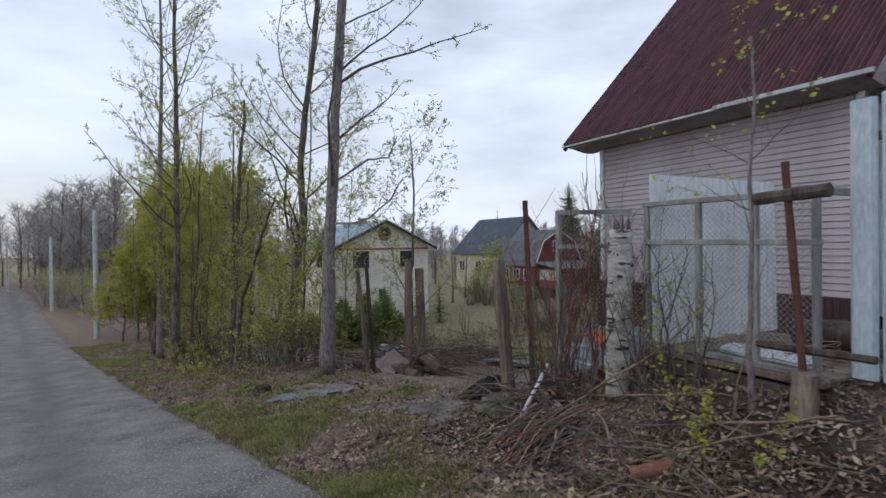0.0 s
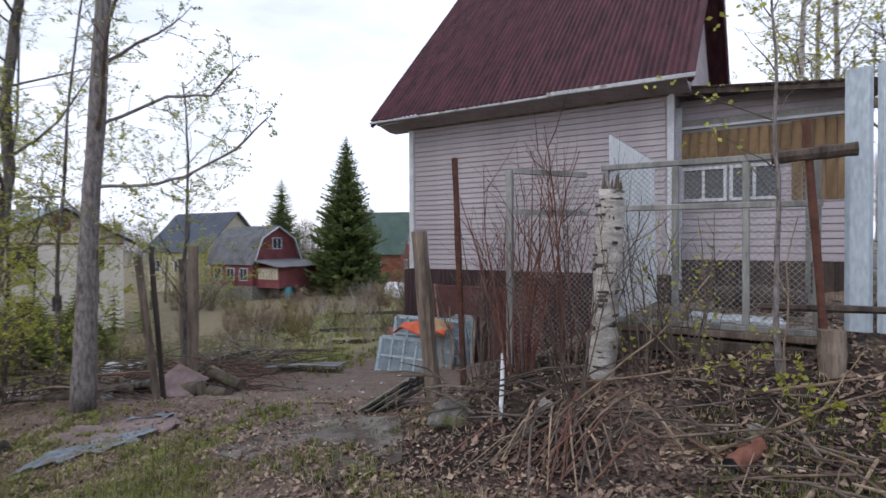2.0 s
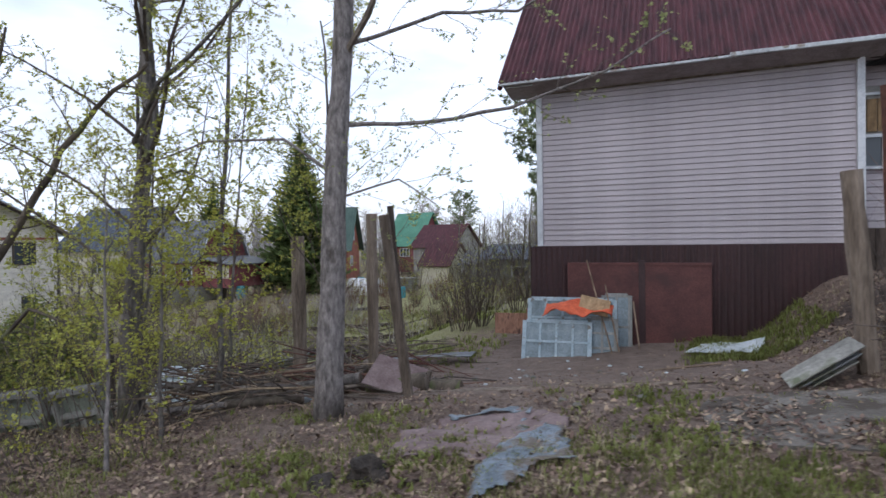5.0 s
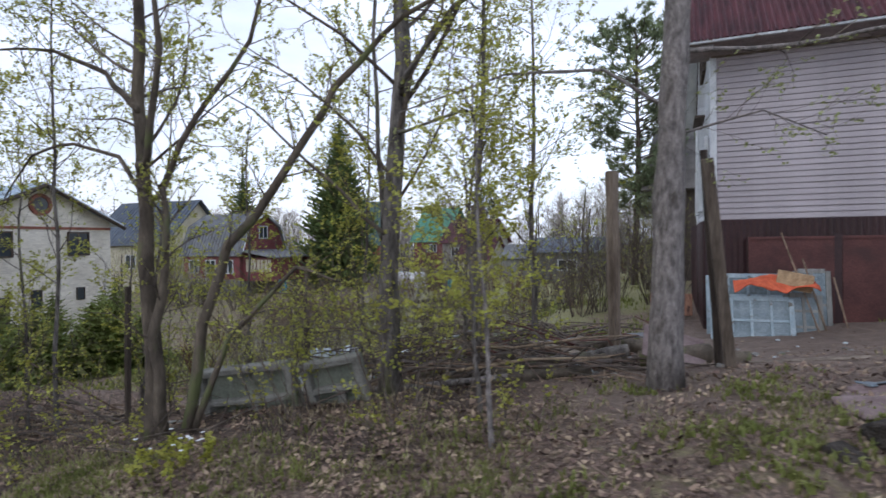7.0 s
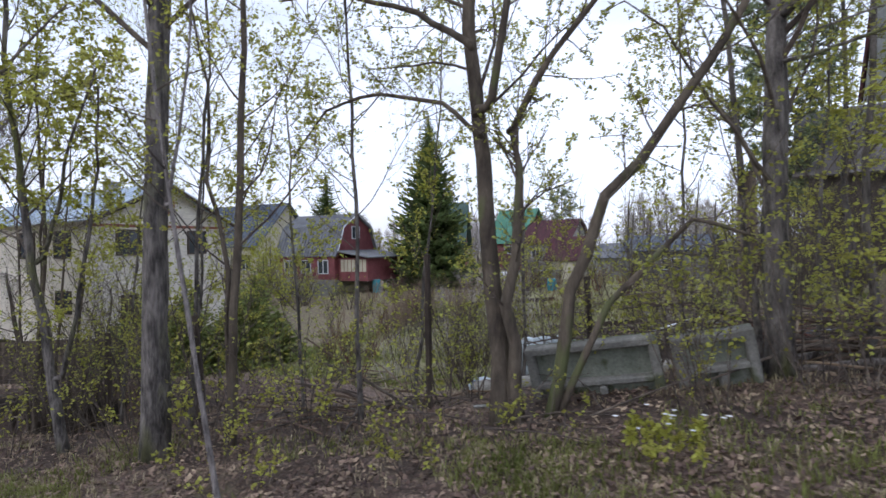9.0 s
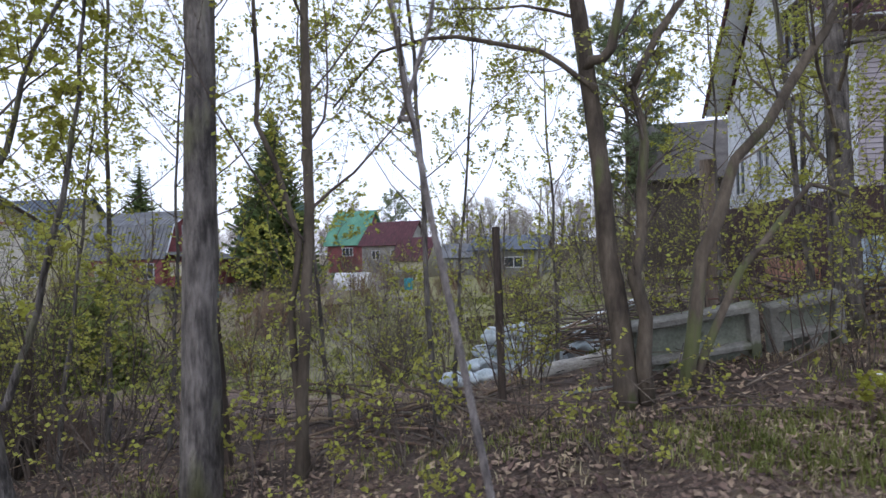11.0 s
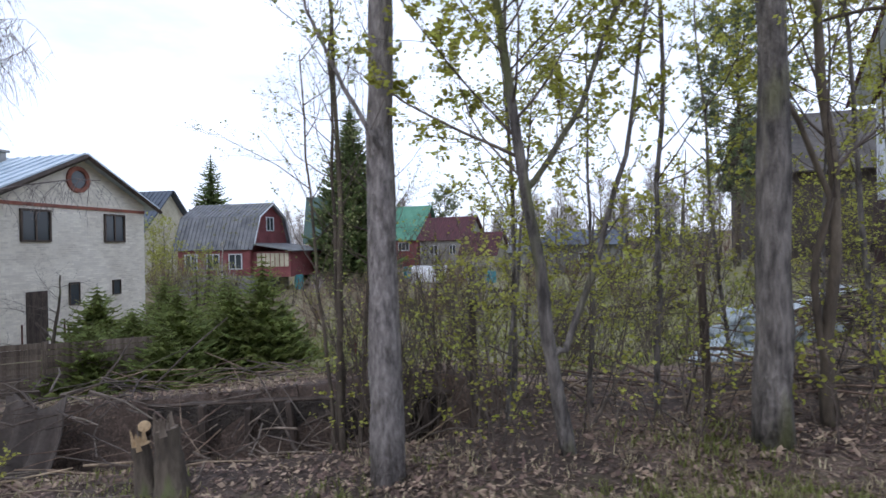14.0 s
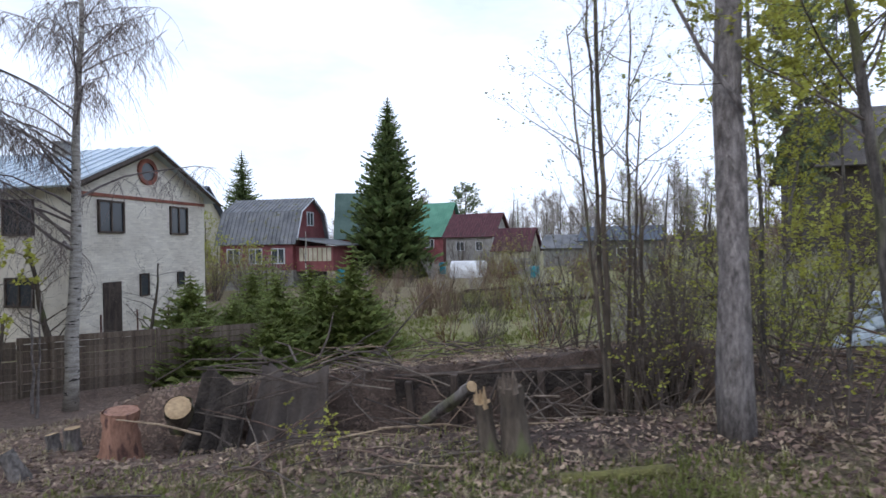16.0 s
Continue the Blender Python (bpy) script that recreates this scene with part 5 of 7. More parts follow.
def bush(base, n, h, spread, label, seed, stem="twig", leaf_mat=None, leaves=0, size=0.04, r=0.008, name="bush", sub=5, group="", category="shrub"):
    rnd = random.Random(seed)
    b = Vector((base[0], base[1], ground_z(*base) - 0.02))
    t = thing(name, b, label, category, group)
    far = base[1] > 9
    st, lf = Build(), Build()
    for k in range(n):
        a = rnd.uniform(0, 6.283)
        o = b + Vector((math.cos(a), math.sin(a), 0)) * rnd.uniform(0, spread * 0.35)
        s = shoot(o, (math.cos(a) * spread * rnd.uniform(0.1, 0.8), math.sin(a) * spread * rnd.uniform(0.1, 0.8), 1.0), h * rnd.uniform(0.55, 1.1), 6, rnd, 0.03, 0.08)
        rr = r * rnd.uniform(0.6, 1.3)
        if name == "bush":
            st = Build()
        st.tube(s[::2] if far else s, [rr * (1 - 0.75 * i / 6) for i in range(0, 7, 2 if far else 1)], 3 if far else 5, False)
        for j in range(sub):
            u = shoot(point_on(s, rnd.uniform(0.3, 0.95)), side_way(s[-1] - s[0], rnd, rnd.uniform(0.4, 1.0)), h * rnd.uniform(0.12, 0.3), 3, rnd, 0.1, 0.15)
            st.tube(u, [rr * 0.45, rr * 0.35, rr * 0.25, rr * 0.12], 3, False)
            for _ in range(leaves):
                leaf_at(lf, point_on(u, rnd.uniform(0.2, 1)), rnd, size)
        if name == "bush":
            st.make("cane", stem, t)
    if name != "bush":
        tagged(st.make("cane_mass", stem, t), kind="stuff")
    if lf.f:
        tagged(lf.make("foliage", leaf_mat, t), kind="stuff")
    return t


olive = [(-12.3, 4.2, 2.0), (-11.5, 4.4, 1.9), (-13.2, 3.9, 1.9), (-17.0, 2.4, 1.7), (-9.9, 3.3, 1.4), (-11.0, 3.5, 1.2), (-13.3, 3.5, 1.0), (-14.4, 2.7, 1.5), (-15.5, 2.4, 2.0), (-16.3, 2.2, 2.3), (-17.0, 1.9, 2.0), (-16.7, 2.8, 2.2)]
for k, (x, y, h) in enumerate(olive):
    bush((x, y), 7, h, 0.75, "slender willow bush with small olive-green leaves", 260 + k, "twig", "leaf_olive", 7, 0.045, r=0.008, sub=13, group="willow thicket", name="willow_bush")
for k, (x, y, h) in enumerate([(-10.3, 3.6, 1.9), (-9.8, 3.9, 1.6), (-10.9, 4.1, 1.9), (-9.0, 4.5, 1.3), (-13.8, 2.2, 1.0), (-14.7, 1.8, 1.0), (-11.6, 3.9, 1.5), (-10.5, 4.5, 2.2)]):
    bush((x, y), 6, h, 0.8, "young willow shoots with bright yellow-green leaves", 285 + k, "twig", "leaf", 5, 0.055, r=0.006, sub=9, group="willow thicket", name="willow_bush")
for k, (x, y, h) in enumerate([(-9.6, 13.6, 2.6), (-8.4, 15.0, 3.0), (-9.4, 16.8, 3.4), (-7.6, 18.0, 3.2), (-6.0, 20.5, 3.6), (-8.6, 19.6, 3.4), (-10.6, 15.4, 2.6), (-4.4, 21.6, 3.6)]):
    bush((x, y), 26, h, 0.7, "tall tangled bare brown shrub behind the house", 310 + k, "twig", "leaf_olive", 2, 0.05, r=0.012, sub=12, group="bare thicket", name="thicket_shrub")
for k, (x, y, h) in enumerate(bush_spots):
    bush((x, y), 18, h, 0.6, "tangled bare brown shrub of the thicket", 230 + k, "twig", "leaf", 1, 0.04, r=0.007, sub=9, group="bare thicket", name="thicket_shrub")


# far woods: bare crowns and conifers closing the distance
def far_woods():
    rnd = random.Random(9)
    kinds = []
    for k in range(4):
        b = Vector((0, 0, 0))
        line = bend(b, b + Vector((0, 0, 11)), 8, rnd, 0.05)
        tr, tw = Build(), Build()
        tr.tube(line, [0.16 * (1 - 0.85 * i / 8) for i in range(9)], 6)
        for j in range(26):
            f = 0.2 + 0.78 * j / 26
            a = rnd.uniform(0, 6.283)
            s = shoot(point_on(line, f), (math.cos(a), math.sin(a), 1.0), (1.2 - f) * 4.2, 4, rnd, 0.05, 0.15)
            tr.tube(s, [0.04, 0.034, 0.026, 0.018, 0.01], 3, False)
            for _ in range(19):
                u = shoot(point_on(s, rnd.uniform(0.2, 1)), (rnd.gauss(0, 1), rnd.gauss(0, 1), 0.9), rnd.uniform(0.7, 1.6), 2, rnd, 0.05, 0.2)
                tw.tube(u, [0.02, 0.015, 0.007], 3, False)
        kinds.append((tr, tw))
    first = []
    for k, (tr, tw) in enumerate(kinds):
        t = thing("bare_tree", (0, 0, 0), "bare grey-brown deciduous tree of the distant wood", "tree", "distant wood")
        BASE[t.name] = (0, 0, 0)
        tr.make("trunk", "bark_grey", t)
        # crown colour carries the haze of the far wood
        tagged(tw.make("crown", "twig_hazed", t), kind="stuff")
        first.append(t)
    used = set()
    for k in range(370):
        if k < 50:                                   # down the road and its far side
            x, y = rnd.uniform(-150, -48), rnd.uniform(-45, 12)
            if abs(y - road_y(x)) < 5:
                y -= 12
        elif k < 230:
            x, y = rnd.uniform(-125, 10), rnd.uniform(72, 125)
        elif k < 320:
            x, y = rnd.uniform(-130, -62), rnd.uniform(14, 75)
        elif k < 330:
            x, y = rnd.uniform(2, 16), rnd.uniform(17, 34)
        else:
            x = rnd.uniform(-105, -58)
            y = rnd.uniform(0.23 * x - 3, 0.08 * x + 4)
            if abs(y - road_y(x)) < 4:
                y += 8
        i = k % 4
        s = rnd.uniform(0.42, 0.98) if 50 <= k < 230 else (rnd.uniform(0.8, 1.2) if k < 50 or k >= 330 else rnd.uniform(0.45, 0.85))
        m = pose(x, y, ground_z(x, y) - 0.1, 0, 0, rnd.uniform(0, 360))
        if i not in used:
            used.add(i)
            first[i].matrix_basis = m
            first[i].scale = (s, s, s)
        else:
            o = copy_thing(first[i], m)
            o.scale = (s, s, s)


far_woods()
rs = random.Random(31)
t0 = spruce((-90, 60), 12, 2.6, "distant dark green spruce tree", 50, levels=22, per=8)
for k in range(34):
    x, y = (rs.uniform(-130, 0), rs.uniform(85, 130)) if k < 22 else (rs.uniform(-140, -70), rs.uniform(-25, 60))
    if abs(y - road_y(x)) < 5:
        y += 12
    o = copy_thing(t0, pose(x, y, ground_z(x, y) - 0.1, 0, 0, rs.uniform(0, 360)))
    s = rs.uniform(0.5, 1.0)
    o.scale = (s, s, s * rs.uniform(0.9, 1.2))


# brown and olive scrub closing the view down the road, distance haze in its twig colour
scrub = [bush((-50, -2), 26, 3.4, 0.9, "tall bare brown scrub at the bend of the road", 900, "twig_hazed", "leaf", 6, 0.13, r=0.03, sub=9, group="far scrub", name="scrub"),
         bush((-62, -9), 26, 4.2, 0.9, "tall bare brown scrub at the bend of the road", 901, "twig_hazed", "leaf_olive", 5, 0.14, r=0.03, sub=9, group="far scrub", name="scrub")]
for k in range(48):
    x = rs.uniform(-84, -47)
    y = rs.uniform(0.23 * x - 2, 0.08 * x + 3)
    if abs(y - road_y(x) + 0.5) < 3.6:
        continue
    o = copy_thing(scrub[k % 2], pose(x, y, ground_z(x, y) - 0.1, 0, 0, rs.uniform(0, 360)))
    s = rs.uniform(0.6, 1.25)
    o.scale = (s, s, s)

# ---- wire run, posts and clutter by the gate ----
def wire_mesh(b, o, u, v, w, h, pitch, r=0.0017):
    """Diagonal chain-link wires over a w by h field, clipped to it."""
    o, u, v = Vector(o), Vector(u).normalized(), Vector(v).normalized()
    n = u.cross(v)
    step = pitch * 1.414

    def wire(p0, p1):
        a, c = o + u * p0[0] + v * p0[1], o + u * p1[0] + v * p1[1]
        d = (c - a).normalized()
        s = d.cross(n) * r
        k = len(b.v)
        b.v.extend([tuple(a - s), tuple(a + s), tuple(a + n * r * 1.7), tuple(c - s), tuple(c + s), tuple(c + n * r * 1.7)])
        b.f.extend([(k, k + 1, k + 4, k + 3), (k + 1, k + 2, k + 5, k + 4), (k + 2, k, k + 3, k + 5)])
    t = -h
    while t < w:
        x0, y0 = (t, 0) if t >= 0 else (0, -t)
        L = min(w - x0, h - y0)
        if L > 0.01:
            wire((x0, y0), (x0 + L, y0 + L))
            wire((w - x0, y0), (w - x0 - L, y0 + L))
        t += step
    return b


def cage():
    y = 5.75
    c = thing("wire_run", (-1.6, y, 0.6), "weathered timber and chain-link animal run", "enclosure")
    posts = [-2.0, -1.4, -0.86, -0.38]
    for x in posts:
        b = Build()
        b.box((x, y, 1.37), (0.055, 0.045, 1.44), bevel=0.006)
        b.make("post", "wood_grey", c)
    for z in (2.07, 1.69, 0.68):
        b = Build()
        b.box((-1.19, y - 0.004, z), (1.7, 0.05, 0.05), (0, 0.4, 0), 0.006)
        b.make("rail", "wood_grey", c)
    m = Build()
    wire_mesh(m, (-1.98, y + 0.03, 0.7), (1, 0, 0), (0, 0, 1), 1.6, 1.36, 0.036)
    tagged(m.make("wire_netting", "wire", c, "grey chain-link netting"), kind="stuff")
    for x, z0, z1 in ((-2.0, 0.6, 2.0), (-0.38, 0.6, 2.0)):
        b = Build()
        b.box((x, y + 1.9, 1.3), (0.05, 0.05, 1.5))
        b.make("post", "wood_grey", c)
    for x in (-2.0, -0.38):
        b = Build()
        b.box((x, y + 0.95, 2.07), (0.05, 1.9, 0.05))
        b.make("rail", "wood_grey", c)
    f = Build()
    f.box((-1.19, y + 0.9, 0.62), (1.75, 1.9, 0.06), bevel=0.01)
    f.make("floor_board", "wood_old", c)
    s = Build()
    s.box((-1.19, y - 0.02, 0.5), (1.85, 0.08, 0.14), (0, 1.0, 0), 0.01)
    s.make("sill_beam", "wood_dark", c)
    l = Build()
    for z in (2.02, 1.66):
        l.box((-2.4, y - 0.35, z), (0.78, 0.045, 0.045), (0, 0, 56))
    l.make("side_rail", "wood_grey", c)
    p = Build()
    p.box((-2.72, 5.2, 1.15), (0.06, 0.05, 1.8), bevel=0.006)
    p.make("post", "wood_grey", c)
    m2 = Build()
    wire_mesh(m2, (-2.7, 5.22, 0.35), (0.78, 0.6, 0), (0, 0, 1), 0.85, 1.65, 0.036)
    tagged(m2.make("wire_netting", "wire", c), kind="stuff")
    # leaning sheet inside
    w = thing("plastic_sheet", (-1.95, 6.7, 0.65), "pale corrugated plastic sheet standing in the wire run", "sheet")
    sb = Build()
    corrugated(sb, (-1.93, 7.75, 0.66), (0, -1, 0), (-0.02, 0, 1), 2.0, 1.72, 0.11, 0.016, 0.004)
    sb.make("sheet", "poly_sheet", w)
    h = thing("straw_litter", (-1.1, 6.4, 0.65), "heap of straw on the run floor", "straw", kind="stuff")
    hb = Build()
    rnd = random.Random(3)
    for k in range(420):
        a = Vector((-1.1 + rnd.gauss(0, 0.36), 6.4 + rnd.gauss(0, 0.28), 0.66 + abs(rnd.gauss(0, 0.06))))
        hb.tube([a, a + Vector((rnd.gauss(0, 0.1), rnd.gauss(0, 0.1), rnd.gauss(0, 0.025)))], 0.004, 3, False)
    hb.make("straw", "straw", h)
    lg = Build()
    lg.tube([(-1.2, 6.9, 0.8), (-0.8, 6.95, 0.82), (-0.45, 6.8, 0.8)], [0.13, 0.14, 0.13], 10, True, 0.1)
    tagged(lg.make("log", "wood_dark", None, base=(-0.8, 6.9, 0.65), smooth=True), "dark log lying on the run floor", "log")
    wf = Build()
    wf.box((-0.95, 6.05, 0.70), (0.75, 0.25, 0.09), (0, 2, 8), 0.03)
    tagged(wf.make("folded_film", "film", None, base=(-0.95, 6.05, 0.65)), "crumpled whitish plastic film on the floor", "film")


cage()


def blue_fence():
    f = thing("sheet_fence", (-0.2, 5.85, 0.65), "pale blue-grey profiled metal fence panel", "fence")
    for k in range(9):
        x = -0.2 + k * 0.2
        b = Build()
        b.poly([(x, 5.85), (x + 0.03, 5.82), (x + 0.15, 5.82), (x + 0.175, 5.85), (x + 0.175, 5.856), (x + 0.15, 5.827), (x + 0.03, 5.827), (x, 5.856)], 0.7, 2.7 + 0.02 * (k % 2), "z")
        b.make("panel_strip", "galv_blue", f)
    for z in (1.0, 2.4):
        r = Build()
        r.span((-0.2, 5.87, z), (1.6, 5.91, z + 0.06))
        r.make("rail", "wood_old", f)


blue_fence()


def post(name, a, b, r, mat, label, sides=8, square=False, category="post"):
    m = Build()
    a, b = Vector(a), Vector(b)
    if square:
        d = b - a
        m.box((a + b) / 2, (r * 2, r * 1.2, d.length), (math.degrees(math.atan2(-d.y, d.z)), math.degrees(math.atan2(d.x, d.z)), 0), 0.008)
    else:
        n = 6
        m.tube([a.lerp(b, i / n) for i in range(n + 1)], [r * (1 + 0.08 * math.sin(i * 2.1)) for i in range(n + 1)], sides, True, 0.12)
    ob = m.make(name, mat, None, base=tuple(a), smooth=False)
    return tagged(ob, label, category)


post("gate_post", (-3.42, 5.02, -0.3), (-3.56, 4.96, 1.5), 0.078, "wood_old", "grey weathered round timber gate post", 9)
post("pipe_post", (-3.2, 5.2, -0.2), (-3.28, 5.16, 2.2), 0.032, "rust", "thin rusty steel pipe post", 8)
post("gate_post", (-7.36, 4.65, -0.95), (-7.58, 4.5, 1.25), 0.05, "wood_old", "leaning plank gate post by the aspen", 4, True)
post("gate_post", (-7.46, 4.78, -0.95), (-7.6, 4.68, 1.35), 0.035, "wood_dark", "dark rotten gate post with rolled netting", 7)
post("fence_post", (-8.5, 5.88, -1.2), (-8.52, 5.9, 1.35), 0.075, "wood_old", "grey round fence post", 8)
post("fence_post", (-10.62, 7.15, -1.5), (-10.6, 7.1, 1.1), 0.12, "wood_old", "thick grey timber fence post", 8)
post("fence_post", (-13.4, 3.33, -1.8), (-13.43, 3.4, 0.1), 0.036, "wood_dark", "dark thin timber post with pale top", 6)
post("fence_post", (-15.33, 2.3, -1.9), (-15.4, 2.25, -0.45), 0.035, "wood_dark", "dark short rotten fence post", 6)
post("fence_post", (-17.2, 2.45, -1.9), (-17.2, 2.45, -0.75), 0.035, "wood_dark", "dark short rotten fence post", 6)
post("fence_post", (-12.2, 5.0, -1.8), (-12.25, 5.0, -0.2), 0.035, "wood_dark", "dark leaning fence post", 6)
post("rusty_post", (-0.32, 5.52, 0.35), (-0.46, 5.5, 2.28), 0.028, "rust", "leaning rusty steel gate post", 9)
post("timber_block", (-0.3, 5.45, 0.25), (-0.3, 5.45, 0.75), 0.09, "wood_old", "sawn round timber block beside the rusty post", 9)
post("cross_beam", (-0.68, 5.48, 2.02), (-0.15, 5.5, 2.05), 0.05, "wood_dark", "short dark timber tied across the gate post", 8)
post("rail_bar", (-0.75, 5.6, 0.88), (0.1, 5.55, 0.9), 0.028, "wood_dark", "rusty brown bar across the run", 6)
pw = Build()
pw.tube([(-2.49, 4.52, -0.02), (-2.6, 4.78, 0.19), (-2.71, 5.03, 0.4)], 0.019, 12)
tagged(pw.make("white_pipe", "white_plastic", None, base=(-2.49, 4.52, -0.02), smooth=True), "white plastic pipe leaning on the bank", "pipe")
for k, (x, y) in enumerate([(-30.2, -1.7), (-55.5, -7.4), (-84, -16.3)]):
    z = ground_z(x, y)
    p = thing("utility_pole", (x, y, z), "pale concrete utility pole at the road edge", "pole", "utility poles")
    b = Build()
    b.tube([(x, y, z - 0.2), (x + 0.02, y, z + 6.4)], [0.14, 0.1], 8)
    b.make("pole", "pole_concrete", p)
    b = Build()
    b.box((x, y, z + 5.9), (0.08, 0.5, 0.08))
    b.make("crossarm", "zinc", p)


def birch_snag():
    t = thing("birch_snag", (-1.86, 5.2, 0.12), "broken-off white birch trunk in the hedge", "tree trunk")
    b = Build()
    pts = [Vector((-1.9, 5.22, 0.1)).lerp(Vector((-1.8, 5.2, 1.82)), i / 14) for i in range(15)]
    b.tube(pts, [0.125 - 0.02 * min(1, i / 4) + 0.006 * math.sin(i * 2.3) for i in range(15)], 14, True, 0.25)
    b.make("trunk", "birch", t, smooth=True)
    s = Build()
    for k in range(9):
        a = k * 0.7
        p = Vector((-1.8 + 0.07 * math.cos(a), 5.2 + 0.07 * math.sin(a), 1.8))
        s.tube([p, p + Vector((0.01, 0, 0.05 + 0.05 * (k % 3)))], [0.022, 0.004], 4)
    tagged(s.make("splintered_top", "wood_old", t), kind="stuff")
    c = Build()
    rnd = random.Random(2)
    for k in range(26):
        z = rnd.uniform(0.2, 1.75)
        a = rnd.uniform(3.3, 6.2)
        p = Vector((-1.86 + 0.1 * math.cos(a) + 0.05 * (z - 0.9) / 0.9, 5.21 + 0.1 * math.sin(a), z))
        c.box(p, (rnd.uniform(0.03, 0.12), 0.02, rnd.uniform(0.008, 0.03)), (0, 0, math.degrees(a) + 90), 0.003)
    tagged(c.make("bark_scar", "wood_dark", t), kind="stuff")


birch_snag()

bush((-2.55, 5.0), 15, 2.1, 0.4, "reddish bare raspberry canes in the hedge", 101, "twig_red", r=0.011, sub=4)
bush((-2.95, 5.1), 11, 1.5, 0.4, "dark bare shrub by the gate post", 102, "twig", r=0.008)
bush((-2.25, 5.35), 10, 2.1, 0.4, "reddish bare shrub behind the birch trunk", 103, "twig_red", r=0.01)
bush((-1.45, 5.15), 5, 1.0, 0.6, "young shrub with few bright leaves", 104, "twig", "leaf", 3, 0.055, r=0.006)
bush((-0.95, 4.9), 4, 0.8, 0.6, "low shoots with unfolding leaves", 105, "twig", "leaf", 3, 0.06, r=0.006)
bush((-0.3, 4.75), 6, 0.5, 0.8, "low green herbs on the bank", 106, "grass", "leaf", 6, 0.06, r=0.004, sub=4)
bush((-3.3, 4.4), 6, 0.7, 0.6, "dry grey weeds beside the slab", 107, "straw", r=0.004)
for k, (x, y, n, hh, mt, lf) in enumerate([(-1.6, 5.3, 12, 1.5, "twig", None), (-2.0, 4.95, 12, 1.4, "twig", None), (-2.7, 5.4, 12, 1.7, "twig_red", None), (-1.2, 5.3, 8, 1.2, "twig", "leaf"), (-3.1, 5.3, 9, 1.3, "twig", None)]):
    bush((x, y), n, hh, 0.6, "dense bare hedge shrub by the wire run", 150 + k, mt, lf, 2 if lf else 0, 0.05, r=0.007, sub=8, group="hedge shrubs", name="hedge_shrub")
for k, (x, y, hh) in enumerate([(-9.0, 2.9, 0.6), (-9.7, 2.6, 0.7), (-10.8, 2.9, 0.9), (-12.0, 2.2, 0.5), (-12.9, 2.4, 0.8), (-13.9, 1.9, 0.7), (-14.4, 1.5, 0.5), (-15.6, 1.7, 0.9), (-16.0, 1.9, 1.3), (-16.9, 1.3, 0.8), (-17.9, 1.6, 0.8), (-13.2, 2.9, 1.2), (-14.1, 2.7, 1.3), (-16.8, 2.3, 1.5), (-15.3, 2.7, 1.3), (-11.0, 3.1, 1.4), (-20.6, 0.9, 0.4), (-10.2, 3.2, 1.5), (-13.7, 1.3, 0.45), (-12.6, 1.7, 0.4)]):
    bush((x, y), 7, hh, 0.9, "low shrub with fresh yellow-green leaves", 170 + k, "twig", "leaf", 4, 0.045, r=0.005, sub=6, group="undergrowth", name="undergrowth_shrub")
bush((-2.1, 5.7), 8, 2.0, 0.4, "tall bare shrub against the house", 108, "twig", r=0.009)
tree((-0.62, 5.35), (-0.72, 5.45, 3.3), 0.026, "slim young maple with yellow-green leaves", "bark_pale", "leaf", 120, 8, 0.8, 0.45, 1, 0.06, 0.08, twig_n=1, sub=0, name="sapling")


def stick_heap(c, n, length, label, seed, mats=("straw",), fan=1.0, height=0.35, r=0.008, name="stick_heap", flat=0.25):
    rnd = random.Random(seed)
    z0 = ground_z(c[0], c[1])
    t = thing(name, (c[0], c[1], z0), label, "branch pile")
    for j, mt in enumerate(mats):
        b = Build()
        for k in range(n // len(mats)):
            a = rnd.uniform(0, 6.283)
            p = Vector((c[0] + rnd.gauss(0, 0.22) * fan, c[1] + rnd.gauss(0, 0.18) * fan, z0 + height * rnd.random()))
            L = length * rnd.uniform(0.35, 1.0)
            d = Vector((math.cos(a), math.sin(a) * 0.7, rnd.gauss(-0.1, flat))).normalized()
            e = p + d * L
            e.z = max(e.z, ground_z(e.x, e.y) + 0.01)
            m = p.lerp(e, 0.5) + Vector((rnd.gauss(0, 0.03), rnd.gauss(0, 0.03), rnd.gauss(0.03, 0.03))) * L
            rr = r * rnd.uniform(0.5, 1.4)
            b.tube([p, m, e], [rr, rr * 0.85, rr * 0.5], 5)
        tagged(b.make("stick", mt, t), kind="stuff")
    return t




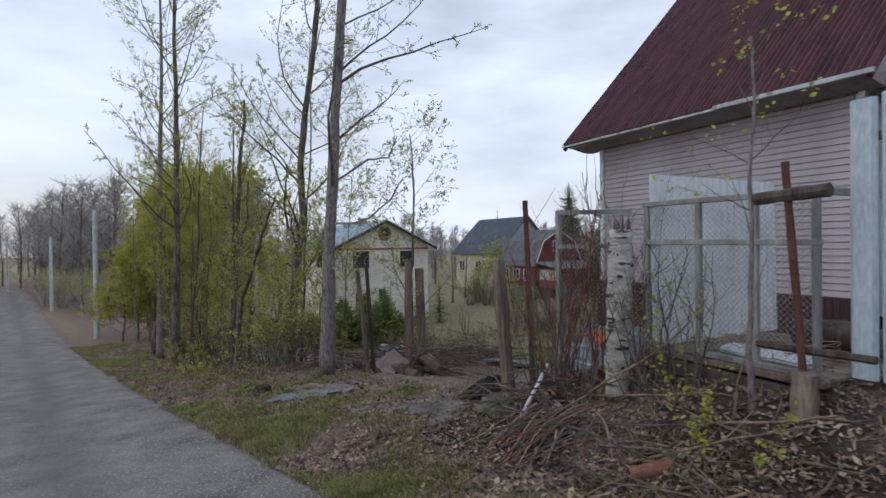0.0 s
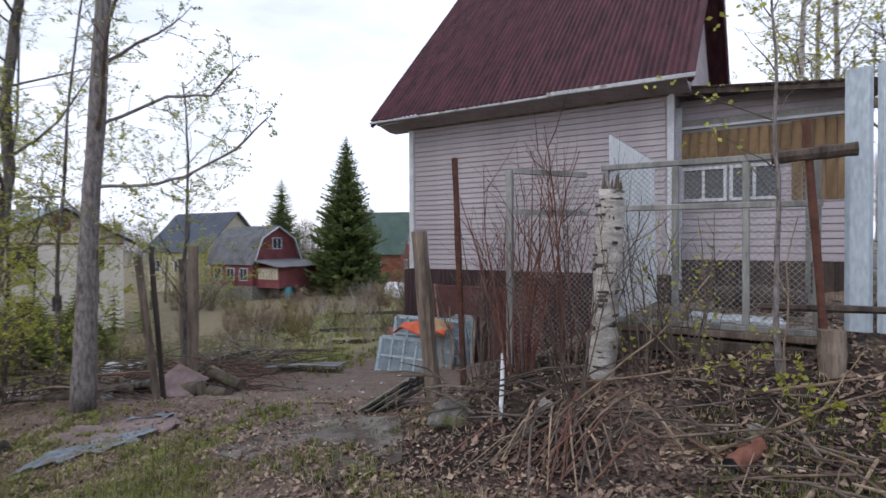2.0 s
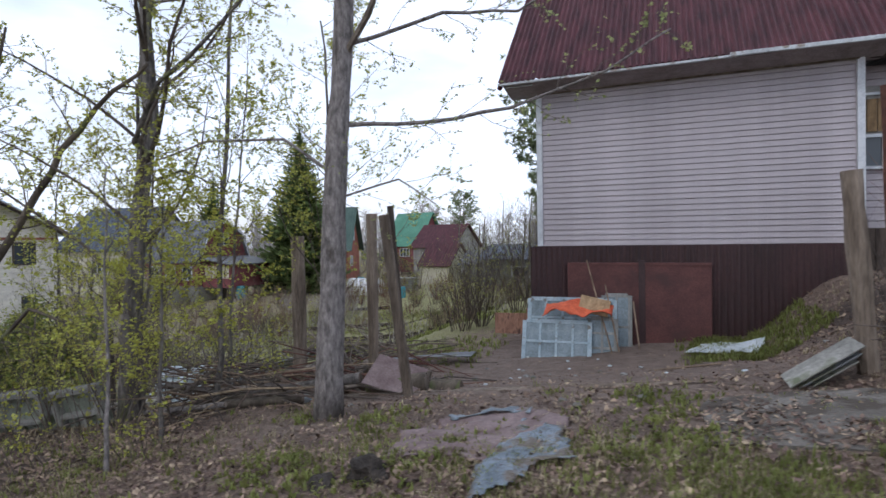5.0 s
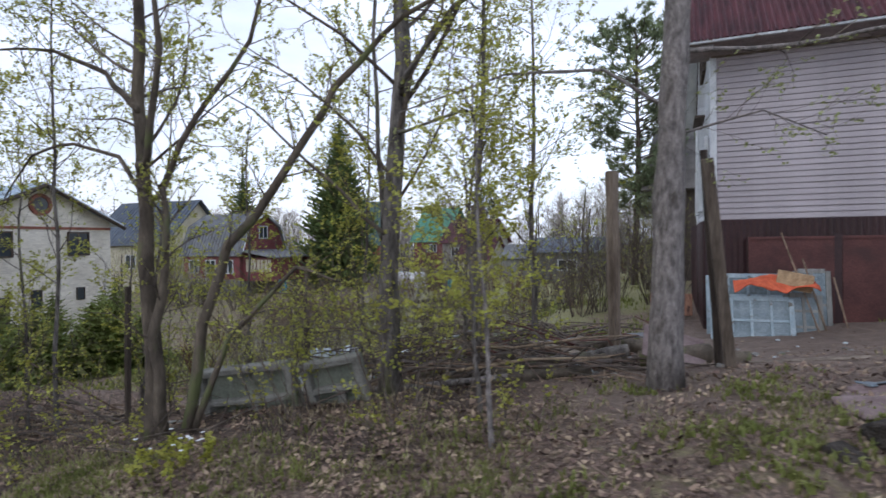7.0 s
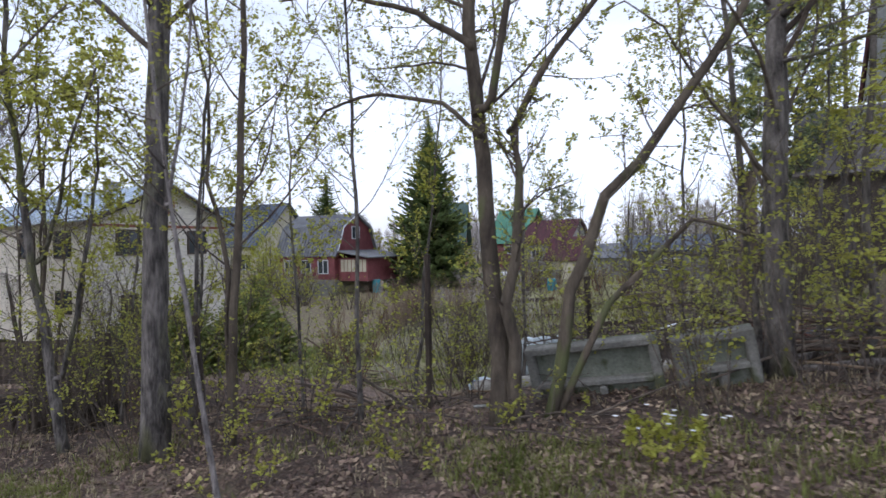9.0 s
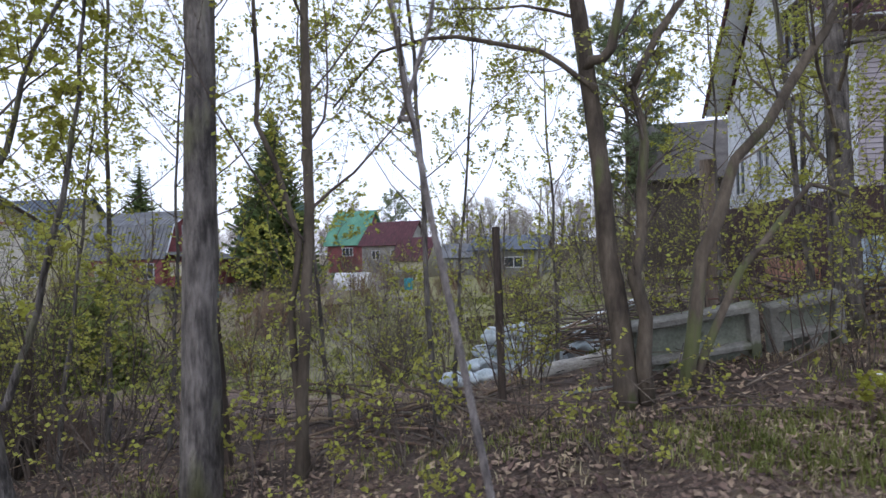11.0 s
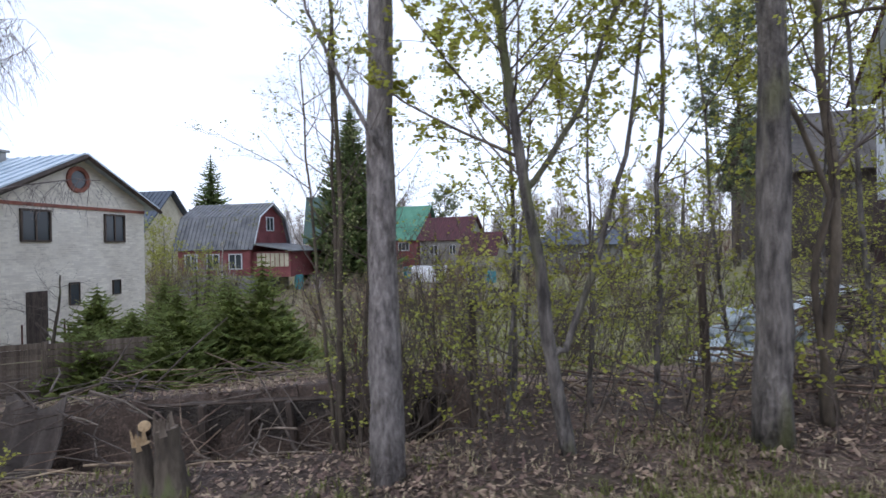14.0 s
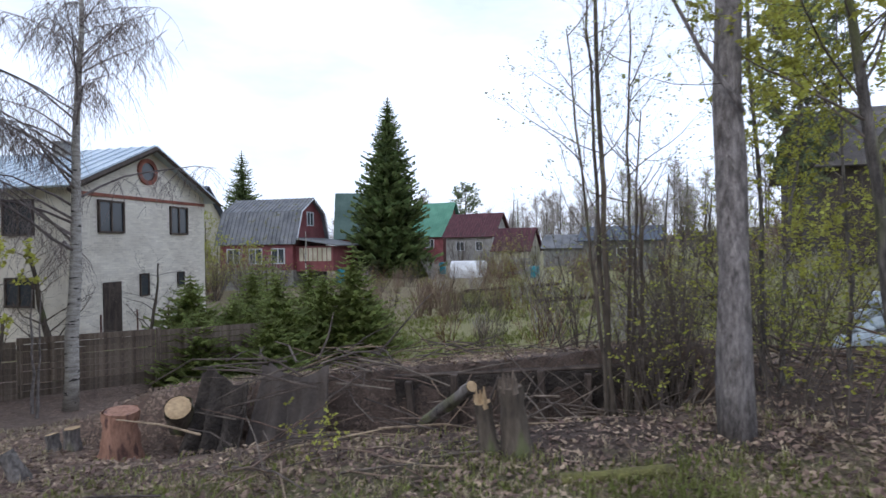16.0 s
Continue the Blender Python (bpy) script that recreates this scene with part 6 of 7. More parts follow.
def cane_fan(top, n, label, seed, spread_to=(-112, -90, -66)):
    """Cut canes thrown against the bank: heads together at the top, feet splayed down the slope."""
    rnd = random.Random(seed)
    t = thing("cane_heap", (top[0], top[1], ground_z(*top)), label, "branch pile")
    for mt, share_n in (("straw", 0.4), ("twig_red", 0.25), ("twig", 0.35)):
        b = Build()
        for k in range(int(n * share_n)):
            a = radians(rnd.gauss(spread_to[k % 3], 12))
            L = rnd.uniform(0.25, 0.85) * (1.35 if k % 9 == 0 else 1.0)
            p = Vector((top[0] + rnd.gauss(0, 0.16), top[1] + rnd.gauss(0, 0.1), 0))
            p.z = ground_z(p.x, p.y) + rnd.uniform(0.04, 0.24)
            e = p + Vector((math.cos(a), math.sin(a), 0)) * L
            e.z = ground_z(e.x, e.y) + rnd.uniform(0.0, 0.10)
            m = p.lerp(e, 0.45) + Vector((rnd.gauss(0, 0.03), rnd.gauss(0, 0.03), rnd.uniform(0.02, 0.12))) * L
            rr = 0.0075 * rnd.uniform(0.5, 1.4)
            b.tube([p, p.lerp(m, 0.5) + Vector((0, 0, 0.02)), m, e], [rr, rr * 0.95, rr * 0.85, rr * 0.55], 5)
        tagged(b.make("cane", mt, t), kind="stuff")


cane_fan((-2.02, 4.5), 44, "heap of cut canes thrown against the bank", 201)
cane_fan((-1.45, 4.6), 18, "loose cut canes spread down the bank", 202, (-120, -60, -25))


def loose_branches():
    rnd = random.Random(17)
    ends = [((-1.62, 5.05), 0.62, (-0.98, 4.75), 0.05), ((-2.1, 4.45), 0.05, (-1.1, 5.45), 0.75), ((-2.5, 5.0), 0.0, (-2.62, 4.9), 1.25), ((-1.3, 4.45), 0.06, (-0.55, 4.5), 0.2), ((-0.62, 5.1), 0.0, (-0.5, 5.3), 1.2)]
    for k in range(11):
        x, y, a, L = rnd.uniform(-2.3, 0.4), rnd.uniform(4.1, 5.1), rnd.uniform(-0.9, 0.9), rnd.uniform(0.6, 1.5)
        ends.append(((x, y), rnd.uniform(0.0, 0.1), (x + L * math.cos(a), y + 0.5 * L * math.sin(a)), rnd.uniform(0.02, 0.4)))
    for k, ((xa, ya), ha, (xb, yb), hb) in enumerate(ends):
        t = Build()
        p, q = Vector((xa, ya, ground_z(xa, ya) + ha)), Vector((xb, yb, ground_z(xb, yb) + hb))
        line = bend(p, q, 7, rnd, 0.09)
        r = rnd.uniform(0.007, 0.014)
        t.tube(line, [r * (1 - 0.6 * i / 7) for i in range(8)], 6, True, 0.2)
        for j in range(2):
            w = shoot(point_on(line, rnd.uniform(0.4, 0.9)), side_way(q - p, rnd, 0.6), 0.3, 3, rnd, 0.05)
            t.tube(w, [r * 0.5, r * 0.4, r * 0.3, r * 0.15], 4, False)
        ob = t.make("branch", ("wood_old", "straw", "twig")[k % 3], None, base=tuple(p), smooth=True)
        tagged(ob, "grey weathered branch lying on the leafy bank", "branch", "loose branches")


loose_branches()
stick_heap((-2.75, 4.6), 40, 0.8, "dark twigs round the gate post foot", 203, ("twig",), 1.0, 0.3)
stick_heap((-0.5, 4.6), 40, 0.9, "scattered sticks on the leafy bank", 204, ("twig", "straw"), 1.6, 0.08)
stick_heap((-9.6, 4.6), 90, 1.6, "heap of felled branches under the aspens", 205, ("twig", "straw"), 2.2, 0.35, 0.012)
stick_heap((-9.2, 6.4), 90, 1.8, "long brush heap beside the drive", 206, ("twig", "twig_red"), 2.4, 0.4, 0.012)
stick_heap((-10.6, 8.8), 110, 2.0, "grey brush heap at the edge of the yard", 207, ("twig", "wood_old"), 3.0, 0.55, 0.014)
stick_heap((-12.3, 7.4), 90, 1.8, "brush heap beside the stacked bags", 208, ("twig", "straw"), 2.2, 0.6, 0.014)
stick_heap((-11.4, 6.6), 80, 1.6, "dark brush heap on the slope", 209, ("twig", "wood_dark"), 2.0, 0.5, 0.014)
stick_heap((-19.9, 3.6), 90, 1.3, "dry twigs on the old foundation", 210, ("twig", "straw"), 3.2, 0.05, 0.008)
stick_heap((-20.4, 1.3), 60, 1.1, "chips and twigs round the stumps", 211, ("twig", "straw"), 3.0, 0.06, 0.008)
stick_heap((-21.0, 2.2), 50, 1.2, "dark twigs by the draped sheets", 212, ("twig", "wood_dark"), 2.0, 0.3, 0.01)
stick_heap((-18.7, 2.15), 70, 1.0, "twigs leaning against the old wall", 213, ("wood_old", "twig"), 2.4, 0.3, 0.009, flat=0.8)
stick_heap((-14.2, 3.3), 60, 1.3, "pale fallen branches in the hollow", 214, ("straw", "twig"), 2.5, 0.1, 0.012)
stick_heap((-16.0, 3.6), 60, 1.4, "pale fallen branches in the hollow", 215, ("straw", "twig"), 2.8, 0.12, 0.012)
stick_heap((-18.5, 9.0), 90, 1.8, "dry branches on the garden plot", 216, ("straw", "twig"), 5.0, 0.1, 0.012)
stick_heap((-11.6, 2.6), 40, 0.9, "fallen twigs under the willow", 217, ("twig",), 2.6, 0.05, 0.006)


def slab(outline, z, thick, mat, name, label, category, tilt=0.0, seed=1):
    """A flat sheet lying on the ground, following its slope, edges uneven."""
    rnd = random.Random(seed)
    pts = []
    n = len(outline)
    for i in range(n):
        a, b = Vector(outline[i]), Vector(outline[(i + 1) % n])
        for j in range(4):
            p = a.lerp(b, j / 4)
            pts.append((p.x + rnd.gauss(0, 0.015), p.y + rnd.gauss(0, 0.015)))
    b = Build()
    m = len(pts)
    top = [(p[0], p[1], ground_z(*p) + z + thick + rnd.gauss(0, 0.008)) for p in pts]
    bot = [(p[0], p[1], q[2] - thick) for p, q in zip(pts, top)]
    cx, cy = sum(p[0] for p in pts) / m, sum(p[1] for p in pts) / m
    cz = ground_z(cx, cy) + z + thick + 0.012
    b.add(top + bot + [(cx, cy, cz)], [(k, (k + 1) % m, 2 * m) for k in range(m)] + [(m + k, m + (k + 1) % m, (k + 1) % m, k) for k in range(m)])
    return tagged(b.make(name, mat, None, base=(cx, cy, cz - thick)), label, category)


slab([(-4.75, 3.35), (-3.15, 3.25), (-2.95, 3.85), (-3.5, 4.6), (-4.7, 4.4)], -0.03, 0.05, "slab_dirty", "culvert_slab", "cracked concrete slab over the roadside ditch", "slab", seed=4)


def inside(p, outline):
    hit = False
    for (xa, ya), (xb, yb) in zip(outline, outline[1:] + outline[:1]):
        if (ya > p[1]) != (yb > p[1]) and p[0] < xa + (p[1] - ya) / (yb - ya) * (xb - xa):
            hit = not hit
    return hit


def crumpled_sheet(outline, lift, mat, name, label, category, crease=0.03, seed=1, step=0.035):
    """A limp sheet on the ground: its outline filled with a fine grid that rises in creases."""
    xs, ys = [p[0] for p in outline], [p[1] for p in outline]
    nx, ny = int((max(xs) - min(xs)) / step) + 2, int((max(ys) - min(ys)) / step) + 2
    vs, index, fs = [], {}, []

    def vertex(i, j):
        if (i, j) not in index:
            x = min(xs) + i * step + 0.014 * noise.noise(Vector((i * 0.9, j * 0.9, seed)))
            y = min(ys) + j * step + 0.014 * noise.noise(Vector((i * 0.9, j * 0.9, seed + 9)))
            fold = 1 - abs(noise.noise(Vector((x * 3.1, y * 3.1, seed)))) * 2.2
            index[(i, j)] = len(vs)
            vs.append((x, y, ground_z(x, y) + lift + crease * max(0, fold) ** 2 + 0.4 * crease * noise.noise(Vector((x * 11, y * 11, seed)))))
        return index[(i, j)]
    for i in range(nx):
        for j in range(ny):
            c = (min(xs) + (i + 0.5) * step, min(ys) + (j + 0.5) * step)
            wob = 0.05 * noise.noise(Vector((c[0] * 7, c[1] * 7, seed)))
            if inside((c[0] + wob, c[1] + wob), outline):
                fs.append((vertex(i, j), vertex(i + 1, j), vertex(i + 1, j + 1), vertex(i, j + 1)))
    b = Build()
    b.add(vs, fs)
    cx, cy = sum(xs) / len(xs), sum(ys) / len(ys)
    ob = b.make(name, mat, None, base=(cx, cy, ground_z(cx, cy)), smooth=True)
    ob.modifiers.new("thick", 'SOLIDIFY').thickness = 0.005
    return tagged(ob, label, category)


crumpled_sheet([(-6.9, 3.45), (-6.66, 3.92), (-6.12, 4.1), (-5.72, 3.92), (-5.6, 3.67), (-5.94, 3.32), (-6.03, 2.95), (-6.45, 3.05), (-6.78, 2.9)], 0.02, "slate_pink", "lino_sheet", "faded pinkish brown sheet lying on the drive", "sheet", 0.035, 5)
crumpled_sheet([(-5.98, 3.75), (-5.66, 3.6), (-5.48, 3.0), (-5.74, 2.95), (-5.79, 2.7), (-6.01, 2.56), (-6.06, 2.69), (-6.0, 3.3)], 0.03, "slate_blue", "tarp_sheet", "crumpled blue-grey sheet lying on the drive", "sheet", 0.028, 6)
crumpled_sheet([(-6.66, 3.93), (-6.1, 4.12), (-5.95, 3.86), (-6.25, 3.98), (-6.6, 3.82)], 0.04, "slate_blue", "tarp_scrap", "pale torn scrap on the faded sheet", "sheet", 0.03, 7)
pb = Build()
pz = ground_z(-7.86, 5.24)
pb.box((-7.86, 5.24, pz + 0.2), (0.62, 0.5, 0.012), (30, 15, 8), 0.003)
tagged(pb.make("metal_plate", "slate_pink", None, base=(-7.86, 5.24, pz)), "grey-pink metal plate propped on a log", "plate")
slab([(-8.4, 5.0), (-4.6, 4.9), (-4.6, 5.02), (-8.4, 5.14)], 0.006, 0.006, "wood_old", "fallen_netting", "strip of fallen wire netting across the drive", "netting", seed=8)
slab([(-9.9, 8.4), (-8.2, 8.7), (-8.2, 9.1), (-9.9, 8.9)], 0.12, 0.02, "roof_grey", "wavy_sheet", "bent grey roofing sheet by the brush heap", "sheet", seed=9)
slab([(-4.7, 8.6), (-3.8, 8.2), (-3.6, 9.0), (-4.4, 9.3)], 0.05, 0.01, "film", "plastic_film", "whitish plastic film at the slope foot", "film", seed=10)


def rock(c, r, mat, label, seed, name="stone", flat=0.75, category="stone", jag=1.0):
    bm = bmesh.new()
    bmesh.ops.create_icosphere(bm, subdivisions=3, radius=1)
    for v in bm.verts:
        k = 1 + 0.34 * jag * noise.noise(v.co * 1.5 + Vector((seed, 0, 0))) + 0.13 * jag * noise.noise(v.co * 4 + Vector((0, seed, 0))) + (jag - 1) * 0.22 * noise.noise(v.co * 9)
        v.co = Vector((v.co.x * r * k, v.co.y * r * k, v.co.z * r * k * flat))
    b = Build()
    bm.verts.index_update()
    b.add([(v.co.x + c[0], v.co.y + c[1], v.co.z + c[2]) for v in bm.verts], [tuple(v.index for v in f.verts) for f in bm.faces])
    bm.free()
    ob = b.make(name, mat, None, base=(c[0], c[1], c[2] - r * flat * 0.6), smooth=True)
    return tagged(ob, label, category)


rock((-2.95, 4.5, -0.05), 0.17, "stone_mossy", "grey boulder with moss at the slab corner", 1, jag=1.7)
rock((-2.2, 4.75, 0.1), 0.06, "stone", "grey stone on the bank", 2)
rock((-0.75, 4.75, 0.15), 0.055, "stone", "grey stone on the bank", 3)
rock((-8.9, 6.5, -0.95), 0.24, "wood_old", "upturned root stump on the drive edge", 5, "root_stump", 0.8, "stump", 2.2)
rock((-8.7, 4.64, ground_z(-8.7, 4.64) + 0.05), 0.1, "film", "pale crumpled plastic bag", 6, "plastic_bag", 0.7, "bag")
# dark lump added where a hole opens among roots, for the hole's darkness
rock((-6.76, 2.73, ground_z(-6.76, 2.73) + 0.03), 0.12, "earth_dark", "dark lump in place of the root hole at the ditch", 7, "root_clod", 0.7, "clod", 2.0)
rock((-7.05, 2.62, ground_z(-7.05, 2.62) - 0.03), 0.12, "earth_dark", "mossy clod of roots at the ditch", 8, "root_clod", 0.5, "clod", 2.0)


def short_log(a, b, r, bark, end, label, name="log", category="log"):
    a, b = Vector(a), Vector(b)
    t = thing(name, tuple(a), label, category)
    m = Build()
    flare = 0.6 if name == "stump" else 0.0
    m.tube([a.lerp(b, i / 8) for i in range(9)], [r * (1 + 0.05 * math.sin(i * 1.9) + flare * (1 - i / 8) ** 3) for i in range(9)], 14, False, 0.3)
    m.make("bark", bark, t, smooth=True)
    d = (b - a).normalized()
    if "splinter" in label or "broken" in label:
        e = Build()
        for k in range(11):
            w = k * 2.4
            q = b + Vector((math.cos(w), math.sin(w), 0)) * r * (0.2 + 0.07 * k) - d * 0.03
            e.tube([q, q + d * (0.05 + 0.03 * (k % 4)) + Vector((0.01 * math.cos(w), 0.01 * math.sin(w), 0))], [r * 0.4, r * 0.06], 4)
        tagged(e.make("splintered_top", end, t), kind="stuff")
    for q in (a, b):
        e = Build()
        e.tube([q - d * 0.004, q + d * 0.004], r * 0.95, 14)
        e.make("cut_end", end, t)
    return t


short_log((-7.5, 5.45, -0.72), (-7.15, 5.5, -0.72), 0.1, "bark_brown", "wood_old", "short dark log beside the plate")
short_log((-8.2, 5.2, ground_z(-8.2, 5.2) + 0.08), (-7.5, 5.33, ground_z(-7.5, 5.33) + 0.09), 0.1, "bark_brown", "wood_old", "dark log under the propped metal plate")
short_log((-13.31, 4.2, -1.41), (-11.4, 5.2, -1.2), 0.085, "birch", "wood_fresh", "fallen white birch log on the slope")
short_log((-22.75, 1.4, -2.48), (-22.7, 1.38, -1.97), 0.15, "wood_orange", "wood_orange", "fresh orange-stained tree stump", "stump", "stump")
short_log((-22.35, 1.75, -2.2), (-22.2, 1.5, -1.95), 0.12, "bark_brown", "wood_fresh", "tilted log with fresh yellow cut", "log")
short_log((-23.2, 1.35, -2.45), (-23.22, 1.35, -2.15), 0.07, "bark_grey", "wood_fresh", "small grey cut stump", "stump", "stump")
short_log((-23.35, 1.3, -2.45), (-23.4, 1.3, -2.2), 0.055, "bark_grey", "wood_fresh", "small grey cut stump", "stump", "stump")
short_log((-22.75, 0.55, -2.4), (-22.95, 0.5, -2.05), 0.06, "bark_grey", "wood_fresh", "small leaning cut stump", "stump", "stump")
short_log((-19.05, 1.0, -2.0), (-19.1, 1.0, -1.5), 0.085, "bark_brown", "wood_old", "splintered grey tree stump", "stump", "stump")
short_log((-19.25, 1.02, -2.0), (-19.3, 1.0, -1.62), 0.06, "bark_brown", "wood_fresh", "broken stump with fresh wood", "stump", "stump")
short_log((-19.95, 1.75, -2.05), (-19.4, 1.15, -1.55), 0.045, "bark_grey", "wood_fresh", "cut branch leaning on the stump", "log")
short_log((-18.75, 0.5, -1.93), (-18.1, 0.56, -1.85), 0.045, "moss_bright", "wood_old", "mossy rotten log at the verge", "log")
short_log((-15.2, 3.2, -1.78), (-14.2, 3.6, -1.72), 0.05, "bark_pale", "wood_fresh", "short pale log in the hollow", "log")
short_log((-10.9, 4.4, -1.15), (-8.9, 5.0, -0.9), 0.045, "bark_pale", "wood_old", "long thin pole lying under the aspens", "log")
short_log((-10.2, 5.6, -1.12), (-8.4, 6.1, -0.9), 0.08, "bark_brown", "wood_old", "dark log on the brush heap", "log")
short_log((-12.9, 3.9, -1.45), (-12.0, 3.5, -1.3), 0.045, "birch", "wood_fresh", "thin white birch pole behind the willow", "log")
# near-black end discs stand for the shade inside the hollow pipe
short_log((-0.86, 4.33, 0.03), (-0.72, 4.6, 0.1), 0.06, "clay", "dark_void", "broken terracotta drain pipe in the bank", "drain_pipe", "pipe")
for k, (xa, ya, ha, xb, yb, hb, r, mt) in enumerate([(-10.0, 4.4, 0.06, -8.5, 4.9, 0.16, 0.05, "bark_brown"), (-9.7, 4.9, 0.08, -8.3, 5.2, 0.2, 0.06, "bark_grey"), (-9.4, 4.2, 0.04, -8.6, 4.5, 0.06, 0.05, "bark_brown"),
                                                        (-9.5, 6.7, 0.1, -8.5, 6.2, 0.3, 0.1, "bark_brown"), (-8.5, 6.2, 0.3, -7.9, 6.3, 0.12, 0.09, "bark_brown"), (-10.3, 5.1, 0.05, -9.1, 5.9, 0.14, 0.045, "bark_grey"),
                                                        (-11.0, 5.6, 0.1, -9.5, 5.3, 0.25, 0.05, "bark_brown"), (-10.6, 3.9, 0.03, -9.3, 4.1, 0.08, 0.03, "bark_pale")]):
    short_log((xa, ya, ground_z(xa, ya) + ha), (xb, yb, ground_z(xb, yb) + hb), r, mt, "wood_old", "dark rotten log in the debris under the aspens")
for k, (x, y, turn, L) in enumerate([(-9.2, 5.0, 20, 1.3), (-8.9, 4.7, -12, 1.0), (-9.9, 5.5, 35, 1.5), (-10.2, 4.7, 8, 1.2), (-9.0, 5.6, -25, 1.1)]):
    b = Build()
    b.box((x, y, ground_z(x, y) + 0.12 + 0.03 * k), (L, 0.12, 0.025), (6, -7 + 3 * k, turn), 0.004)
    tagged(b.make("plank", ("wood_old", "wood_dark")[k % 2], None, base=(x, y, ground_z(x, y))), "weathered plank lying on the debris heap", "plank", "debris planks")


def leaning_slates():
    t = thing("slate_stack", (-4.05, 4.9, -0.25), "old wavy slate sheets leaning on the gate post", "sheet")
    for k in range(3):
        b = Build()
        corrugated(b, (-4.05 + 0.05 * k, 4.62 + 0.03 * k, -0.22 - 0.02 * k), (0.0, 0.45, 0.0), (0.62, 0.1, 0.42), 0.42, 0.62 - 0.08 * k, 0.12, 0.03, 0.008)
        b.make("slate", "concrete" if k != 1 else "roof_grey", t)


leaning_slates()


def window_frames():
    # old glazed frames leaned on the garage wall
    def frame_at(x0, x1, y, z0, h, nx, nz, lean, mat, label):
        t = thing("window_sash", (x0, y, z0), label, "window frame", "old sashes")
        BASE[t.name] = (0, 0, 0)
        t.rotation_euler = (radians(-lean), 0, radians(2))
        w = x1 - x0
        for k in range(nx + 1):
            b = Build()
            e = 0.035 if k in (0, nx) else 0.02
            b.span((k * w / nx - e, -0.02, 0), (k * w / nx + e, 0.02, h))
            b.make("stile", mat, t)
        for k in range(nz + 1):
            b = Build()
            e = 0.035 if k in (0, nz) else 0.02
            b.span((0.036, -0.016, k * h / nz - e), (w - 0.036, 0.016, k * h / nz + e))
            b.make("rail", mat, t)
        g = Build()
        g.span((0.03, -0.003, 0.03), (w - 0.03, 0.003, h - 0.03))
        g.make("pane", "glass_dirty", t)
    frame_at(-7.27, -6.16, 8.9, -1.1, 0.7, 4, 2, 16, "crate_blue", "old blue-grey glazed sash leaning in the yard")
    frame_at(-7.3, -5.8, 9.45, -1.08, 1.0, 5, 3, 9, "crate_blue", "tall old blue-grey sash behind the others")
    frame_at(-6.2, -5.75, 9.1, -1.1, 0.75, 2, 3, 14, "wood_grey", "narrow grey sash with peeling paint")
    frame_at(-6.0, -5.55, 9.55, -1.1, 1.1, 2, 2, 8, "wood_grey", "weathered grey sash against the wall")
    b = Build()
    b.box((-6.1, 9.2, -0.15), (0.5, 0.03, 0.28), (-12, 12, 0), 0.006)
    tagged(b.make("board", "wood_fresh", None, base=(-6.1, 9.2, -0.3)), "pale plywood board on the stacked sashes", "board")
    # orange cloth over the top edge
    c = Build()
    n, m = 26, 10
    vs = []
    for i in range(n + 1):
        for j in range(m + 1):
            u, v = i / n, j / m
            x = -6.95 + 1.15 * u
            y = 9.38 - 0.4 * v
            z = -0.16 - 0.16 * v - 0.05 * math.sin(u * 9 + v * 3) * (0.4 + v) + 0.08 * math.sin(math.pi * u) + 0.035 * noise.noise(Vector((u * 9, v * 5, 1)))
            vs.append((x, y, z))
    fs = [(i * (m + 1) + j, (i + 1) * (m + 1) + j, (i + 1) * (m + 1) + j + 1, i * (m + 1) + j + 1) for i in range(n) for j in range(m)]
    c.add(vs, fs)
    ob = c.make("orange_cloth", "orange", None, base=(-6.4, 9.2, -0.4), smooth=True)
    md = ob.modifiers.new("thick", 'SOLIDIFY')
    md.thickness = 0.012
    tagged(ob, "bright orange cloth thrown over the sashes", "cloth")
    for k, (xa, ya, xb, za) in enumerate([(-5.75, 9.0, -6.25, 0.62), (-5.65, 9.05, -5.95, 0.2), (-5.35, 9.2, -5.5, -0.1)]):
        post("stick", (xa, ya, -1.12), (xb, ya + 0.4, za), 0.014, "straw", "pale stick leaning on the garage door", 5, category="stick")


window_frames()
b = Build()
b.box((-7.9, 10.6, -0.72), (0.75, 0.05, 0.42), (-6, 0, 4), 0.008)
tagged(b.make("board", "wood_orange", None, base=(-7.9, 10.6, -0.95)), "orange-brown board beside the cellar wall", "board")
b = Build()
b.box((-7.75, 12.0, -0.75), (0.06, 1.3, 0.5), (0, -8, 0), 0.008)
tagged(b.make("board", "wood_orange", None, base=(-7.75, 12.0, -1.05)), "orange-brown board leaning on the cellar wall", "board")

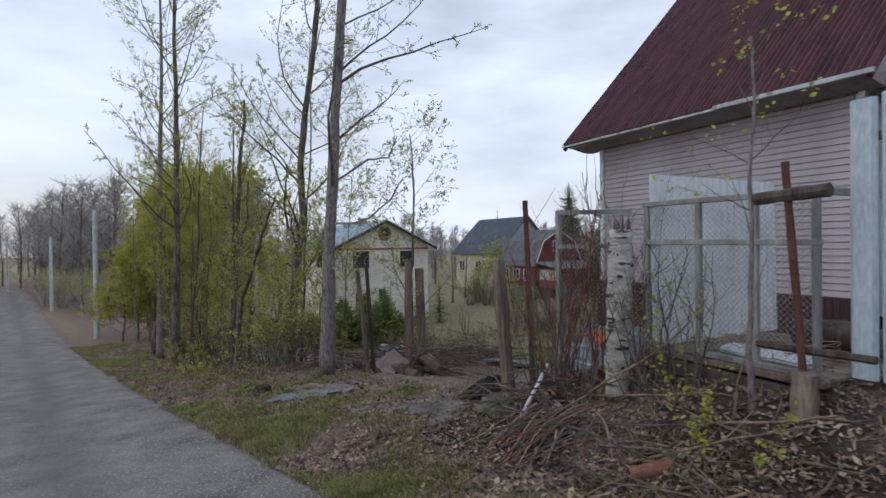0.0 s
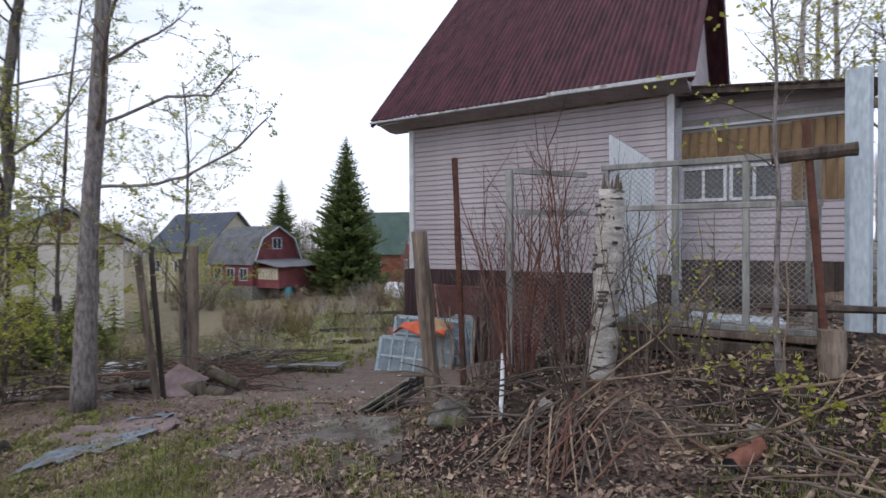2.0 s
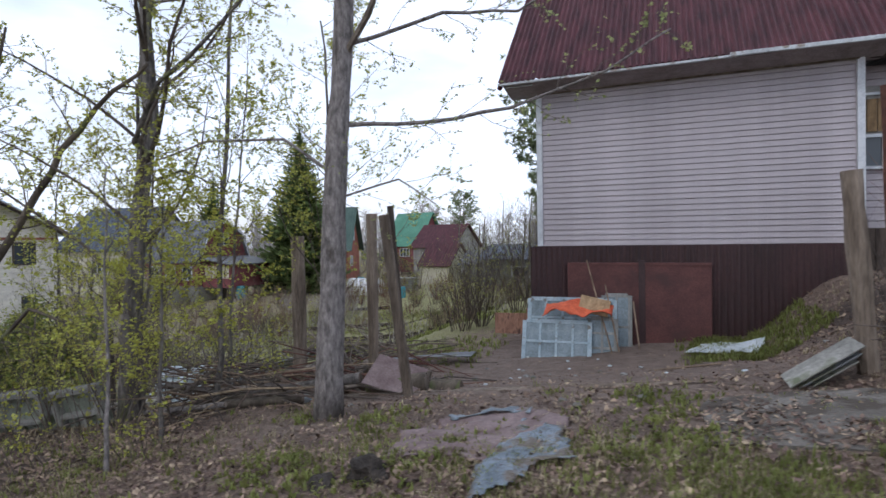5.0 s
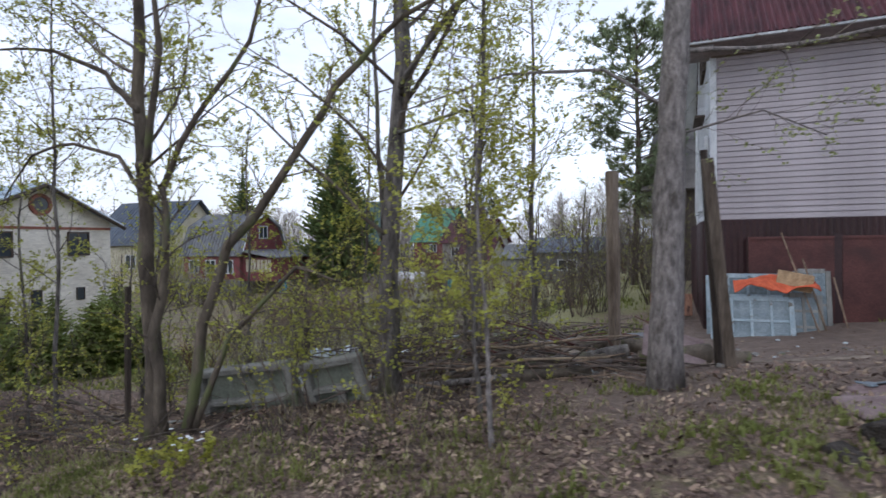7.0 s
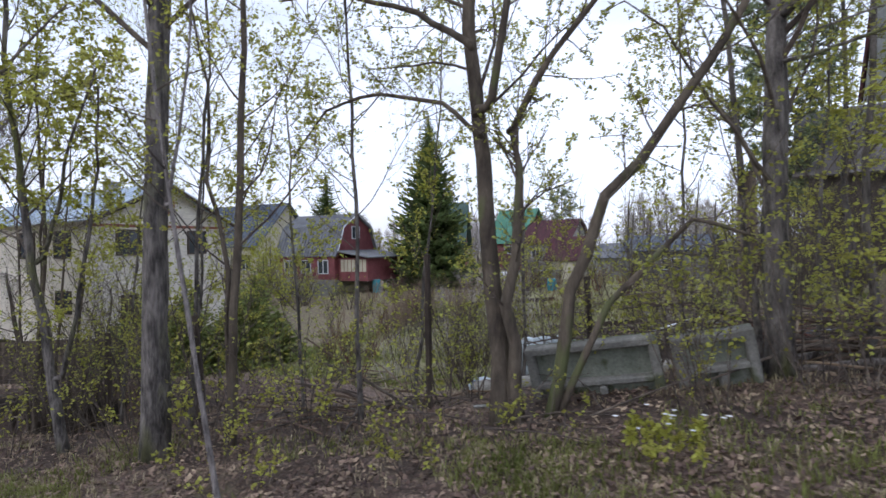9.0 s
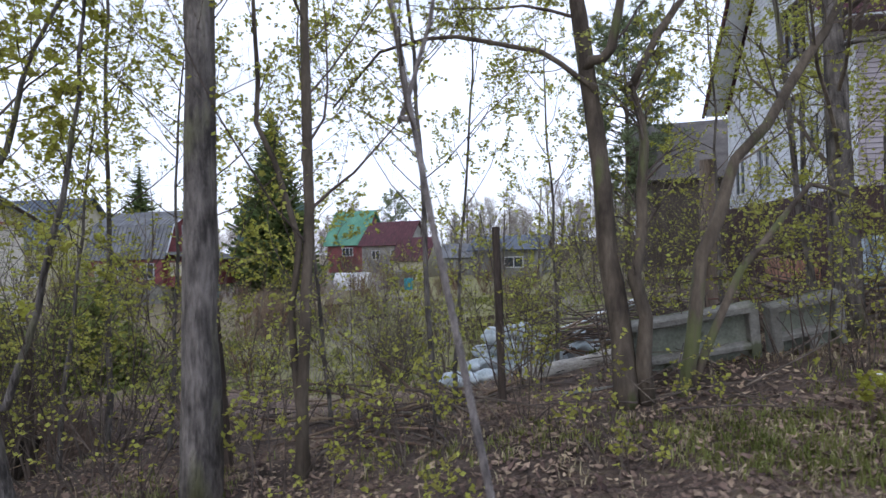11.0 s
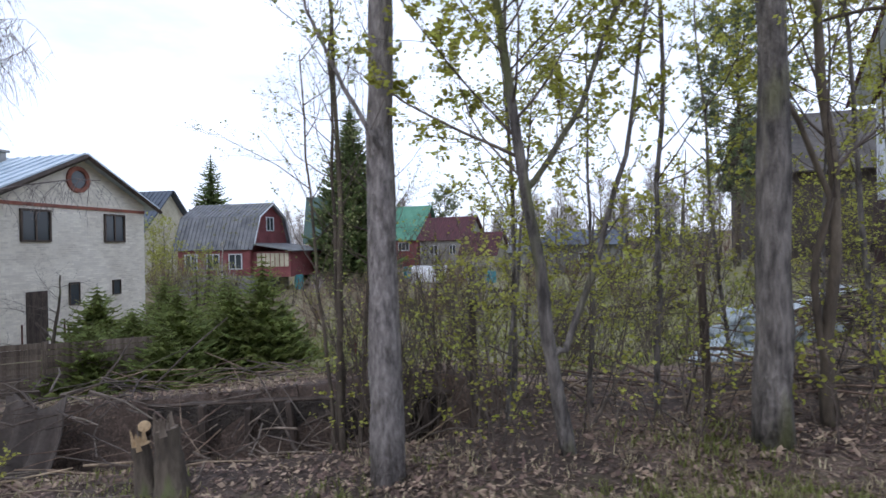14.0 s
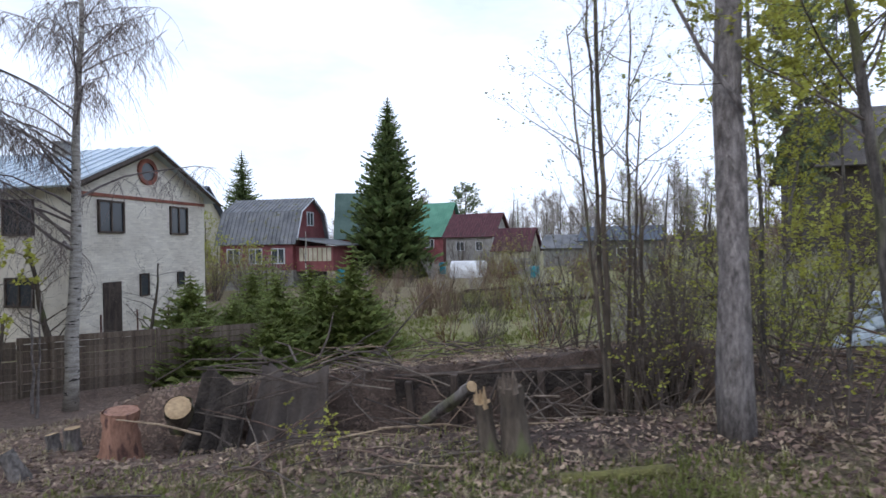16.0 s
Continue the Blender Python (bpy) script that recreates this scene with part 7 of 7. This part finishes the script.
# ---- down the verge: concrete panels, bags, pit, fence ----
def concrete_panel(a, b, h, label):
    """A precast panel with raised rim, from foot point a to foot point b."""
    a, b = Vector(a), Vector(b)
    L = (b - a).length
    t = thing("concrete_panel", tuple(a), label, "concrete panel", "precast panels")
    BASE[t.name] = (0, 0, 0)
    d = b - a
    t.rotation_euler = (radians(10), -math.atan2(d.z, math.hypot(d.x, d.y)), math.atan2(d.y, d.x))
    p = Build()
    p.box((L / 2, 0.03, h / 2), (L, 0.05, h), bevel=0.008)
    p.make("web", "concrete_green", t)
    r = Build()
    r.box((L / 2, -0.02, h - 0.035), (L, 0.12, 0.07), bevel=0.012)
    r.box((L / 2, -0.02, 0.2), (L - 0.08, 0.1, 0.06), bevel=0.012)
    r.box((0.04, -0.02, h / 2 - 0.003), (0.08, 0.115, h - 0.08), bevel=0.012)
    r.box((L - 0.04, -0.02, h / 2 - 0.003), (0.08, 0.115, h - 0.08), bevel=0.012)
    r.box((L * 0.55, -0.02, 0.08), (0.07, 0.1, 0.17), bevel=0.012)
    r.make("rim", "concrete", t)


concrete_panel((-12.35, 3.5, -1.3), (-11.25, 3.62, -1.13), 0.56, "mossy precast concrete panel tilted in the undergrowth")
concrete_panel((-11.15, 3.64, -1.1), (-10.55, 3.75, -0.98), 0.5, "grey precast concrete panel beside the thicket")
post("white_pole", (-12.9, 3.3, -1.32), (-10.3, 3.55, -1.0), 0.016, "wood_grey", "grey pole lying before the panels", 6, category="pole")


def bags():
    rnd = random.Random(8)
    first = None
    spots = []
    for lvl, (n, w) in enumerate([(7, 1.35), (6, 1.1), (4, 0.75), (3, 0.45)]):
        for k in range(n):
            spots.append((-13.55 + (k / max(1, n - 1) - 0.5) * w + rnd.gauss(0, 0.04), 7.1 + rnd.gauss(0, 0.16) + 0.06 * lvl, lvl))
    spots += [(-14.35, 6.6, 0), (-14.1, 6.5, 0), (-13.85, 6.55, 0), (-12.5, 7.6, 0), (-12.3, 7.5, 0), (-12.4, 7.6, 1), (-12.0, 8.0, 0)]
    for i, (x, y, lvl) in enumerate(spots):
        z = ground_z(x, y) + 0.1 + lvl * 0.2
        rock((x, y, z), rnd.uniform(0.16, 0.22), "bag", "stuffed pale blue-grey plastic sack in a heap", 40 + i, "sack", rnd.uniform(0.55, 0.75), "sack")["group"] = "heap of sacks"


bags()
slab([(-13.2, 8.3), (-11.4, 8.6), (-11.3, 9.5), (-13.0, 9.4)], 0.5, 0.02, "film", "plastic_film", "crumpled plastic film over the brush heap", "film", seed=12)
slab([(-12.6, 9.6), (-10.8, 9.8), (-10.8, 10.1), (-12.6, 10.0)], 0.25, 0.03, "wood_grey", "old_planks", "grey boards lying on the brush heap", "boards", seed=13)


def old_wall():
    t = thing("foundation_wall", (-18.9, 2.55, -2.4), "dark tarred wall of an old sunken foundation", "wall")
    b = Build()
    b.box((-18.95, 2.62, -2.05), (2.9, 0.12, 0.62), (0, -2.4, 10), 0.015)
    b.make("wall", "earth_dark", t)
    c = Build()
    c.box((-18.95, 2.66, -1.73), (2.95, 0.2, 0.03), (0, -2.4, 10), 0.01)
    c.make("coping", "wood_dark", t)
    for k in range(7):
        p = Build()
        x = -20.2 + 0.42 * k
        p.box((x, 2.5 + 0.176 * (x + 18.95), -2.05 + 0.04 * (x + 18.95)), (0.07, 0.06, 0.58 + 0.1 * (k % 2)), (6, 4 * (k % 3 - 1), 0), 0.01)
        p.make("stake", "wood_dark", t)


old_wall()


def draped(x0, x1, y, z0, z1, label, seed, mat="earth_dark"):
    b = Build()
    n, m = 40, 10
    vs = []
    for i in range(n + 1):
        for j in range(m + 1):
            u, v = i / n, j / m
            x = x0 + (x1 - x0) * u + 0.1 * v * (u - 0.5)
            fold = 0.06 * math.sin(u * 19 + seed) * (0.25 + v) + 0.04 * noise.noise(Vector((u * 6, v * 3, seed)))
            z = z1 + (z0 - z1) * v + 0.08 * math.sin(u * 5 + seed) * (1 - v) - (0.0 if u > 0.08 else 0.04)
            vs.append((x, y - 0.28 * v ** 1.5 - fold, z))
    b.add(vs, [(i * (m + 1) + j, (i + 1) * (m + 1) + j, (i + 1) * (m + 1) + j + 1, i * (m + 1) + j + 1) for i in range(n) for j in range(m)])
    ob = b.make("draped_sheet", mat, None, base=((x0 + x1) / 2, y, z0), smooth=True)
    ob.modifiers.new("thick", 'SOLIDIFY').thickness = 0.012
    tagged(ob, label, "cloth")


draped(-22.15, -21.65, 1.8, -2.42, -1.72, "dark soaked felt sheet hung over debris", 1, "earth_dark")
draped(-21.6, -20.9, 1.95, -2.42, -1.66, "dark brown ribbed sheet hung over debris", 2, "wall_dark")


def plank_fence():
    t = thing("plank_fence", (-29.7, 5.9, -3.6), "brown horizontal plank fence before the brick house", "fence")
    a, d = Vector((-31.5, 4.4, 0)), Vector((5.6, 5.0, 0))
    ang = math.degrees(math.atan2(d.y, d.x))
    L = d.length
    z0 = -3.55
    pl = Build()
    pl.box((0, 0, 0), (L / 3 - 0.01, 0.022, 0.125), bevel=0.004)
    one = pl.make("plank", "wood_old", None, base=(0, 0, 0))
    one.parent = t
    first = True
    for s in range(3):
        for k in range(9):
            c = a + d * ((s + 0.5) / 3)
            loc = (c.x + 29.7 + 0.01 * (k % 2), c.y - 5.9, z0 + 0.1 + 0.135 * k + 3.6 + (0.05 if s == 1 else 0))
            if first:
                one.matrix_basis = pose(*loc, 0, 0, ang)
                first = False
            else:
                share(one, "plank", t, loc, (0, 0.4 * (k % 3 - 1), ang))
    for s in range(4):
        c = a + d * (s / 3)
        p = Build()
        p.box((c.x + 0.03, c.y + 0.06, z0 + 0.55), (0.08, 0.08, 1.5))
        p.make("post", "wood_old", t)


plank_fence()
for k, (x, y, h, rr, m) in enumerate([(-28.9, 5.0, 2.3, 0.03, "bark_pale"), (-28.0, 5.0, 2.2, 0.03, "bark_pale"), (-27.2, 4.4, 2.0, 0.025, "bark_pale"), (-25.5, 2.3, 1.5, 0.05, "bark_brown")]):
    tree((x, y), (x + 0.15 * (k - 1), y, ztop(x, y, h)), rr, "thin bare stem beside the fence", m, None, 300 + k, 5, 0.7, 0.4, 0, 0.03, 0.1, twig_n=3, name="sapling")
tree((-26.4, 12.6), (-26.5, 12.6, ztop(-26.4, 12.6, 3.6)), 0.045, "slim white birch sapling among young spruces", "birch", None, 310, 8, 0.7, 0.4, 0, 0.03, 0.15, twig_n=4, name="sapling")
tree((-30.2, 7.5), (-30.6, 7.2, ztop(-30, 7.5, 3.2)), 0.09, "gnarled bare apple tree by the brick house", "bark_brown", None, 311, 14, 2.2, 0.2, 0, 0.03, 0.0, twig_n=9, name="apple_tree")
tree((-29.5, 9.5), (-29.2, 9.6, ztop(-29.5, 9.5, 2.6)), 0.06, "low bare apple tree by the brick house", "bark_brown", None, 312, 14, 2.0, 0.15, 0, 0.03, -0.02, twig_n=9, name="apple_tree")


# ---- gardens beyond ----
def garden():
    rnd = random.Random(77)
    for k in range(46):
        x, y = rnd.uniform(-31, -9), rnd.uniform(9.5, 30)
        if x > -16.5 and y < 13 or (x < -23 and y < 19) or (-16 < x < -10 and 12 < y < 19 and k % 3):
            continue
        m = rnd.choice(["twig", "twig", "straw", "twig_red"])
        bush((x, y), 16, rnd.uniform(0.9, 1.9), 0.9, "bare brown garden shrub", 400 + k, m, "leaf" if k % 5 == 0 else None, 2 if k % 5 == 0 else 0, 0.05, r=0.011, sub=7, group="garden shrubs", name="garden_shrub")
    for k in range(60):
        x, y = rnd.uniform(-40, 2), rnd.uniform(30, 62)
        if (-40 < x < -30 and y < 53) or (-33 < x < -18 and 40 < y < 48):
            continue
        m = rnd.choice(["twig", "straw", "twig", "bark_grey"])
        bush((x, y), 18, rnd.uniform(1.6, 3.4), 0.9, "bare brown garden shrub", 500 + k, m, "leaf" if k % 4 == 0 else None, 3 if k % 4 == 0 else 0, 0.1, r=0.02, sub=8, group="garden shrubs", name="garden_shrub")
    for k in range(54):
        x, y = rnd.uniform(-23, -10), rnd.uniform(12, 24)
        # every third shrub takes the haze-paled twig colour
        m = ("straw", "twig", "twig_hazed")[k % 3]
        bush((x, y), 20, rnd.uniform(0.5, 1.15), 1.0, "low dry brown shrub of the plots", 830 + k, m, "leaf_olive" if k % 2 else None, 2 if k % 2 else 0, 0.05, r=0.008, sub=7, group="garden shrubs", name="garden_shrub")
    for k in range(42):
        x, y = rnd.uniform(-31, -12), rnd.uniform(22, 34)
        m = ("straw", "twig", "twig_hazed", "twig_red")[k % 4]
        bush((x, y), 22, rnd.uniform(1.0, 2.1), 0.8, "brown twiggy shrub before the far houses", 440 + k, m, "leaf_olive" if k % 2 else None, 2 if k % 2 else 0, 0.07, r=0.011, sub=9, group="garden shrubs", name="garden_shrub")
    for k in range(12):
        x, y = -24.2 + rnd.gauss(0, 1.3), 20 + rnd.gauss(0, 2.2)
        bush((x, y), 24, rnd.uniform(1.2, 1.9), 0.5, "dry yellow-brown reeds in the plot", 600 + k, "straw", r=0.012, sub=4, group="dry reeds", name="reeds")
    # trees of middle size between the plots
    for k, (x, y, h) in enumerate([(-13, 33, 6), (-9, 36, 7), (-5, 34, 6.5), (-17, 36, 5), (-19.5, 50, 7), (-24, 50, 7), (-44, 27, 4.2), (-41, 24, 3.5), (-12, 27, 4), (-15, 29, 4.5), (1, 22, 7), (4, 19, 9), (7, 21, 10), (2, 27, 9)]):
        tree((x, y), (x + 0.3, y, ztop(x, y, h)), 0.09, "bare grey garden tree with first buds", "bark_grey", "leaf_pale" if k % 2 else "leaf", 700 + k, 16, 2.2, 0.25, 1, 0.07, 0.08, twig_n=7, twig_len=0.9, group="garden trees")
    for k, (x, y, h) in enumerate([(-0.7, 20.5, 13), (0.6, 22, 14), (1.5, 19.5, 12.5), (3.0, 21.5, 14), (4.6, 20, 12), (0.0, 24.5, 13)]):
        tree((x, y), (x + 0.4, y, ztop(x, y, h)), 0.13, "tall birch in young leaf behind the veranda", "birch", "leaf", 760 + k, 30, 3.0, 0.3, 5, 0.1, 0.02, twig_n=9, twig_len=1.0, group="veranda birches")
    for k, (x, y, h) in enumerate([(-42.5, 29.5, 4.6), (-45.0, 31.5, 5.0), (-39.8, 26.8, 3.0), (-47.5, 31.0, 4.4), (-37.8, 27.4, 2.4)]):
        tree((x, y), (x + 0.2, y, ztop(x, y, h)), 0.06, "young olive-green willow between the plots", "bark_grey", "leaf_olive", 780 + k, 20, 1.9, 0.1, 5, 0.12, 0.06, twig_n=7, twig_len=0.8, group="garden trees")
    g = thing("cold_frame", (-25.4, 34.6, -3.0), "white film-covered garden tunnel", "greenhouse")
    b = Build()
    prof = [(-0.75 * math.cos(a), 0.9 * math.sin(a)) for a in [math.pi * i / 10 for i in range(11)]]
    zb = ground_z(-25.4, 34.6)
    b.poly([(34.6 + p[0], zb + p[1] + 0.25) for p in prof] + [(35.35, zb), (33.85, zb)], -26.6, -24.2, "x")
    b.make("film_cover", "white_plastic", g)
    for x, y, h, m in ((-28.2, 38.6, 0.9, "paint_teal"), (-33.0, 30.2, 0.9, "paint_teal"), (-20.7, 31.0, 0.7, "paint_teal")):
        z = ground_z(x, y)
        b = Build()
        b.tube([(x, y, z), (x, y, z + h * 0.5), (x, y, z + h)], [0.27, 0.3, 0.27], 12)
        tagged(b.make("barrel", m, None, base=(x, y, z)), "blue plastic water barrel in the garden", "barrel")
    for k in range(7):
        x, y = -22.5 + 0.35 * (k % 2), 33 + 0.3 * k
        z = ground_z(-22.4, 34)
        b = Build()
        b.box((-22.2, 34 + 0.05 * k, z + 0.1 + 0.15 * k), (2.0, 1.0, 0.08), (0, 2 * (k % 3 - 1), 4 * (k % 2)))
        tagged(b.make("board", "wood_grey", None, base=(-22.2, 34, z + 0.1 + 0.15 * k)), "grey board in a timber stack", "board", "timber stack")
    for k, (x, y, h) in enumerate([(-36.0, 24.5, 2.6), (-37.2, 25.6, 2.8), (-38.4, 25.0, 2.6), (-37.8, 24.0, 2.2), (-35.2, 25.4, 2.3), (-39.4, 25.8, 2.8), (-34.2, 24.2, 1.9)]):
        bush((x, y), 26, h, 0.8, "brown budding shrub before the red house", 860 + k, ("twig", "twig_hazed", "straw")[k % 3], "leaf_olive", 2, 0.09, r=0.016, sub=10, group="garden shrubs", name="garden_shrub")
    for k in range(13):
        x, y = rnd.uniform(-18.2, -14.2), rnd.uniform(8.6, 14.0)
        bush((x, y), 18, rnd.uniform(1.0, 1.9), 0.9, "brown budding shrub in the overgrown hollow", 880 + k, ("twig", "twig_hazed")[k % 2], "leaf_olive", 2, 0.05, r=0.009, sub=8, group="garden shrubs", name="garden_shrub")
    # low edged beds
    for k, (x0, x1, y) in enumerate([(-17.5, -12.5, 15.5), (-16.8, -12.0, 17.8), (-20.5, -16, 21), (-24, -19, 26)]):
        b = Build()
        n = 14
        for i in range(n):
            x = x0 + (x1 - x0) * i / n
            yy = y + 0.12 * (x - x0)
            b.box((x, yy, ground_z(x, yy) + 0.06), ((x1 - x0) / n * 0.9, 0.06, 0.22), (0, 6 * ((i % 3) - 1), 7))
        tagged(b.make("bed_edging", "wood_dark", None, base=(x0, y, ground_z(x0, y))), "dark jagged edging of a garden bed", "edging")


garden()


# ---- fine ground cover ----
def litter():
    rnd = random.Random(55)
    b = Build()
    count = 0
    while count < 125000:
        x = rnd.uniform(-26, 3.2) if rnd.random() < 0.88 else rnd.uniform(-3.3, 2.2)
        lat = 1.5 + abs(rnd.gauss(0, 2.6)) if rnd.random() < 0.8 else rnd.uniform(1.4, 11)
        y = road_y(x) + lat
        if y > 11 or (HX0 - 0.2 < x < HX1 and y > 9.8):
            continue
        if -8.4 < x < -3.9 and lat > 5.2 and rnd.random() < 0.8:
            continue
        bank = x > -3.4 and lat > 2.6
        if bank and rnd.random() < 0.4:
            continue
        if not bank and rnd.random() > 0.45 + 0.9 * noise.noise(Vector((x * 0.9, y * 0.9, 2))) + 0.25:
            continue
        z = ground_z(x, y) + 0.004 + 0.02 * rnd.random()
        a = rnd.uniform(0, 6.283)
        s = rnd.uniform(0.009, 0.024) if rnd.random() < 0.85 else rnd.uniform(0.022, 0.034)
        if bank:
            s *= 1.15
        t1, t2 = rnd.gauss(0, 0.35), rnd.gauss(0, 0.35)
        d = Vector((math.cos(a), math.sin(a), t1)) * s
        w = Vector((-math.sin(a), math.cos(a), t2)) * s * 0.62
        c = Vector((x, y, z + 0.3 * s * (abs(t1) + abs(t2))))
        k = len(b.v)
        b.v.extend([tuple(c - d), tuple(c + w + d * 0.1), tuple(c + d + Vector((0, 0, s * 0.3))), tuple(c - w + d * 0.1)])
        b.f.append((k, k + 1, k + 2, k + 3))
        count += 1
    ob = b.make("dead_leaves", "litter")
    tagged(ob, "carpet of dry brown leaves on the ground", "leaves", kind="stuff")


litter()


def blades(name, mat, label, n, where, size, seed, width=0.005):
    rnd = random.Random(seed)
    b = Build()
    made = 0
    tries = 0
    while made < n and tries < n * 12:
        tries += 1
        x, y, keep = where(rnd)
        if rnd.random() > keep:
            continue
        c = Vector((x, y, ground_z(x, y) - 0.005))
        for _ in range(5):
            a = rnd.uniform(0, 6.283)
            h = size * rnd.uniform(0.4, 1.2)
            lean = rnd.uniform(0.2, 0.9)
            o = c + Vector((rnd.gauss(0, 0.025), rnd.gauss(0, 0.025), 0))
            d = Vector((math.cos(a), math.sin(a), 0))
            s = Vector((-d.y, d.x, 0)) * width
            m1 = o + d * (h * lean * 0.35) + Vector((0, 0, h * 0.6))
            tip = o + d * (h * lean) + Vector((0, 0, h * (1 - 0.45 * lean)))
            k = len(b.v)
            b.v.extend([tuple(o - s), tuple(o + s), tuple(m1 + s * 0.7), tuple(m1 - s * 0.7), tuple(tip)])
            b.f.extend([(k, k + 1, k + 2, k + 3), (k + 3, k + 2, k + 4)])
        made += 1
    tagged(b.make(name, mat), label, "grass", kind="stuff")


def verge(rnd):
    x = rnd.uniform(-26, 3)
    lat = 1.75 + abs(rnd.gauss(0, 1.05))
    y = road_y(x) + lat
    return x, y, max(0.0, 0.15 + 1.1 * noise.noise(Vector((x * 0.8, y * 1.1, 9))))


def plots(rnd):
    x, y = rnd.uniform(-27, -8), rnd.uniform(7, 26)
    return x, y, max(0.0, 0.3 + 0.9 * noise.noise(Vector((x * 0.35, y * 0.35, 5)))) * (1.0 if x < -9 else 0.4)


def wild(rnd):
    x = rnd.uniform(-26, 3)
    y = road_y(x) + rnd.uniform(1.5, 9)
    if -8.6 < x < -3.6 and y > 4.4:
        return x, y, 0.0
    return x, y, max(0.0, 0.25 + 1.0 * noise.noise(Vector((x * 0.6, y * 0.6, 19))))


blades("grass_tufts", "grass", "thin fresh grass along the verge", 15000, verge, 0.085, 61, 0.0045)
blades("garden_grass", "grass", "fresh green grass of the plots", 8500, plots, 0.15, 62, 0.012)
blades("dry_grass", "grass_dry", "flattened dry straw grass", 4200, wild, 0.085, 63, 0.0035)
blades("verge_straw", "grass_dry", "pale flattened straw along the verge", 7000, verge, 0.065, 64, 0.0035)


def slope(rnd):
    x, y = rnd.uniform(-4.9, -3.0), rnd.uniform(7.6, 9.85)
    return x, y, smooth(-4.9, -4.2, x)


blades("slope_grass", "grass", "fresh weeds on the slope beside the garage", 900, slope, 0.12, 65, 0.009)
def ditch_edge(rnd):
    x = rnd.uniform(-9.2, -4.5)
    y = road_y(x) + rnd.uniform(2.5, 5.0)
    return x, y, max(0.0, 0.1 + 1.3 * noise.noise(Vector((x * 1.3, y * 1.3, 77))))


blades("verge_herbs", "grass", "small green herbs among the dead leaves", 450, ditch_edge, 0.075, 66, 0.012)
rsc = random.Random(12)
for k in range(14):
    x, y = rsc.uniform(-7.4, -3.9), rsc.uniform(5.6, 9.2)
    r = rsc.uniform(0.018, 0.035)
    rock((x, y, ground_z(x, y) + r * 0.3), r, "film", "small pale scrap trodden into the yard", 90 + k, "scrap", 0.5, "scrap")["group"] = "yard scraps"
for k in range(26):
    x, y = rsc.uniform(-8.6, -3.2), rsc.uniform(3.2, 8.6)
    r = rsc.uniform(0.02, 0.055)
    rock((x, y, ground_z(x, y) + r * 0.2), r, ("stone", "stone_mossy")[k % 2], "small grey stone half sunk in the drive", 120 + k, "stone", 0.6)["group"] = "drive stones"
post("stick", (-5.1, 6.7, ground_z(-5.1, 6.7) + 0.02), (-4.35, 7.0, ground_z(-4.35, 7.0) + 0.03), 0.013, "straw", "pale stick lying in the yard", 6, category="stick")
bush((-11.1, 1.98), 14, 0.26, 1.0, "low white-flowering herb in the leaves", 801, "grass", "leaf", 8, 0.05, r=0.004, sub=5, name="flowering_herb", category="plant")
fl = Build()
rf = random.Random(4)
for k in range(13):
    x, y = -11.1 + rf.gauss(0, 0.2), 1.98 + rf.gauss(0, 0.14)
    c = Vector((x, y, ground_z(x, y) + rf.uniform(0.16, 0.28)))
    for j in range(6):
        a = j * 1.047
        p = c + Vector((math.cos(a), math.sin(a), 0.15)) * 0.012
        kk = len(fl.v)
        fl.v.extend([tuple(c), tuple(p + Vector((-math.sin(a), math.cos(a), 0)) * 0.007), tuple(p + Vector((math.cos(a), math.sin(a), 0)) * 0.006), tuple(p - Vector((-math.sin(a), math.cos(a), 0)) * 0.007)])
        fl.f.append((kk, kk + 1, kk + 2, kk + 3))
tagged(fl.make("white_blossoms", "white_plastic"), "small white spring blossoms above the leaves", "flowers", kind="stuff")
